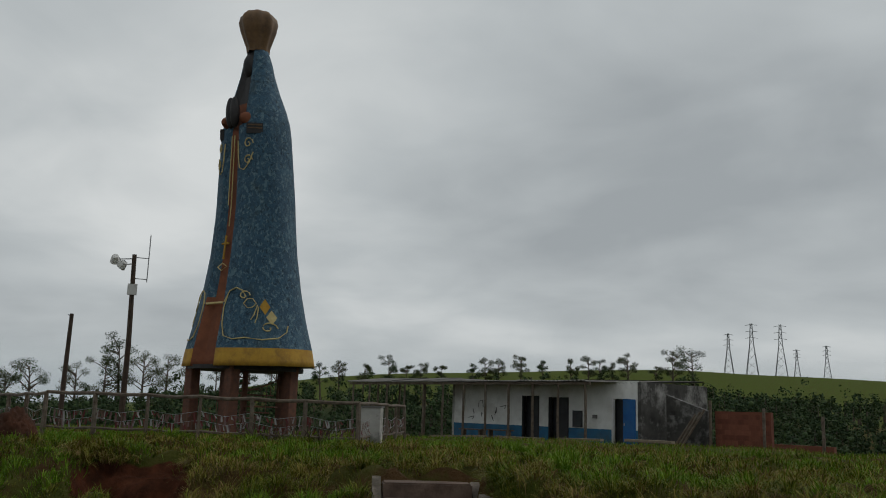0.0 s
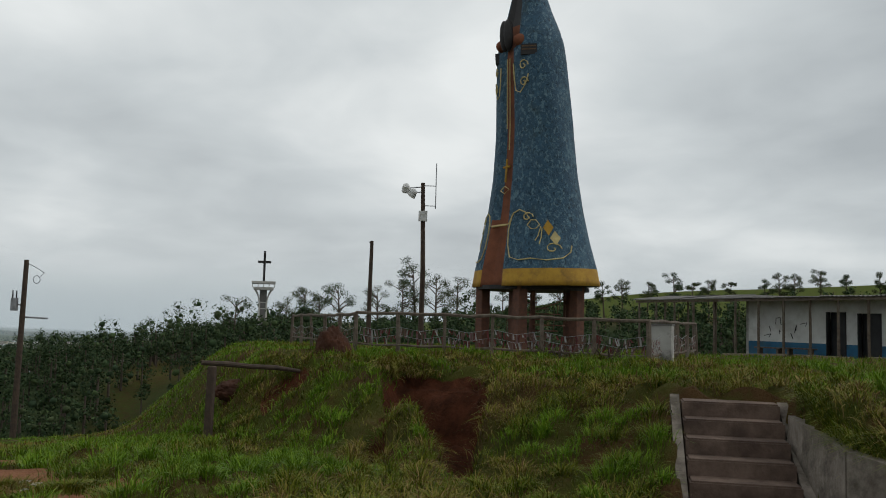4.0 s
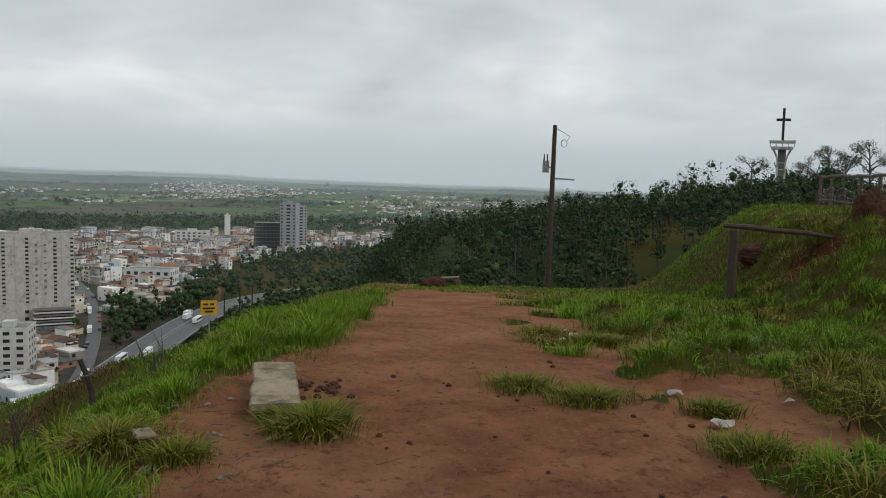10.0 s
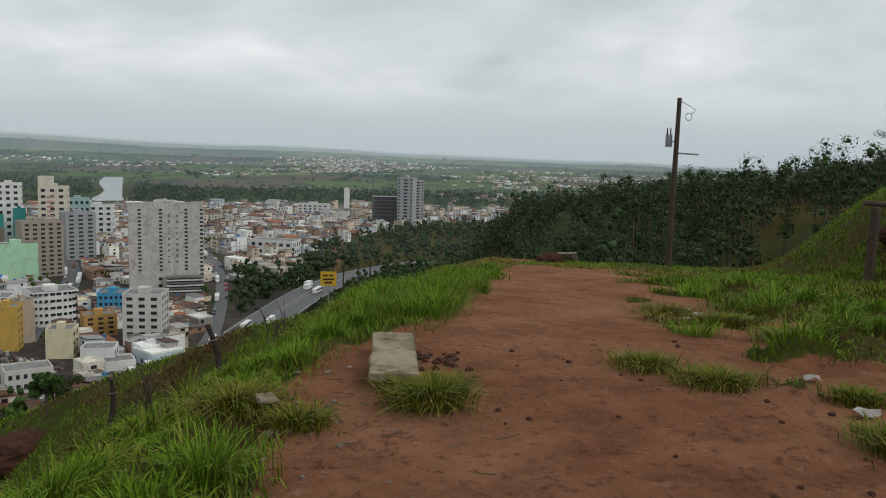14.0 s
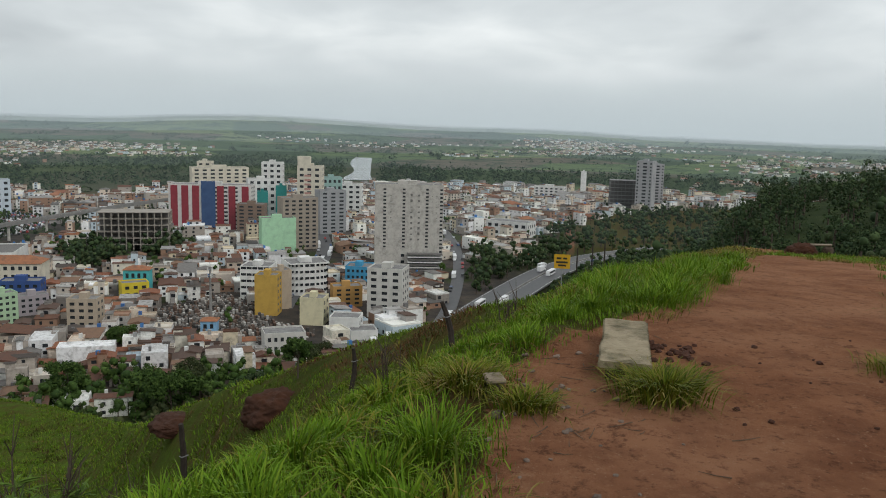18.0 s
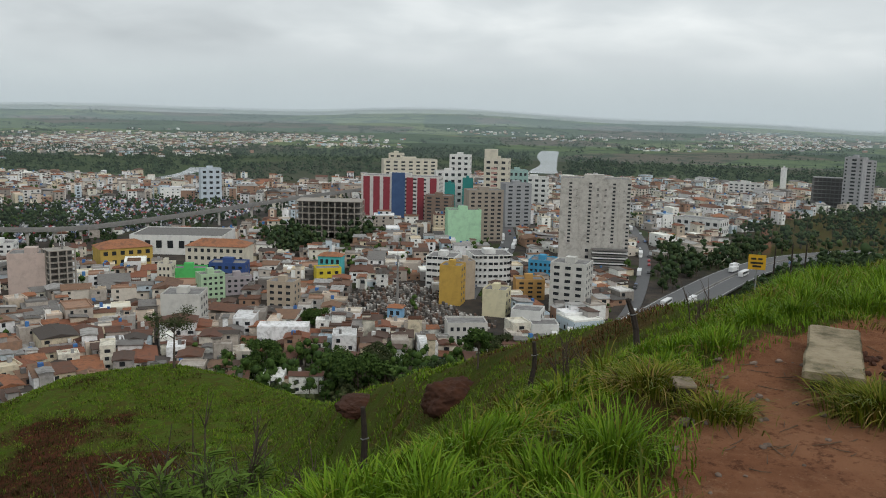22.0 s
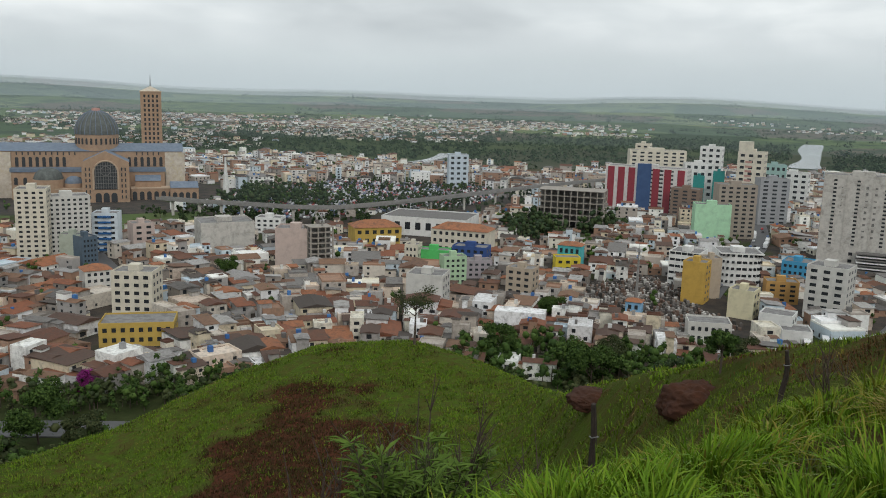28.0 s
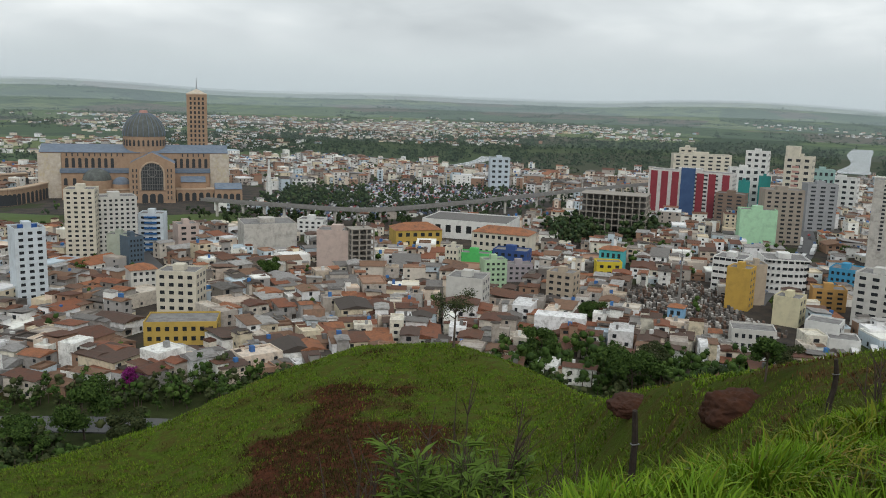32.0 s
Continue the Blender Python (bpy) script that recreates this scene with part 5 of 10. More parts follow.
def clods():
    """Crumbs of red earth and stones on the track."""
    rng = random.Random(8)
    for i in range(76):
        d = rng.uniform(3.2, 7.5)
        y = rng.uniform(0.3, 3.2) + d * 0.09
        if i >= 40:
            # broken earth kicked up beside the slab
            d, y = 6.35 + rng.gauss(0, 0.16), 0.86 + rng.gauss(0, 0.1)
        bm = bmesh.new()
        r = rng.uniform(0.008, 0.024) if i < 40 else rng.uniform(0.01, 0.032)
        bmesh.ops.create_icosphere(bm, subdivisions=2, radius=r)
        for v in bm.verts:
            k = 1 + 0.5 * noise.noise(v.co * (1.6 / r) + Vector((i, 0, 0)))
            v.co = Vector((v.co.x * k * 1.2, v.co.y * k, v.co.z * k * 0.75))
        o = part("earth_clod", bm, M_CLOD)
        o.matrix_basis = Matrix.Translation((-d, y, ground_at(-d, y) + r * 0.3)) @ Matrix.Rotation(rng.uniform(0, 6), 4, "Z")
        tagged(o, "small dark crumb of red earth on the path", "clod", "clods on the path")


M_CLOD = mat("dark_red_clod", (0.075, 0.030, 0.018), (0.040, 0.018, 0.011), 20, 0.95)
clods()


def far_board():
    """A pale board lying across stones at the end of the path."""
    x, y = -30.8, 8.7
    g = ground_at(x, y)
    t = thing("loose_board", (x, y, g), "pale weathered board propped on two stones at the path end", "board", rz=1.25)
    bm = bmesh.new()
    box(bm, -0.45, -0.14, 0.30, 0.45, 0.14, 0.35, Matrix.Rotation(-0.06, 4, "Y"))
    bmesh.ops.bevel(bm, geom=bm.edges[:], offset=0.01, segments=1, affect="EDGES")
    part("plank", bm, M_PALEWOOD, t)
    for k, sx in enumerate((-0.28, 0.3)):
        bm = bmesh.new()
        bmesh.ops.create_icosphere(bm, subdivisions=2, radius=0.2, matrix=Matrix.Translation((sx, 0, 0.13)))
        for v in bm.verts:
            v.co += v.normal * 0.05 * noise.noise(v.co * 6 + Vector((k, 0, 0)))
        part("stone", bm, M_FOOTING, t)


def litter():
    rng = random.Random(5)
    for i, (x, y) in enumerate(((-5.75, 3.55), (-4.75, 3.35), (-5.2, 4.2), (-9.9, 4.25), (-9.6, 4.35), (-10.2, 4.3), (-9.3, 4.15), (-9.8, 4.5), (-10.3, 4.55))):
        bm = bmesh.new()
        w = rng.uniform(0.04, 0.09)
        vs = [bm.verts.new((w * math.cos(a) * rng.uniform(0.6, 1.2), w * math.sin(a) * rng.uniform(0.6, 1.2), 0.01 + rng.uniform(0, 0.04))) for a in np.linspace(0, 5.4, 7)]
        c = bm.verts.new((0, 0, 0.05))
        for a, b in zip(vs, vs[1:] + vs[:1]):
            bm.faces.new((a, b, c))
        bmesh.ops.solidify(bm, geom=bm.faces[:], thickness=0.004)
        o = part("litter_scrap", bm, M_LITTER)
        o.matrix_basis = Matrix.Translation((x, y, ground_at(x, y) + 0.01))
        tagged(o, "crumpled pale scrap of litter lying on the ground", "litter", "litter by the path")


def straws():
    """Dead stalks and pebbles strewn on the trodden earth by the stub and the slab."""
    rng = random.Random(15)
    for i in range(46):
        x, y = rng.gauss(-4.6, 0.5), rng.gauss(0.15, 0.3)
        if i > 30:
            x, y = rng.gauss(-6.4, 0.8), rng.gauss(-0.1, 0.25)
        if path_amount(x, y) < 0.5:
            continue
        bm = bmesh.new()
        a, ln = rng.uniform(0, math.tau), rng.uniform(0.05, 0.2)
        pts = []
        for u in (-0.5, 0.0, 0.5):
            dx, dy = ln * u * math.cos(a) + 0.01 * (u == 0), ln * u * math.sin(a)
            pts.append(Vector((dx, dy, ground_at(x + dx, y + dy) - ground_at(x, y) + 0.006)))
        tube(bm, pts, [0.0035, 0.003, 0.0015], 4)
        o = part("dead_stalk", bm, M_STRAW)
        o.matrix_basis = Matrix.Translation((x, y, ground_at(x, y)))
        tagged(o, "thin dead grass stalk lying on the red earth", "stalk", "dead stalks on the path")
    for i in range(54):
        x, y = -rng.uniform(3.4, 6.2), rng.gauss(0.0, 0.35)
        if path_amount(x, y) < 0.4:
            continue
        bm = bmesh.new()
        r = rng.uniform(0.006, 0.02) if i else 0.04
        bmesh.ops.create_icosphere(bm, subdivisions=2, radius=r)
        for v in bm.verts:
            k = 1 + 0.45 * noise.noise(v.co * (1.3 / r) + Vector((i, 4, 0)))
            v.co = Vector((v.co.x * k * 1.3, v.co.y * k, v.co.z * k * 0.7))
        o = part("pebble", bm, M_PEBBLE)
        o.matrix_basis = Matrix.Translation((x, y, ground_at(x, y) + r * 0.35)) @ Matrix.Rotation(rng.uniform(0, 6), 4, "Z")
        tagged(o, "small grey-brown pebble on the red earth", "pebble", "pebbles on the path")


M_STRAW = mat("dead_straw", (0.16, 0.10, 0.06), (0.08, 0.05, 0.032), 20, 0.9)
M_PEBBLE = mat("dusty_pebble", (0.20, 0.15, 0.12), (0.12, 0.085, 0.066), 30, 0.95, obj_var=0.35)
straws()
M_LITTER = mat("crumpled_plastic", (0.62, 0.60, 0.57), (0.45, 0.42, 0.40), 10, 0.6)
litter()
far_board()

# ---- the town on the plain ----
TONES = {
    "ice": (0.62, 0.68, 0.72), "cream": (0.66, 0.61, 0.50), "bone": (0.60, 0.585, 0.545), "sage": (0.40, 0.44, 0.36), "glass": (0.10, 0.14, 0.18), "pinkish": (0.55, 0.44, 0.39),
    "mustard": (0.52, 0.36, 0.09), "concrete": None, "white": (0.74, 0.735, 0.71), "green": (0.10, 0.50, 0.14), "greenwhite": (0.42, 0.58, 0.38), "navy": (0.045, 0.09, 0.26), "mauve": (0.38, 0.34, 0.36),
    "tan": (0.47, 0.39, 0.30), "turquoise": (0.09, 0.45, 0.48), "yellow": (0.66, 0.52, 0.05), "skyblue": (0.25, 0.46, 0.68), "ochre": (0.55, 0.35, 0.08), "mint": (0.42, 0.68, 0.45), "cerulean": (0.07, 0.32, 0.53),
    "orange": (0.50, 0.29, 0.10), "creamyellow": (0.68, 0.62, 0.42), "redwhite": (0.66, 0.64, 0.61), "brownwhite": (0.23, 0.16, 0.12), "taupe": (0.35, 0.30, 0.25), "grey": (0.33, 0.335, 0.345), "teal": (0.03, 0.26, 0.24),
    "tealwhite": (0.30, 0.45, 0.42), "greytower": (0.38, 0.38, 0.39), "concretedark": (0.24, 0.235, 0.23), "iceblue": (0.55, 0.62, 0.68), "rawconcrete": (0.34, 0.31, 0.27),
}
TONE_MAT = {}
for nm, c in TONES.items():
    TONE_MAT[nm] = M_CONC if c is None else mat("render_" + nm, c, tuple(v * 0.88 for v in c), 0.25, 0.88, 0, stain=tuple(v * 0.45 + 0.02 for v in c), stain_scale=0.18, stain_amt=0.45)
M_TILE = mat("terracotta_tile", (0.36, 0.155, 0.075), (0.26, 0.11, 0.06), 0.8, 0.9, stain=(0.12, 0.075, 0.055), stain_scale=0.25, stain_amt=0.7)
M_FLATROOF = mat("grey_roof_deck", (0.25, 0.245, 0.24), (0.17, 0.165, 0.16), 0.4, 0.92, stain=(0.09, 0.088, 0.085), stain_scale=0.2)
M_CRIMSON = mat("crimson_cladding", (0.28, 0.03, 0.045), (0.22, 0.024, 0.035), 0.3, 0.7)
M_BANNER = mat("deep_blue_banner", (0.025, 0.06, 0.16), (0.05, 0.10, 0.22), 0.12, 0.6)
M_TANK = mat("blue_water_tank", (0.03, 0.10, 0.30), (0.025, 0.08, 0.25), 1, 0.6)
M_ORCHID = mat("pink_panel", (0.46, 0.26, 0.22), (0.40, 0.22, 0.19), 0.5, 0.8)
PANE = {}
TAKEN = []


def pane_mesh(w, h):
    key = (round(w, 1), round(h, 1))
    if key not in PANE:
        bm = bmesh.new()
        box(bm, -key[0] / 2, -0.06, -key[1] / 2, key[0] / 2, 0.02, key[1] / 2)
        me = bpy.data.meshes.new("window")
        bm.to_mesh(me)
        bm.free()
        me.materials.append(M_GLASS)
        PANE[key] = me
    return PANE[key]


def facade(b, x0, x1, y, z0, z1, floors, cols, turn=0.0, fill=0.5):
    """Rows of separate panes on a wall that runs from x0 to x1 at depth y (or, turned, along the flank)."""
    fw, fh = (x1 - x0) / cols, (z1 - z0) / floors
    me = pane_mesh(fw * fill, fh * 0.45)
    for i in range(floors):
        for j in range(cols):
            o = new("window", me)
            o.parent = b
            u = x0 + fw * (j + 0.5)
            o.matrix_basis = Matrix.Translation((u, y, z0 + fh * (i + 0.55))) if not turn else Matrix.Translation((y, u, z0 + fh * (i + 0.55))) @ Matrix.Rotation(turn, 4, "Z")


def block(name, x, y, yaw, w, d, h, floors, cols, tone, label, style):
    rz = math.atan2(y, x) - math.pi / 2 + radians(yaw)
    b = thing(name, (x, y, PLAIN), label, name.replace("_", " ").split()[-1] if name.split("_")[-1] in ("tower", "block", "hotel", "villa", "school") else "building", rz=rz)
    TAKEN.append((x + math.sin(-rz) * 0 + (x / math.hypot(x, y)) * d / 2, y + (y / math.hypot(x, y)) * d / 2, max(w, d) * 0.62 + 4))
    m = TONE_MAT[tone]
    hw = w / 2
    if style == "frame":
        fh = h / floors
        for i in range(floors + 1):
            bm = bmesh.new()
            box(bm, -hw, 0, i * fh - 0.4, hw, d, i * fh)
            part("floor_slab", bm, m, b)
        for j in range(cols + 1):
            for yy in (0.3, d / 2, d - 0.3):
                bm = bmesh.new()
                px = -hw + 0.3 + (w - 0.6) * j / cols
                box(bm, px - 0.35, yy - 0.35, 0, px + 0.35, yy + 0.35, h)
                part("column", bm, m, b)
        bm = bmesh.new()
        box(bm, -hw + 0.8, d * 0.35, 0, hw - 0.8, d - 0.6, h - 0.5)
        part("core", bm, M_CONC_DARK, b)
        return b
    bm = bmesh.new()
    if style == "curved":
        ring = [(-hw, d)] + [(-hw * math.cos(a), 6 - 6 * math.sin(a)) for a in np.linspace(0, math.pi, 13)] + [(hw, d)]
        lo = [bm.verts.new((px, py, 0)) for px, py in ring]
        hi = [bm.verts.new((px, py, h)) for px, py in ring]
        for k in range(len(ring)):
            q = (k + 1) % len(ring)
            bm.faces.new((lo[k], lo[q], hi[q], hi[k]))
        bm.faces.new(hi)
    else:
        box(bm, -hw, 0, -1, hw, d, h)
    part("wall", bm, m, b)
    # parapet, roof deck and a stair head
    if style == "tiled":
        bm = bmesh.new()
        e, rise = 0.6, min(w, d) * 0.2
        vs = [bm.verts.new(p) for p in ((-hw - e, -e, h), (hw + e, -e, h), (hw + e, d + e, h), (-hw - e, d + e, h), (-hw + d * 0.4, d / 2, h + rise), (hw - d * 0.4, d / 2, h + rise))]
        if hw - d * 0.4 < -hw + d * 0.4:
            vs[4].co.x, vs[5].co.x = -0.3, 0.3
        for f in ((0, 1, 5, 4), (2, 3, 4, 5), (1, 2, 5), (3, 0, 4), (3, 2, 1, 0)):
            bm.faces.new([vs[i] for i in f])
        part("roof", bm, M_TILE, b, "hipped terracotta roof")
    else:
        bm = bmesh.new()
        box(bm, -hw + 0.3, 0.3, h, hw - 0.3, d - 0.3, h + 0.05)
        part("roof_deck", bm, M_SHEET if style == "dark_roof" else M_FLATROOF, b)
        for b6 in ((-hw, -0.02, h, hw, 0.28, h + 0.7), (-hw, d - 0.28, h, hw, d, h + 0.7), (-hw, 0.28, h, -hw + 0.28, d - 0.28, h + 0.7), (hw - 0.28, 0.28, h, hw, d - 0.28, h + 0.7)):
            bm = bmesh.new()
            box(bm, *b6)
            part("parapet", bm, m, b)
        if floors > 2:
            bm = bmesh.new()
            box(bm, -w * 0.16, d * 0.3, h + 0.05, w * 0.12, d * 0.65, h + 2.8)
            part("stair_head", bm, m, b)
    if style in ("grid", "tanks", "tiled", "balcony", "turret", "dark_roof", "banner"):
        facade(b, -hw + 0.6, hw - 0.6, -0.0, 0.6, h - 0.4, floors, cols)
    if style in ("grid", "sidegrid", "turret", "banner", "tanks", "blank"):
        n = max(2, int(d / 4.5))
        facade(b, 0.8, d - 0.8, hw, 0.6, h - 0.4, floors, n, math.pi / 2, 0.4)
    if style in ("sidegrid",):
        facade(b, -hw + 0.6, -hw + w * 0.25, -0.0, 0.6, h - 0.4, floors, 1)
    if style in ("bands", "curved"):
        for i in range(floors):
            zz = h * (i + 0.45) / floors
            if style == "bands":
                facade(b, -hw + 0.4, hw - 0.4, 0, zz, zz + h / floors * 0.8, 1, cols, 0, 0.88)
            else:
                for a in np.linspace(0.18, math.pi - 0.18, cols * 2):
                    o = new("window", pane_mesh(w * 0.11, h / floors * 0.4))
                    o.parent = b
                    o.matrix_basis = Matrix.Translation((-hw * math.cos(a), 6 - 6 * math.sin(a) - 0.05, zz + h / floors * 0.35)) @ Matrix.Rotation(-math.atan2(6 * math.cos(a), hw * math.sin(a)) * -1, 4, "Z")
    if style == "stripe":
        facade(b, -w * 0.12, w * 0.18, 0, 0.6, h - 0.4, floors, 1, 0, 0.8)
        facade(b, -hw + 0.4, -hw + w * 0.2, 0, 0.6, h - 0.4, floors, 1, 0, 0.5)
        facade(b, hw - w * 0.2, hw - 0.4, 0, 0.6, h - 0.4, floors, 1, 0, 0.5)
    if style == "balcony":
        for i in range(floors):
            bm = bmesh.new()
            box(bm, -hw * 0.5, -1.1, h * i / floors + 1.2, hw * 0.5, -0.05, h * i / floors + 2.2)
            part("balcony", bm, M_BLUEPAINT, b)
    if style == "tanks":
        for k in (-0.25, 0.2):
            bm = bmesh.new()
            tube(bm, [(w * k, d * 0.25, h + 0.05), (w * k, d * 0.25, h + 1.9)], 1.2, 12)
            part("water_tank", bm, M_TANK, b, "round blue water tank")
    if style == "banner":
        for k in (-0.43, -0.3, -0.17, 0.13, 0.27, 0.43):
            bm = bmesh.new()
            box(bm, w * k - 2.9, -0.5, 0.2, w * k + 2.9, -0.08, h - 0.5)
            part("red_strip", bm, M_CRIMSON, b, "crimson vertical strip")
        bm = bmesh.new()
        box(bm, -w * 0.1, -0.9, 3, w * 0.07, -0.6, h + 3.5)
        part("banner", bm, M_BANNER, b, "tall deep blue banner")
    if style == "turret":
        bm = bmesh.new()
        box(bm, -hw, d * 0.1, h, -hw + w * 0.5, d * 0.6, h + 9)
        part("turret", bm, m, b)
        for i in range(6):
            bm = bmesh.new()
            box(bm, -w * 0.2, -0.12, h * 0.45 + i * 4, w * 0.05, -0.062, h * 0.45 + i * 4 + 1.8)
            part("pink_panel", bm, M_ORCHID, b)
    if style == "hotel":
        # vertical slots of empty window openings, ribs at the roofline, and writing too worn to read
        for cx in (-0.36, -0.08, 0.26, 0.47):
            facade(b, w * cx - 1.0, w * cx + 1.0, 0, h * 0.26 if cx < 0.4 else h * 0.2, h - 1.5, 17, 1, 0, 0.9)
        facade(b, 1.0, d - 1.0, hw, h * 0.2, h - 2, 15, 2, math.pi / 2, 0.4)
        for cx in (-0.09, 0.26):
            facade(b, w * cx - 1.0, w * cx + 1.0, 0, 3.5, 12, 2, 1, 0, 1.1)
        rngh = random.Random(2)
        for cx, n, s in ((0.03, 9, 1.0), (0.14, 9, 1.0), (0.34, 4, 0.6), (-0.27, 5, 0.5), (0.40, 5, 0.5)):
            for i in range(n):
                bm = bmesh.new()
                zz = h - 7 - i * 3.6
                box(bm, w * cx - 0.7 * s, -0.05, zz, w * cx + 0.7 * s, 0.01, zz + (0.45 + 1.3 * rngh.random()) * s)
                part("faded_mark", bm, M_CONC_DARK, b)
        for cx in (-0.5, -0.22, -0.06, 0.1, 0.34):
            bm = bmesh.new()
            box(bm, w * cx, -0.35, h * 0.2, w * cx + 0.7, -0.02, h + 1.2)
            part("rib", bm, M_CONC, b)
        for i in range(7):
            bm = bmesh.new()
            box(bm, -w * 0.02, -7, 1.0 + i * 1.7, hw * 0.98, -0.4, 1.8 + i * 1.7)
            part("car_park_deck", bm, M_WHITE if i % 2 else M_CONC_DARK, b)
    return b


# ---- the great basilica ----
M_STONE = mat("tan_brickwork", (0.40, 0.27, 0.175), (0.33, 0.215, 0.14), 0.35, 0.9, stain=(0.24, 0.17, 0.12), stain_scale=0.09, stain_amt=0.5)
M_STONE_L = mat("light_brick_trim", (0.48, 0.36, 0.26), (0.42, 0.31, 0.22), 0.4, 0.9)
M_LEAD = mat("blue_grey_roofing", (0.16, 0.20, 0.26), (0.115, 0.15, 0.20), 0.3, 0.7, stain=(0.22, 0.25, 0.29), stain_scale=0.12)
M_DOME = mat("weathered_copper_dome", (0.105, 0.115, 0.105), (0.075, 0.08, 0.075), 0.5, 0.7, stain=(0.18, 0.195, 0.18), stain_scale=0.2)
M_MURAL = mat("pale_mosaic_front", (0.60, 0.55, 0.47), (0.42, 0.35, 0.28), 0.28, 0.85, stain=(0.5, 0.42, 0.26), stain_scale=0.2, stain_amt=0.7)


def arch_mesh(w, h, depth=0.5):
    bm = bmesh.new()
    pts = [(-w / 2, 0), (w / 2, 0)] + [(w / 2 * math.cos(a), h - w / 2 + w / 2 * math.sin(a)) for a in np.linspace(0, math.pi, 9)]
    f = [bm.verts.new((px, -depth, pz)) for px, pz in pts]
    g = [bm.verts.new((px, 0.2, pz)) for px, pz in pts]
    bm.faces.new(f[::-1])
    for k in range(len(pts)):
        q = (k + 1) % len(pts)
        bm.faces.new((f[k], f[q], g[q], g[k]))
    bmesh.ops.recalc_face_normals(bm, faces=bm.faces[:])
    me = bpy.data.meshes.new("arch")
    bm.to_mesh(me)
    bm.free()
    # near-black solid on the wall paints the shade of an arched opening
    me.materials.append(M_DARK)
    return me


def dome(parent, name, cx, cy, z, rad, high, m, ribs=0):
    bm = bmesh.new()
    last = None
    for i in range(11):
        a = i / 10 * math.pi / 2
        rr, zz = rad * math.cos(a), z + high * math.sin(a)
        ring = [bm.verts.new((cx + max(rr, 0.4) * (1 + 0.02 * (k % 2)) * math.cos(k * math.tau / 48), cy + max(rr, 0.4) * (1 + 0.02 * (k % 2)) * math.sin(k * math.tau / 48), zz)) for k in range(48)]
        if last:
            for k in range(48):
                bm.faces.new((last[k], last[(k + 1) % 48], ring[(k + 1) % 48], ring[k]))
        last = ring
    bm.faces.new(last)
    return part(name, bm, m, parent)


def gable(bm, x0, x1, y0, y1, z, rise, along_x, eave=1.0):
    if along_x:
        ym = (y0 + y1) / 2
        vs = [bm.verts.new(p) for p in ((x0, y0 - eave, z), (x1, y0 - eave, z), (x1, y1 + eave, z), (x0, y1 + eave, z), (x0, ym, z + rise), (x1, ym, z + rise))]
        fs = ((0, 1, 5, 4), (2, 3, 4, 5), (1, 2, 5), (3, 0, 4), (3, 2, 1, 0))
    else:
        xm = (x0 + x1) / 2
        vs = [bm.verts.new(p) for p in ((x0 - eave, y0, z), (x1 + eave, y0, z), (x1 + eave, y1, z), (x0 - eave, y1, z), (xm, y0, z + rise), (xm, y1, z + rise))]
        fs = ((0, 1, 4), (2, 3, 5), (1, 2, 5, 4), (3, 0, 4, 5), (3, 2, 1, 0))
    for f in fs:
        bm.faces.new([vs[i] for i in f])


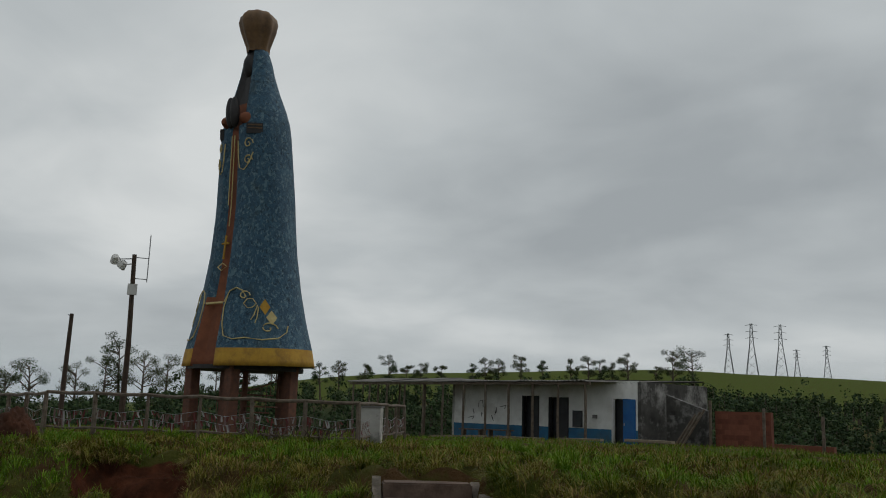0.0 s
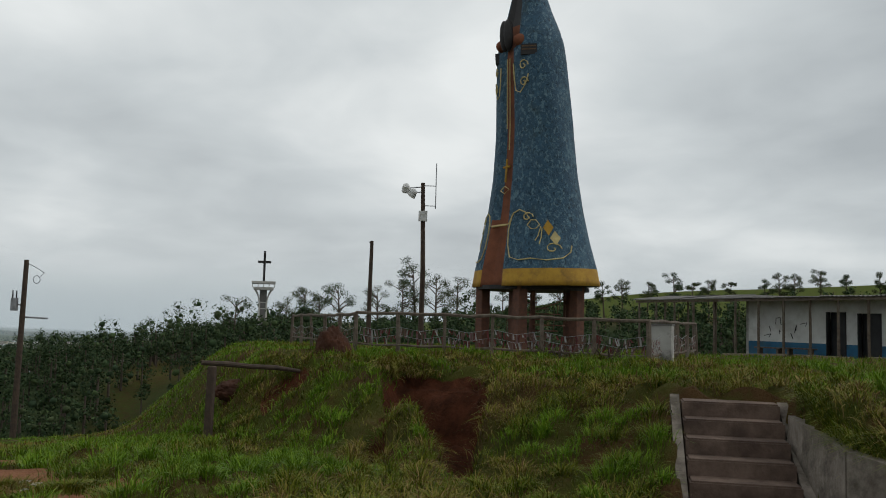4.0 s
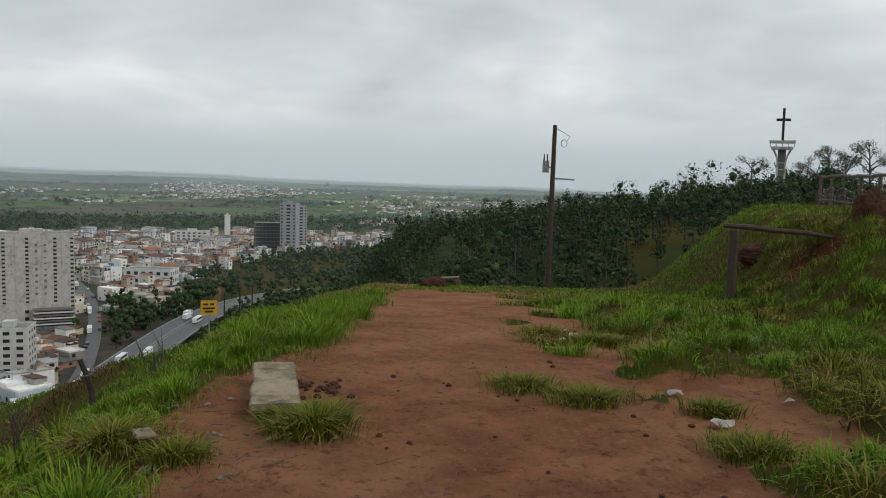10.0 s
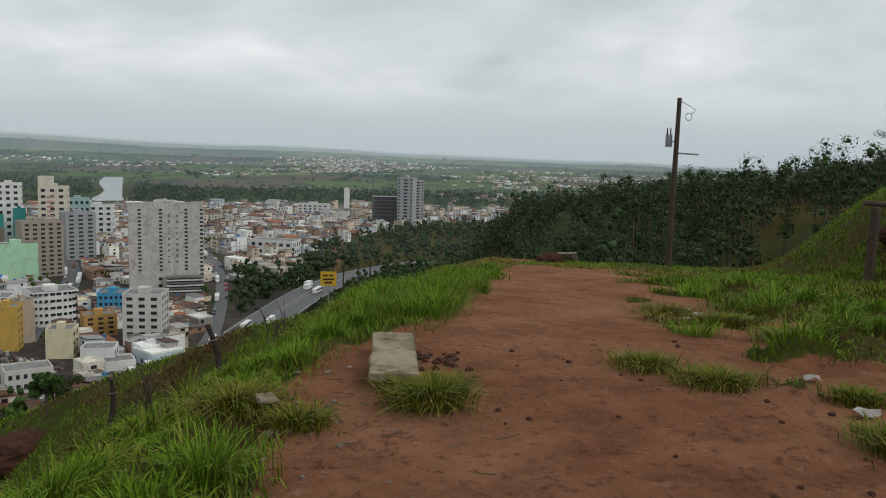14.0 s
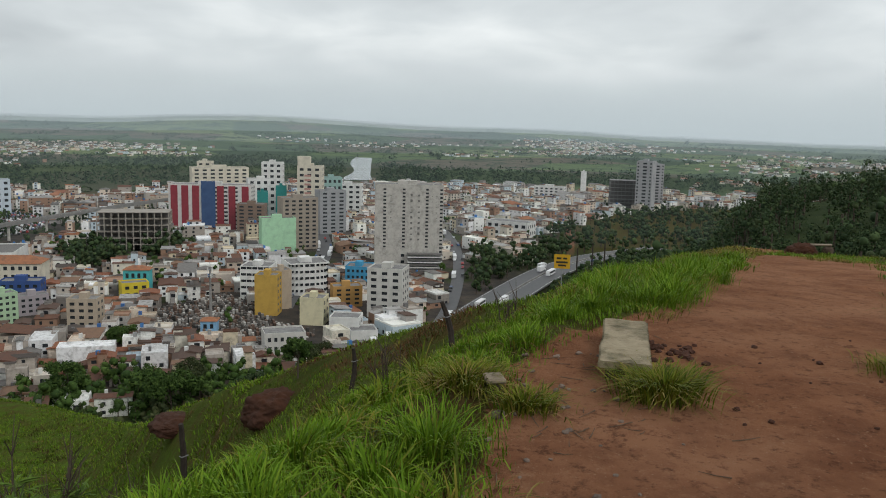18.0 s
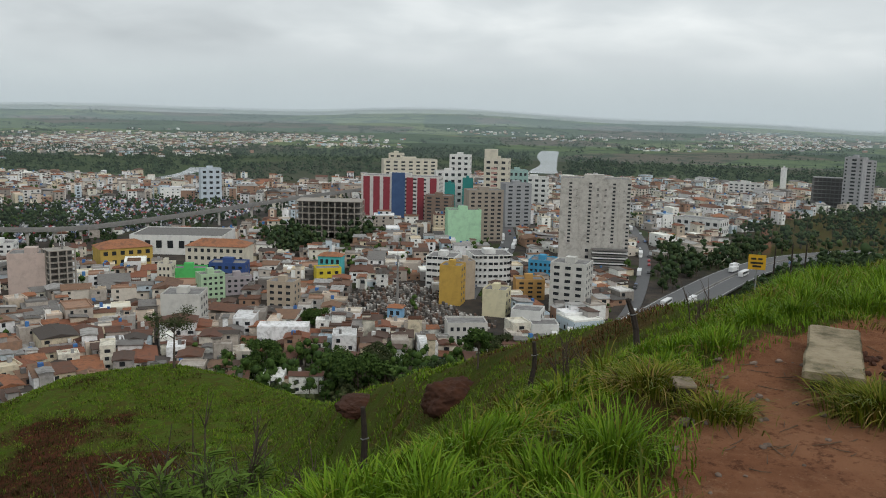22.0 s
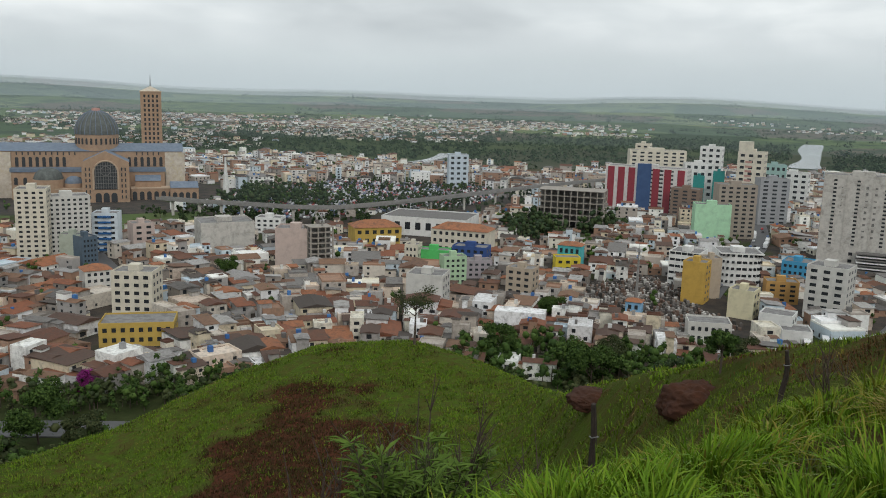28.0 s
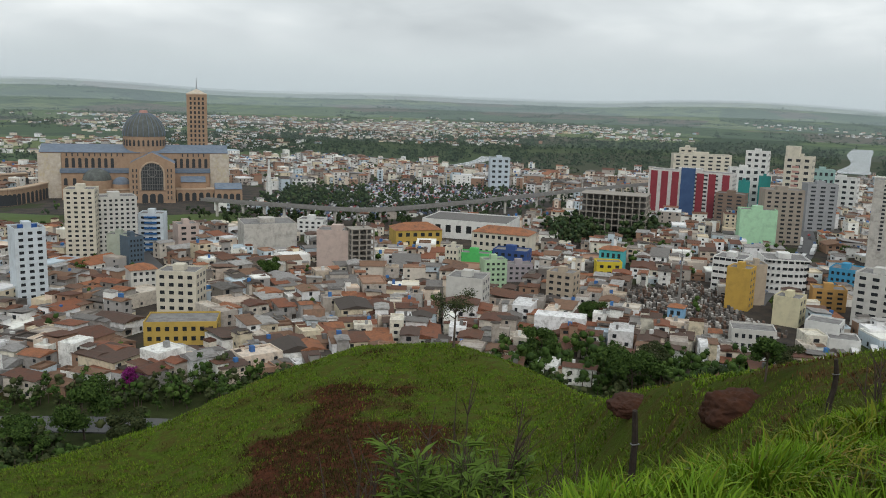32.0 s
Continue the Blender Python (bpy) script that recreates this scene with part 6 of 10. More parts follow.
def basilica():
    x, y = -414.5, -644.0
    rz = math.atan2(y, x) - math.pi / 2 + radians(-2)
    b = thing("basilica", (x, y, PLAIN), "vast tan brick basilica with grey dome, arched transept and bell tower", "church", rz=rz)
    b.scale = (0.87, 0.87, 0.87)
    TAKEN.append((x * 1.08, y * 1.08, 115))

    def solid(name, b6, m, label=""):
        bm = bmesh.new()
        box(bm, *b6)
        return part(name, bm, m, b, label)

    def roof(name, *a):
        bm = bmesh.new()
        gable(bm, *a)
        return part(name, bm, M_LEAD, b, "blue-grey roof")

    # the four arms and the crossing
    left, right, cx, cy = -105, 72, -9, 66
    solid("nave_wall", (left, cy - 20, 0, right, cy + 20, 45), M_STONE)
    roof("nave_roof", left - 1, right + 1, cy - 20, cy + 20, 45, 7, True)
    solid("aisle_wall", (left + 20, cy - 34, 0, right - 18, cy - 20.2, 26), M_STONE)
    solid("aisle_roof", (left + 19, cy - 35, 26, right - 17, cy - 20.2, 29.5), M_LEAD)
    solid("end_front", (left - 2, cy - 23, 0, left + 19, cy - 20.1, 44), M_MURAL, "pale mosaic end front")
    solid("end_front", (right - 17, cy - 23, 0, right + 2, cy - 20.1, 44), M_MURAL, "pale mosaic end front")
    solid("back_arm", (cx - 20, cy + 20, 0, cx + 20, cy + 80, 44), M_STONE)
    roof("back_roof", cx - 20, cx + 20, cy + 20, cy + 82, 44, 7, False)
    solid("front_arm", (-20, 4, 0, 20, cy - 20, 37), M_STONE)
    roof("front_roof", -20, 20, 3, cy - 5, 37, 10, False)
    # front gable with its giant arched window
    bm = bmesh.new()
    vs = [bm.verts.new(p) for p in ((-21, 0, 0), (21, 0, 0), (21, 0, 38), (0, 0, 48.5), (-21, 0, 38), (-21, 4, 0), (21, 4, 0), (21, 4, 38), (0, 4, 48.5), (-21, 4, 38))]
    for f in ((4, 3, 2, 1, 0), (5, 6, 7, 8, 9), (0, 1, 6, 5), (1, 2, 7, 6), (2, 3, 8, 7), (3, 4, 9, 8), (4, 0, 5, 9)):
        bm.faces.new([vs[i] for i in f])
    bmesh.ops.recalc_face_normals(bm, faces=bm.faces[:])
    front = part("front_gable", bm, M_STONE, b)
    win = new("great_window", arch_mesh(21, 27))
    win.parent, win.location = front, (0, -0.1, 12.5)
    bm = bmesh.new()
    pts = [Vector((10.9 * math.cos(a), -0.6, 28.5 + 10.9 * math.sin(a))) for a in np.linspace(0, math.pi, 17)]
    tube(bm, [Vector((10.9, -0.6, 12.5))] + pts + [Vector((-10.9, -0.6, 12.5))], 0.9, 6)
    part("arch_moulding", bm, M_STONE_L, front)
    for k in range(-4, 5):
        bm = bmesh.new()
        box(bm, k * 2.2 - 0.22, -0.85, 12.5, k * 2.2 + 0.22, -0.62, 12.5 + 16 + math.sqrt(max(0, 110 - (k * 2.2) ** 2)))
        part("mullion", bm, M_CONC_DARK, front)
    for k in range(7):
        bm = bmesh.new()
        wd = 10.3 if k < 5 else math.sqrt(max(1, 110 - (12.5 + k * 3.4 + 2 - 28.5) ** 2))
        box(bm, -wd, -0.85, 14.5 + k * 3.4, wd, -0.62, 14.9 + k * 3.4)
        part("transom", bm, M_CONC_DARK, front)
    bm = bmesh.new()
    tube(bm, [(4.2 * math.cos(a), -0.95, 30 + 4.2 * math.sin(a)) for a in np.linspace(0, math.tau, 25)], 0.4, 5)
    part("rose_ring", bm, M_CONC_DARK, front)
    door = arch_mesh(5.4, 9)
    for k in (-7, 0, 7):
        o = new("portal", door)
        o.parent, o.location = front, (k, -0.1, 0.2)
    slit = arch_mesh(1.1, 3.2)
    for sx in (-17.5, -14.2, 14.2, 17.5):
        for k in range(6):
            o = new("slit_window", slit)
            o.parent, o.location = front, (sx, -0.05, 3.5 + k * 5.3)
    # nave windows
    tall = arch_mesh(3.0, 9.5)
    for k in range(24):
        px = left + 24 + k * 6.0
        if px > right - 20 or abs(px - cx) < 26:
            continue
        o = new("nave_window", tall)
        o.parent, o.location = b, (px, cy - 20.05, 30)
    for k in range(26):
        px = left + 24 + k * 5.2
        if px > right - 20 or abs(px) < 24:
            continue
        o = new("clerestory_panel", slit)
        o.parent, o.location = b, (px, cy - 20.05, 41.2)
    for k in range(18):
        px = left + 24 + k * 8
        if px > right - 20 or abs(px) < 24:
            continue
        o = new("aisle_window", arch_mesh(3.2, 7) if k == 0 else bpy.data.objects["aisle_window"].data) if "aisle_window" in bpy.data.objects else new("aisle_window", arch_mesh(3.2, 7))
        o.parent, o.location = b, (px, cy - 34.05, 14)
    # arcaded gallery along the front
    for x0, x1 in ((-76, -22), (22, 62)):
        solid("gallery_wall", (x0, 14, 0, x1, 30, 11), M_STONE)
        solid("gallery_roof", (x0 - 0.5, 13.5, 11, x1 + 0.5, 31, 11.8), M_STONE_L)
        nn = int((x1 - x0) / 6)
        arc = arch_mesh(4.2, 8.2)
        for k in range(nn):
            o = new("gallery_arch", arc)
            o.parent, o.location = b, (x0 + (k + 0.5) * (x1 - x0) / nn, 13.95, 0.3)
    # side chapels with small domes
    for px, rad in ((-52, 13), (-30, 8)):
        bm = bmesh.new()
        bmesh.ops.create_cone(bm, cap_ends=True, segments=32, radius1=rad * 1.08, radius2=rad * 1.08, depth=20 if rad > 10 else 16, matrix=Matrix.Translation((px, 26, 10 if rad > 10 else 8)))
        part("chapel", bm, M_STONE, b)
        dome(b, "chapel_dome", px, 26, 20 if rad > 10 else 16, rad, rad * 0.85, M_DOME if rad > 10 else M_LEAD)
    solid("chapel", (26, 22, 0, 50, 40, 18), M_STONE)
    roof("chapel_roof", 26, 50, 22, 40, 18, 5, True)
    # annex with a hipped roof
    solid("annex", (58, -6, 0, 84, 18, 14), M_STONE)
    roof("annex_roof", 58, 84, -6, 18, 14, 5, True)
    for k in range(4):
        o = new("annex_arch", bpy.data.objects["gallery_arch"].data)
        o.parent, o.location = b, (62 + k * 6, -6.05, 1.5)
    # drum, dome and lantern
    bm = bmesh.new()
    bmesh.ops.create_cone(bm, cap_ends=True, segments=48, radius1=20.5, radius2=20.5, depth=32, matrix=Matrix.Translation((cx, cy, 45)))
    drum = part("drum", bm, M_STONE, b)
    for k in range(28):
        a = k * math.tau / 28
        o = new("drum_window", bpy.data.objects["slit_window"].data)
        o.parent = drum
        o.matrix_basis = Matrix.Translation((cx + 20.4 * math.sin(a), cy - 20.4 * math.cos(a), 51.5)) @ Matrix.Rotation(a, 4, "Z") @ Matrix.Diagonal((1.7, 1, 1.9, 1))
    dome(b, "main_dome", cx, cy, 61, 20.8, 23.5, M_DOME)
    for k in range(24):
        a = k * math.tau / 24
        bm = bmesh.new()
        tube(bm, [(cx + 21.0 * math.cos(t) * math.cos(a), cy + 21.0 * math.cos(t) * math.sin(a), 61 + 23.7 * math.sin(t)) for t in np.linspace(0, 1.35, 8)], 0.35, 4)
        part("dome_rib", bm, M_LEAD, b)
    bm = bmesh.new()
    bmesh.ops.create_cone(bm, cap_ends=True, segments=16, radius1=4.6, radius2=3.6, depth=3.5, matrix=Matrix.Translation((cx, cy, 85)))
    part("lantern", bm, M_ORCHID, b)
    # bell tower
    tx, ty = 44, 112
    solid("bell_tower", (tx - 10.5, ty - 10.5, 0, tx + 10.5, ty + 10.5, 103), M_STONE)
    tw = bpy.data.objects["bell_tower"]
    small = pane_mesh(1.9, 3.0)
    for i in range(11):
        for j in range(4):
            if 3 < i < 9 and j in (0,):
                pass
            o = new("belfry_opening", small)
            o.parent, o.location = tw, (tx - 6.3 + j * 4.2, ty - 10.5, 50 + i * 4.9)
    bm = bmesh.new()
    box(bm, tx - 11, ty - 11, 103, tx + 11, ty + 11, 104.2)
    part("cornice", bm, M_STONE_L, tw)
    bm = bmesh.new()
    bmesh.ops.create_cone(bm, cap_ends=True, segments=4, radius1=15, radius2=0.6, depth=5, matrix=Matrix.Translation((tx, ty, 106.7)) @ Matrix.Rotation(math.pi / 4, 4, "Z"))
    part("tower_roof", bm, M_MURAL, tw)
    bm = bmesh.new()
    tube(bm, [(tx, ty, 108), (tx, ty, 121)], [0.7, 0.25], 6)
    part("spire", bm, M_METAL, tw)


basilica()


def monument():
    x, y = -500, -597
    o = thing("obelisk", (x, y, PLAIN), "slender white tapering monument on the basilica square", "monument")
    TAKEN.append((x, y, 14))
    bm = bmesh.new()
    bmesh.ops.create_cone(bm, cap_ends=True, segments=6, radius1=3.6, radius2=0.5, depth=36, matrix=Matrix.Translation((0, 0, 18)))
    part("shaft", bm, M_WHITE, o)
    bm = bmesh.new()
    bmesh.ops.create_cone(bm, cap_ends=True, segments=16, radius1=6.5, radius2=6, depth=1.6, matrix=Matrix.Translation((0, 0, 0.8)))
    part("base", bm, M_CONC, o)


monument()


# ---- raised walkway on piers, sweeping from the square to the town ----
WALK = [Vector(p) for p in ((-404, -560, 0), (-416, -520, 0), (-430, -490, 0), (-446, -452, 0), (-472, -431, 0), (-530, -420, 0), (-610, -412, 0), (-700, -406, 0), (-790, -395, 0), (-870, -380, 0))]


def catmull(pts, n):
    out = []
    for i in range(len(pts) - 1):
        p0, p1, p2, p3 = pts[max(i - 1, 0)], pts[i], pts[i + 1], pts[min(i + 2, len(pts) - 1)]
        for k in range(n):
            t = k / n
            out.append(0.5 * ((2 * p1) + (p2 - p0) * t + (2 * p0 - 5 * p1 + 4 * p2 - p3) * t * t + (3 * p1 - p0 - 3 * p2 + p3) * t ** 3))
    out.append(pts[-1])
    return out


def ribbon(bm, pts, half, z0, z1):
    rows = []
    for i, p in enumerate(pts):
        d = (pts[min(i + 1, len(pts) - 1)] - pts[max(i - 1, 0)]).to_2d().normalized()
        nrm = Vector((-d.y, d.x, 0)) * half
        rows.append([bm.verts.new((q.x, q.y, p.z + zz)) for q, zz in ((p - nrm, z0), (p + nrm, z0), (p + nrm, z1), (p - nrm, z1))])
    for a, b in zip(rows, rows[1:]):
        for k in range(4):
            bm.faces.new((a[k], a[(k + 1) % 4], b[(k + 1) % 4], b[k]))
    bm.faces.new(rows[0][::-1])
    bm.faces.new(rows[-1])
    bmesh.ops.recalc_face_normals(bm, faces=bm.faces[:])


M_DECK = mat("grey_deck_concrete", (0.27, 0.262, 0.25), (0.20, 0.195, 0.185), 0.4, 0.9, stain=(0.17, 0.165, 0.155), stain_scale=0.15, stain_amt=0.6)


def viaduct():
    line = catmull(WALK, 8)
    v = thing("raised_walkway", (0, 0, PLAIN), "long curving concrete walkway raised on slender piers", "bridge")
    deck_z = 11.5
    bm = bmesh.new()
    ribbon(bm, line, 3.0, deck_z, deck_z + 1.2)
    part("deck", bm, M_DECK, v)
    for s in (-1, 1):
        bm = bmesh.new()
        off = []
        for i, p in enumerate(line):
            d = (line[min(i + 1, len(line) - 1)] - line[max(i - 1, 0)]).to_2d().normalized()
            off.append(p + Vector((-d.y, d.x, 0)) * 3.1 * s)
        ribbon(bm, off, 0.12, deck_z + 1.302, deck_z + 2.4)
        part("railing", bm, M_DECK, v)
    for i in range(3, len(line) - 1, 4):
        p = line[i]
        bm = bmesh.new()
        tube(bm, [(p.x, p.y, -1), (p.x, p.y, deck_z - 1.5), (p.x, p.y, deck_z + 0.01)], [1.1, 1.1, 2.4], 10)
        part("pier", bm, M_CONC, v)
    for p in line:
        TAKEN.append((p.x, p.y, 24))


viaduct()


# ---- streets, highway, water ----
M_ASPHALT = mat("asphalt", (0.10, 0.10, 0.102), (0.075, 0.075, 0.078), 0.5, 0.6, stain=(0.10, 0.10, 0.10), stain_scale=0.08)
M_LINE = mat("road_paint", (0.62, 0.62, 0.60), None, 1, 0.8)
M_WATER = mat("pale_river_water", (0.20, 0.205, 0.19), (0.16, 0.165, 0.155), 0.02, 0.2, spec=0.6)


def road(pts, half, label, z=0.25, lift=0.0, lines=False):
    line = catmull([Vector((*p, 0)) if len(p) == 2 else Vector(p) for p in pts], 8)
    for p in line:
        p.z = p.z + PLAIN
        TAKEN.append((p.x, p.y, half + 3))
    bm = bmesh.new()
    ribbon(bm, line, half, -0.6, z)
    r = tagged(part("road", bm, M_ASPHALT), label, "road", kind="structure")
    if lines:
        for o in (-half + 0.8, -0.9, 0.9, half - 0.8):
            off = []
            for i, p in enumerate(line):
                d = (line[min(i + 1, len(line) - 1)] - line[max(i - 1, 0)]).to_2d().normalized()
                off.append(p + Vector((-d.y, d.x, 0)) * o)
            bm = bmesh.new()
            ribbon(bm, off, 0.11, z + 0.004, z + 0.02)
            part("lane_line", bm, M_LINE, r)
        bm = bmesh.new()
        ribbon(bm, line, 0.3, z + 0.004, z + 0.9)
        part("median_barrier", bm, M_DECK, r)
    return line


highway = road([(-300, -74, 3), (-350, -60, 3), (-412, -42, 3), (-462, -31, 3), (-528, -15, 3), (-580, 2, 3), (-640, 30, 2), (-700, 80, 1)], 12.5, "dual carriageway curving round the foot of the hill", lines=True)
side_street = road([(-360, -60, 3), (-425, -56, 1), (-545, -64, 0), (-660, -80, 0), (-754, -101, 0), (-860, -130, 0)], 3.8, "side street running beside the concrete tower")
avenue = road([(-425, -142, 0), (-470, -150, 0), (-522, -156, 0), (-616, -172, 0), (-720, -205, 0)], 6, "busy shopping street between tall blocks")
road([(-40, -330, 0.1), (-85, -275, 0.1), (-122, -235, 0.1), (-160, -190, 0.1), (-200, -165, 0.1)], 6, "street along the foot of the hill")
road([(-200, -300, 0), (-250, -380, 0), (-290, -470, 0), (-330, -560, 0)], 5, "town street leading towards the basilica")


def river(pts, half, label):
    line = catmull([Vector((*p, PLAIN)) for p in pts], 10)
    bm = bmesh.new()
    rows = []
    for i, p in enumerate(line):
        d = (line[min(i + 1, len(line) - 1)] - line[max(i - 1, 0)]).to_2d().normalized()
        nrm = Vector((-d.y, d.x, 0)) * (half * (1 + 0.2 * math.sin(i * 0.23)))
        rows.append((bm.verts.new(p - nrm + Vector((0, 0, 0.5))), bm.verts.new(p + nrm + Vector((0, 0, 0.5)))))
    for a, b in zip(rows, rows[1:]):
        bm.faces.new((a[0], a[1], b[1], b[0]))
    bmesh.ops.recalc_face_normals(bm, faces=bm.faces[:])
    tagged(part("water", bm, M_WATER), label, "river", kind="structure")
    for p in line:
        TAKEN.append((p.x, p.y, half + 12))


river([(-2060, -480), (-1800, -425), (-1560, -365), (-1400, -335), (-1330, -318)], 19, "pale bend of a river between trees")
river([(-1120, -805), (-1076, -779), (-1009, -751), (-950, -731), (-905, -715)], 12, "narrow pale river reach behind the town")


def free(x, y, pad):
    for tx, ty, tr in TAKEN:
        if (x - tx) ** 2 + (y - ty) ** 2 < (tr + pad) ** 2:
            return False
    return True


# ---- lawns before the basilica ----
M_LAWN = mat("mown_lawn", (0.075, 0.115, 0.03), (0.055, 0.088, 0.024), 0.15, 0.95, stain=(0.10, 0.11, 0.045), stain_scale=0.03)
for cs in (((-380, -578), (-437, -550), (-389, -486), (-334, -505)), ((-285, -680), (-322, -623), (-287, -556), (-256, -613))):
    bm = bmesh.new()
    low = [bm.verts.new((x, y, PLAIN - 0.5)) for x, y in cs]
    top = [bm.verts.new((x, y, PLAIN + 0.3)) for x, y in cs]
    bm.faces.new(top)
    for k in range(4):
        bm.faces.new((low[k], low[(k + 1) % 4], top[(k + 1) % 4], top[k]))
    bmesh.ops.recalc_face_normals(bm, faces=bm.faces[:])
    tagged(part("lawn", bm, M_LAWN), "mown green lawn below the basilica square", "lawn", kind="structure")
    mx, my = sum(c[0] for c in cs) / 4, sum(c[1] for c in cs) / 4
    TAKEN.append((mx, my, 30))

# ---- landmark buildings ----
block("apartment_tower", -180.0, -374.2, 12, 12.7, 14, 35.1, 12, 3, 'ice', "slim pale blue-white apartment tower with water tanks on top", "tanks")
block("apartment_tower", -244.9, -451.3, -10, 15.9, 16, 40.5, 15, 4, 'cream', "tall cream-white apartment tower with stepped flank", "grid")
block("apartment_tower", -267.8, -452.6, 8, 22.5, 16, 34.6, 13, 7, 'bone', "broad cream apartment block with rows of small windows", "grid")
block("office_block", -254.0, -429.9, -18, 11.6, 10, 17.2, 5, 2, 'sage', "grey-green office block with a blank wall", "blank")
block("office_block", -258.0, -417.9, 25, 8.6, 12, 17.0, 6, 4, 'glass', "narrow block clad in dark blue glass", "grid")
block("apartment_block", -290.1, -453.8, -12, 14.4, 13, 22.7, 7, 3, 'ice', "white and blue apartment block with balconies", "balcony")
block("apartment_block", -313.8, -450.1, 15, 12.8, 13, 14.7, 4, 2, 'pinkish', "dusty pink four-storey apartment block", "grid")
block("apartment_block", -217.4, -321.9, -20, 17.7, 14, 18.4, 5, 4, 'cream', "cream four-storey block with strip windows", "grid")
block("townhouse", -224.5, -357.7, 12, 12.1, 12, 13.2, 4, 4, 'bone', "white three-storey townhouse with a tiled roof", "tiled")
block("warehouse", -190.8, -280.4, -8, 27.4, 16, 8.7, 2, 8, 'mustard', "long ochre-yellow warehouse with flat roof", "grid")
block("warehouse", -336.0, -399.8, 10, 31.4, 26, 18.4, 3, 3, 'concrete', "large bare concrete warehouse", "blank")
block("apartment_block", -403.4, -439.0, -14, 17.8, 14, 10.1, 3, 4, 'white', "plain white three-storey apartment block", "grid")
block("warehouse", -334.1, -342.5, -10, 21.6, 16, 21.6, 5, 2, 'pinkish', "large blank dusty-pink block", "blank")
block("unfinished_tower", -340.7, -328.0, 18, 13.1, 12, 23.9, 8, 3, 'rawconcrete', "narrow unfinished concrete tower", "frame")
block("school", -432.8, -301.3, -18, 36.1, 18, 14.7, 3, 9, 'cream', "long cream school building with terracotta roof", "tiled")
block("townhouse", -419.7, -354.7, 14, 30.6, 20, 11.7, 2, 6, 'mustard', "yellow house under broad terracotta roofs", "tiled")
block("apartment_block", -367.0, -286.8, -15, 7.4, 10, 15.6, 4, 3, 'cream', "narrow cream apartment block with small windows", "grid")
block("apartment_block", -378.2, -280.2, -10, 17.4, 10, 11.9, 4, 2, 'green', "apartment block with a bright green blank wall", "blank")
block("apartment_block", -359.8, -251.9, 18, 12.2, 9, 14.7, 5, 4, 'greenwhite', "white and green striped apartment block", "grid")
block("apartment_block", -400.6, -271.6, -15, 19.8, 12, 11.9, 3, 5, 'navy', "navy blue commercial block with white roof", "grid")
block("apartment_block", -382.8, -252.2, 12, 13.9, 9, 9.2, 3, 4, 'mauve', "greyish mauve apartment block with balconies", "grid")
block("apartment_block", -311.0, -235.0, -14, 17.2, 16, 15.3, 4, 2, 'bone', "big blank off-white apartment block", "blank")
block("supermarket", -469.0, -356.6, -16, 60.4, 40, 12.1, 1, 8, 'white', "long white supermarket with a dark roof", "dark_roof")
block("apartment_block", -362.2, -215.4, -20, 13.5, 11, 13.5, 4, 3, 'tan', "tan and white apartment block", "grid")
block("townhouse", -443.8, -230.9, -12, 13.7, 10, 12.7, 2, 4, 'turquoise', "turquoise terrace house with tiled roof", "tiled")
block("townhouse", -429.3, -223.7, 10, 14.1, 10, 8.2, 2, 3, 'yellow', "bright yellow two-storey town house", "grid")
block("chapel_store", -368.8, -157.5, -10, 7.1, 7, 5.4, 1, 2, 'skyblue', "little sky-blue house beside the cemetery", "tiled")
block("commercial_block", -443.1, -162.4, -14, 16.2, 18, 17.6, 5, 5, 'white', "white commercial block with horizontal window bands", "bands")
block("commercial_block", -460.1, -136.9, 14, 22.5, 22, 17.8, 5, 6, 'white', "white curved-front commercial block with window bands", "curved")
block("apartment_block", -407.5, -143.9, -14, 11.1, 11, 20.0, 6, 2, 'ochre', "narrow ochre apartment block with blank wall", "blank")
block("apartment_block", -424.2, -140.0, 18, 8.2, 10, 19.9, 6, 2, 'tan', "narrow beige apartment block with blank walls", "blank")
block("apartment_block", -601.9, -202.1, 10, 24.7, 14, 24.7, 5, 2, 'mint', "tall block with a pale mint-green blank wall", "blank")
block("hotel", -490.1, -117.0, -10, 14.7, 16, 11.8, 3, 5, 'cerulean', "cerulean blue painted hotel block", "grid")
block("apartment_block", -437.6, -109.5, 10, 15.4, 11, 10.4, 4, 3, 'orange', "orange and green apartment block", "grid")
block("apartment_block", -417.6, -85.9, -14, 17.9, 16, 24.3, 7, 3, 'bone', "grey-white block with three columns of small windows", "grid")
block("townhouse", -372.5, -95.0, -10, 13.5, 12, 9.2, 2, 2, 'white', "plain white flat-roofed house", "blank")
block("townhouse", -365.7, -83.9, 10, 12.0, 12, 5.4, 1, 2, 'white', "low white flat-roofed shed", "blank")
block("townhouse", -393.4, -116.3, -14, 11.4, 12, 12.8, 3, 2, 'creamyellow', "cream-yellow house with blank gable", "blank")
block("townhouse", -341.5, -112.1, 8, 17.1, 12, 8.7, 2, 6, 'bone', "grey terrace house with brick roof and dark openings", "grid")
block("apartment_tower", -699.7, -295.6, -14, 69.6, 18, 38.8, 11, 8, 'redwhite', "red and white striped apartment tower with a tall blue banner", "banner")
block("apartment_tower", -796.7, -325.1, 10, 53.7, 16, 47.1, 13, 7, 'cream', "tall cream apartment tower with many windows", "grid")
block("apartment_tower", -809.2, -347.1, -10, 13.9, 14, 51.7, 14, 2, 'cream', "slender cream apartment tower top", "grid")
block("apartment_tower", -690.1, -256.3, -12, 23.1, 14, 24.5, 8, 3, 'brownwhite', "brown block with a white window column", "grid")
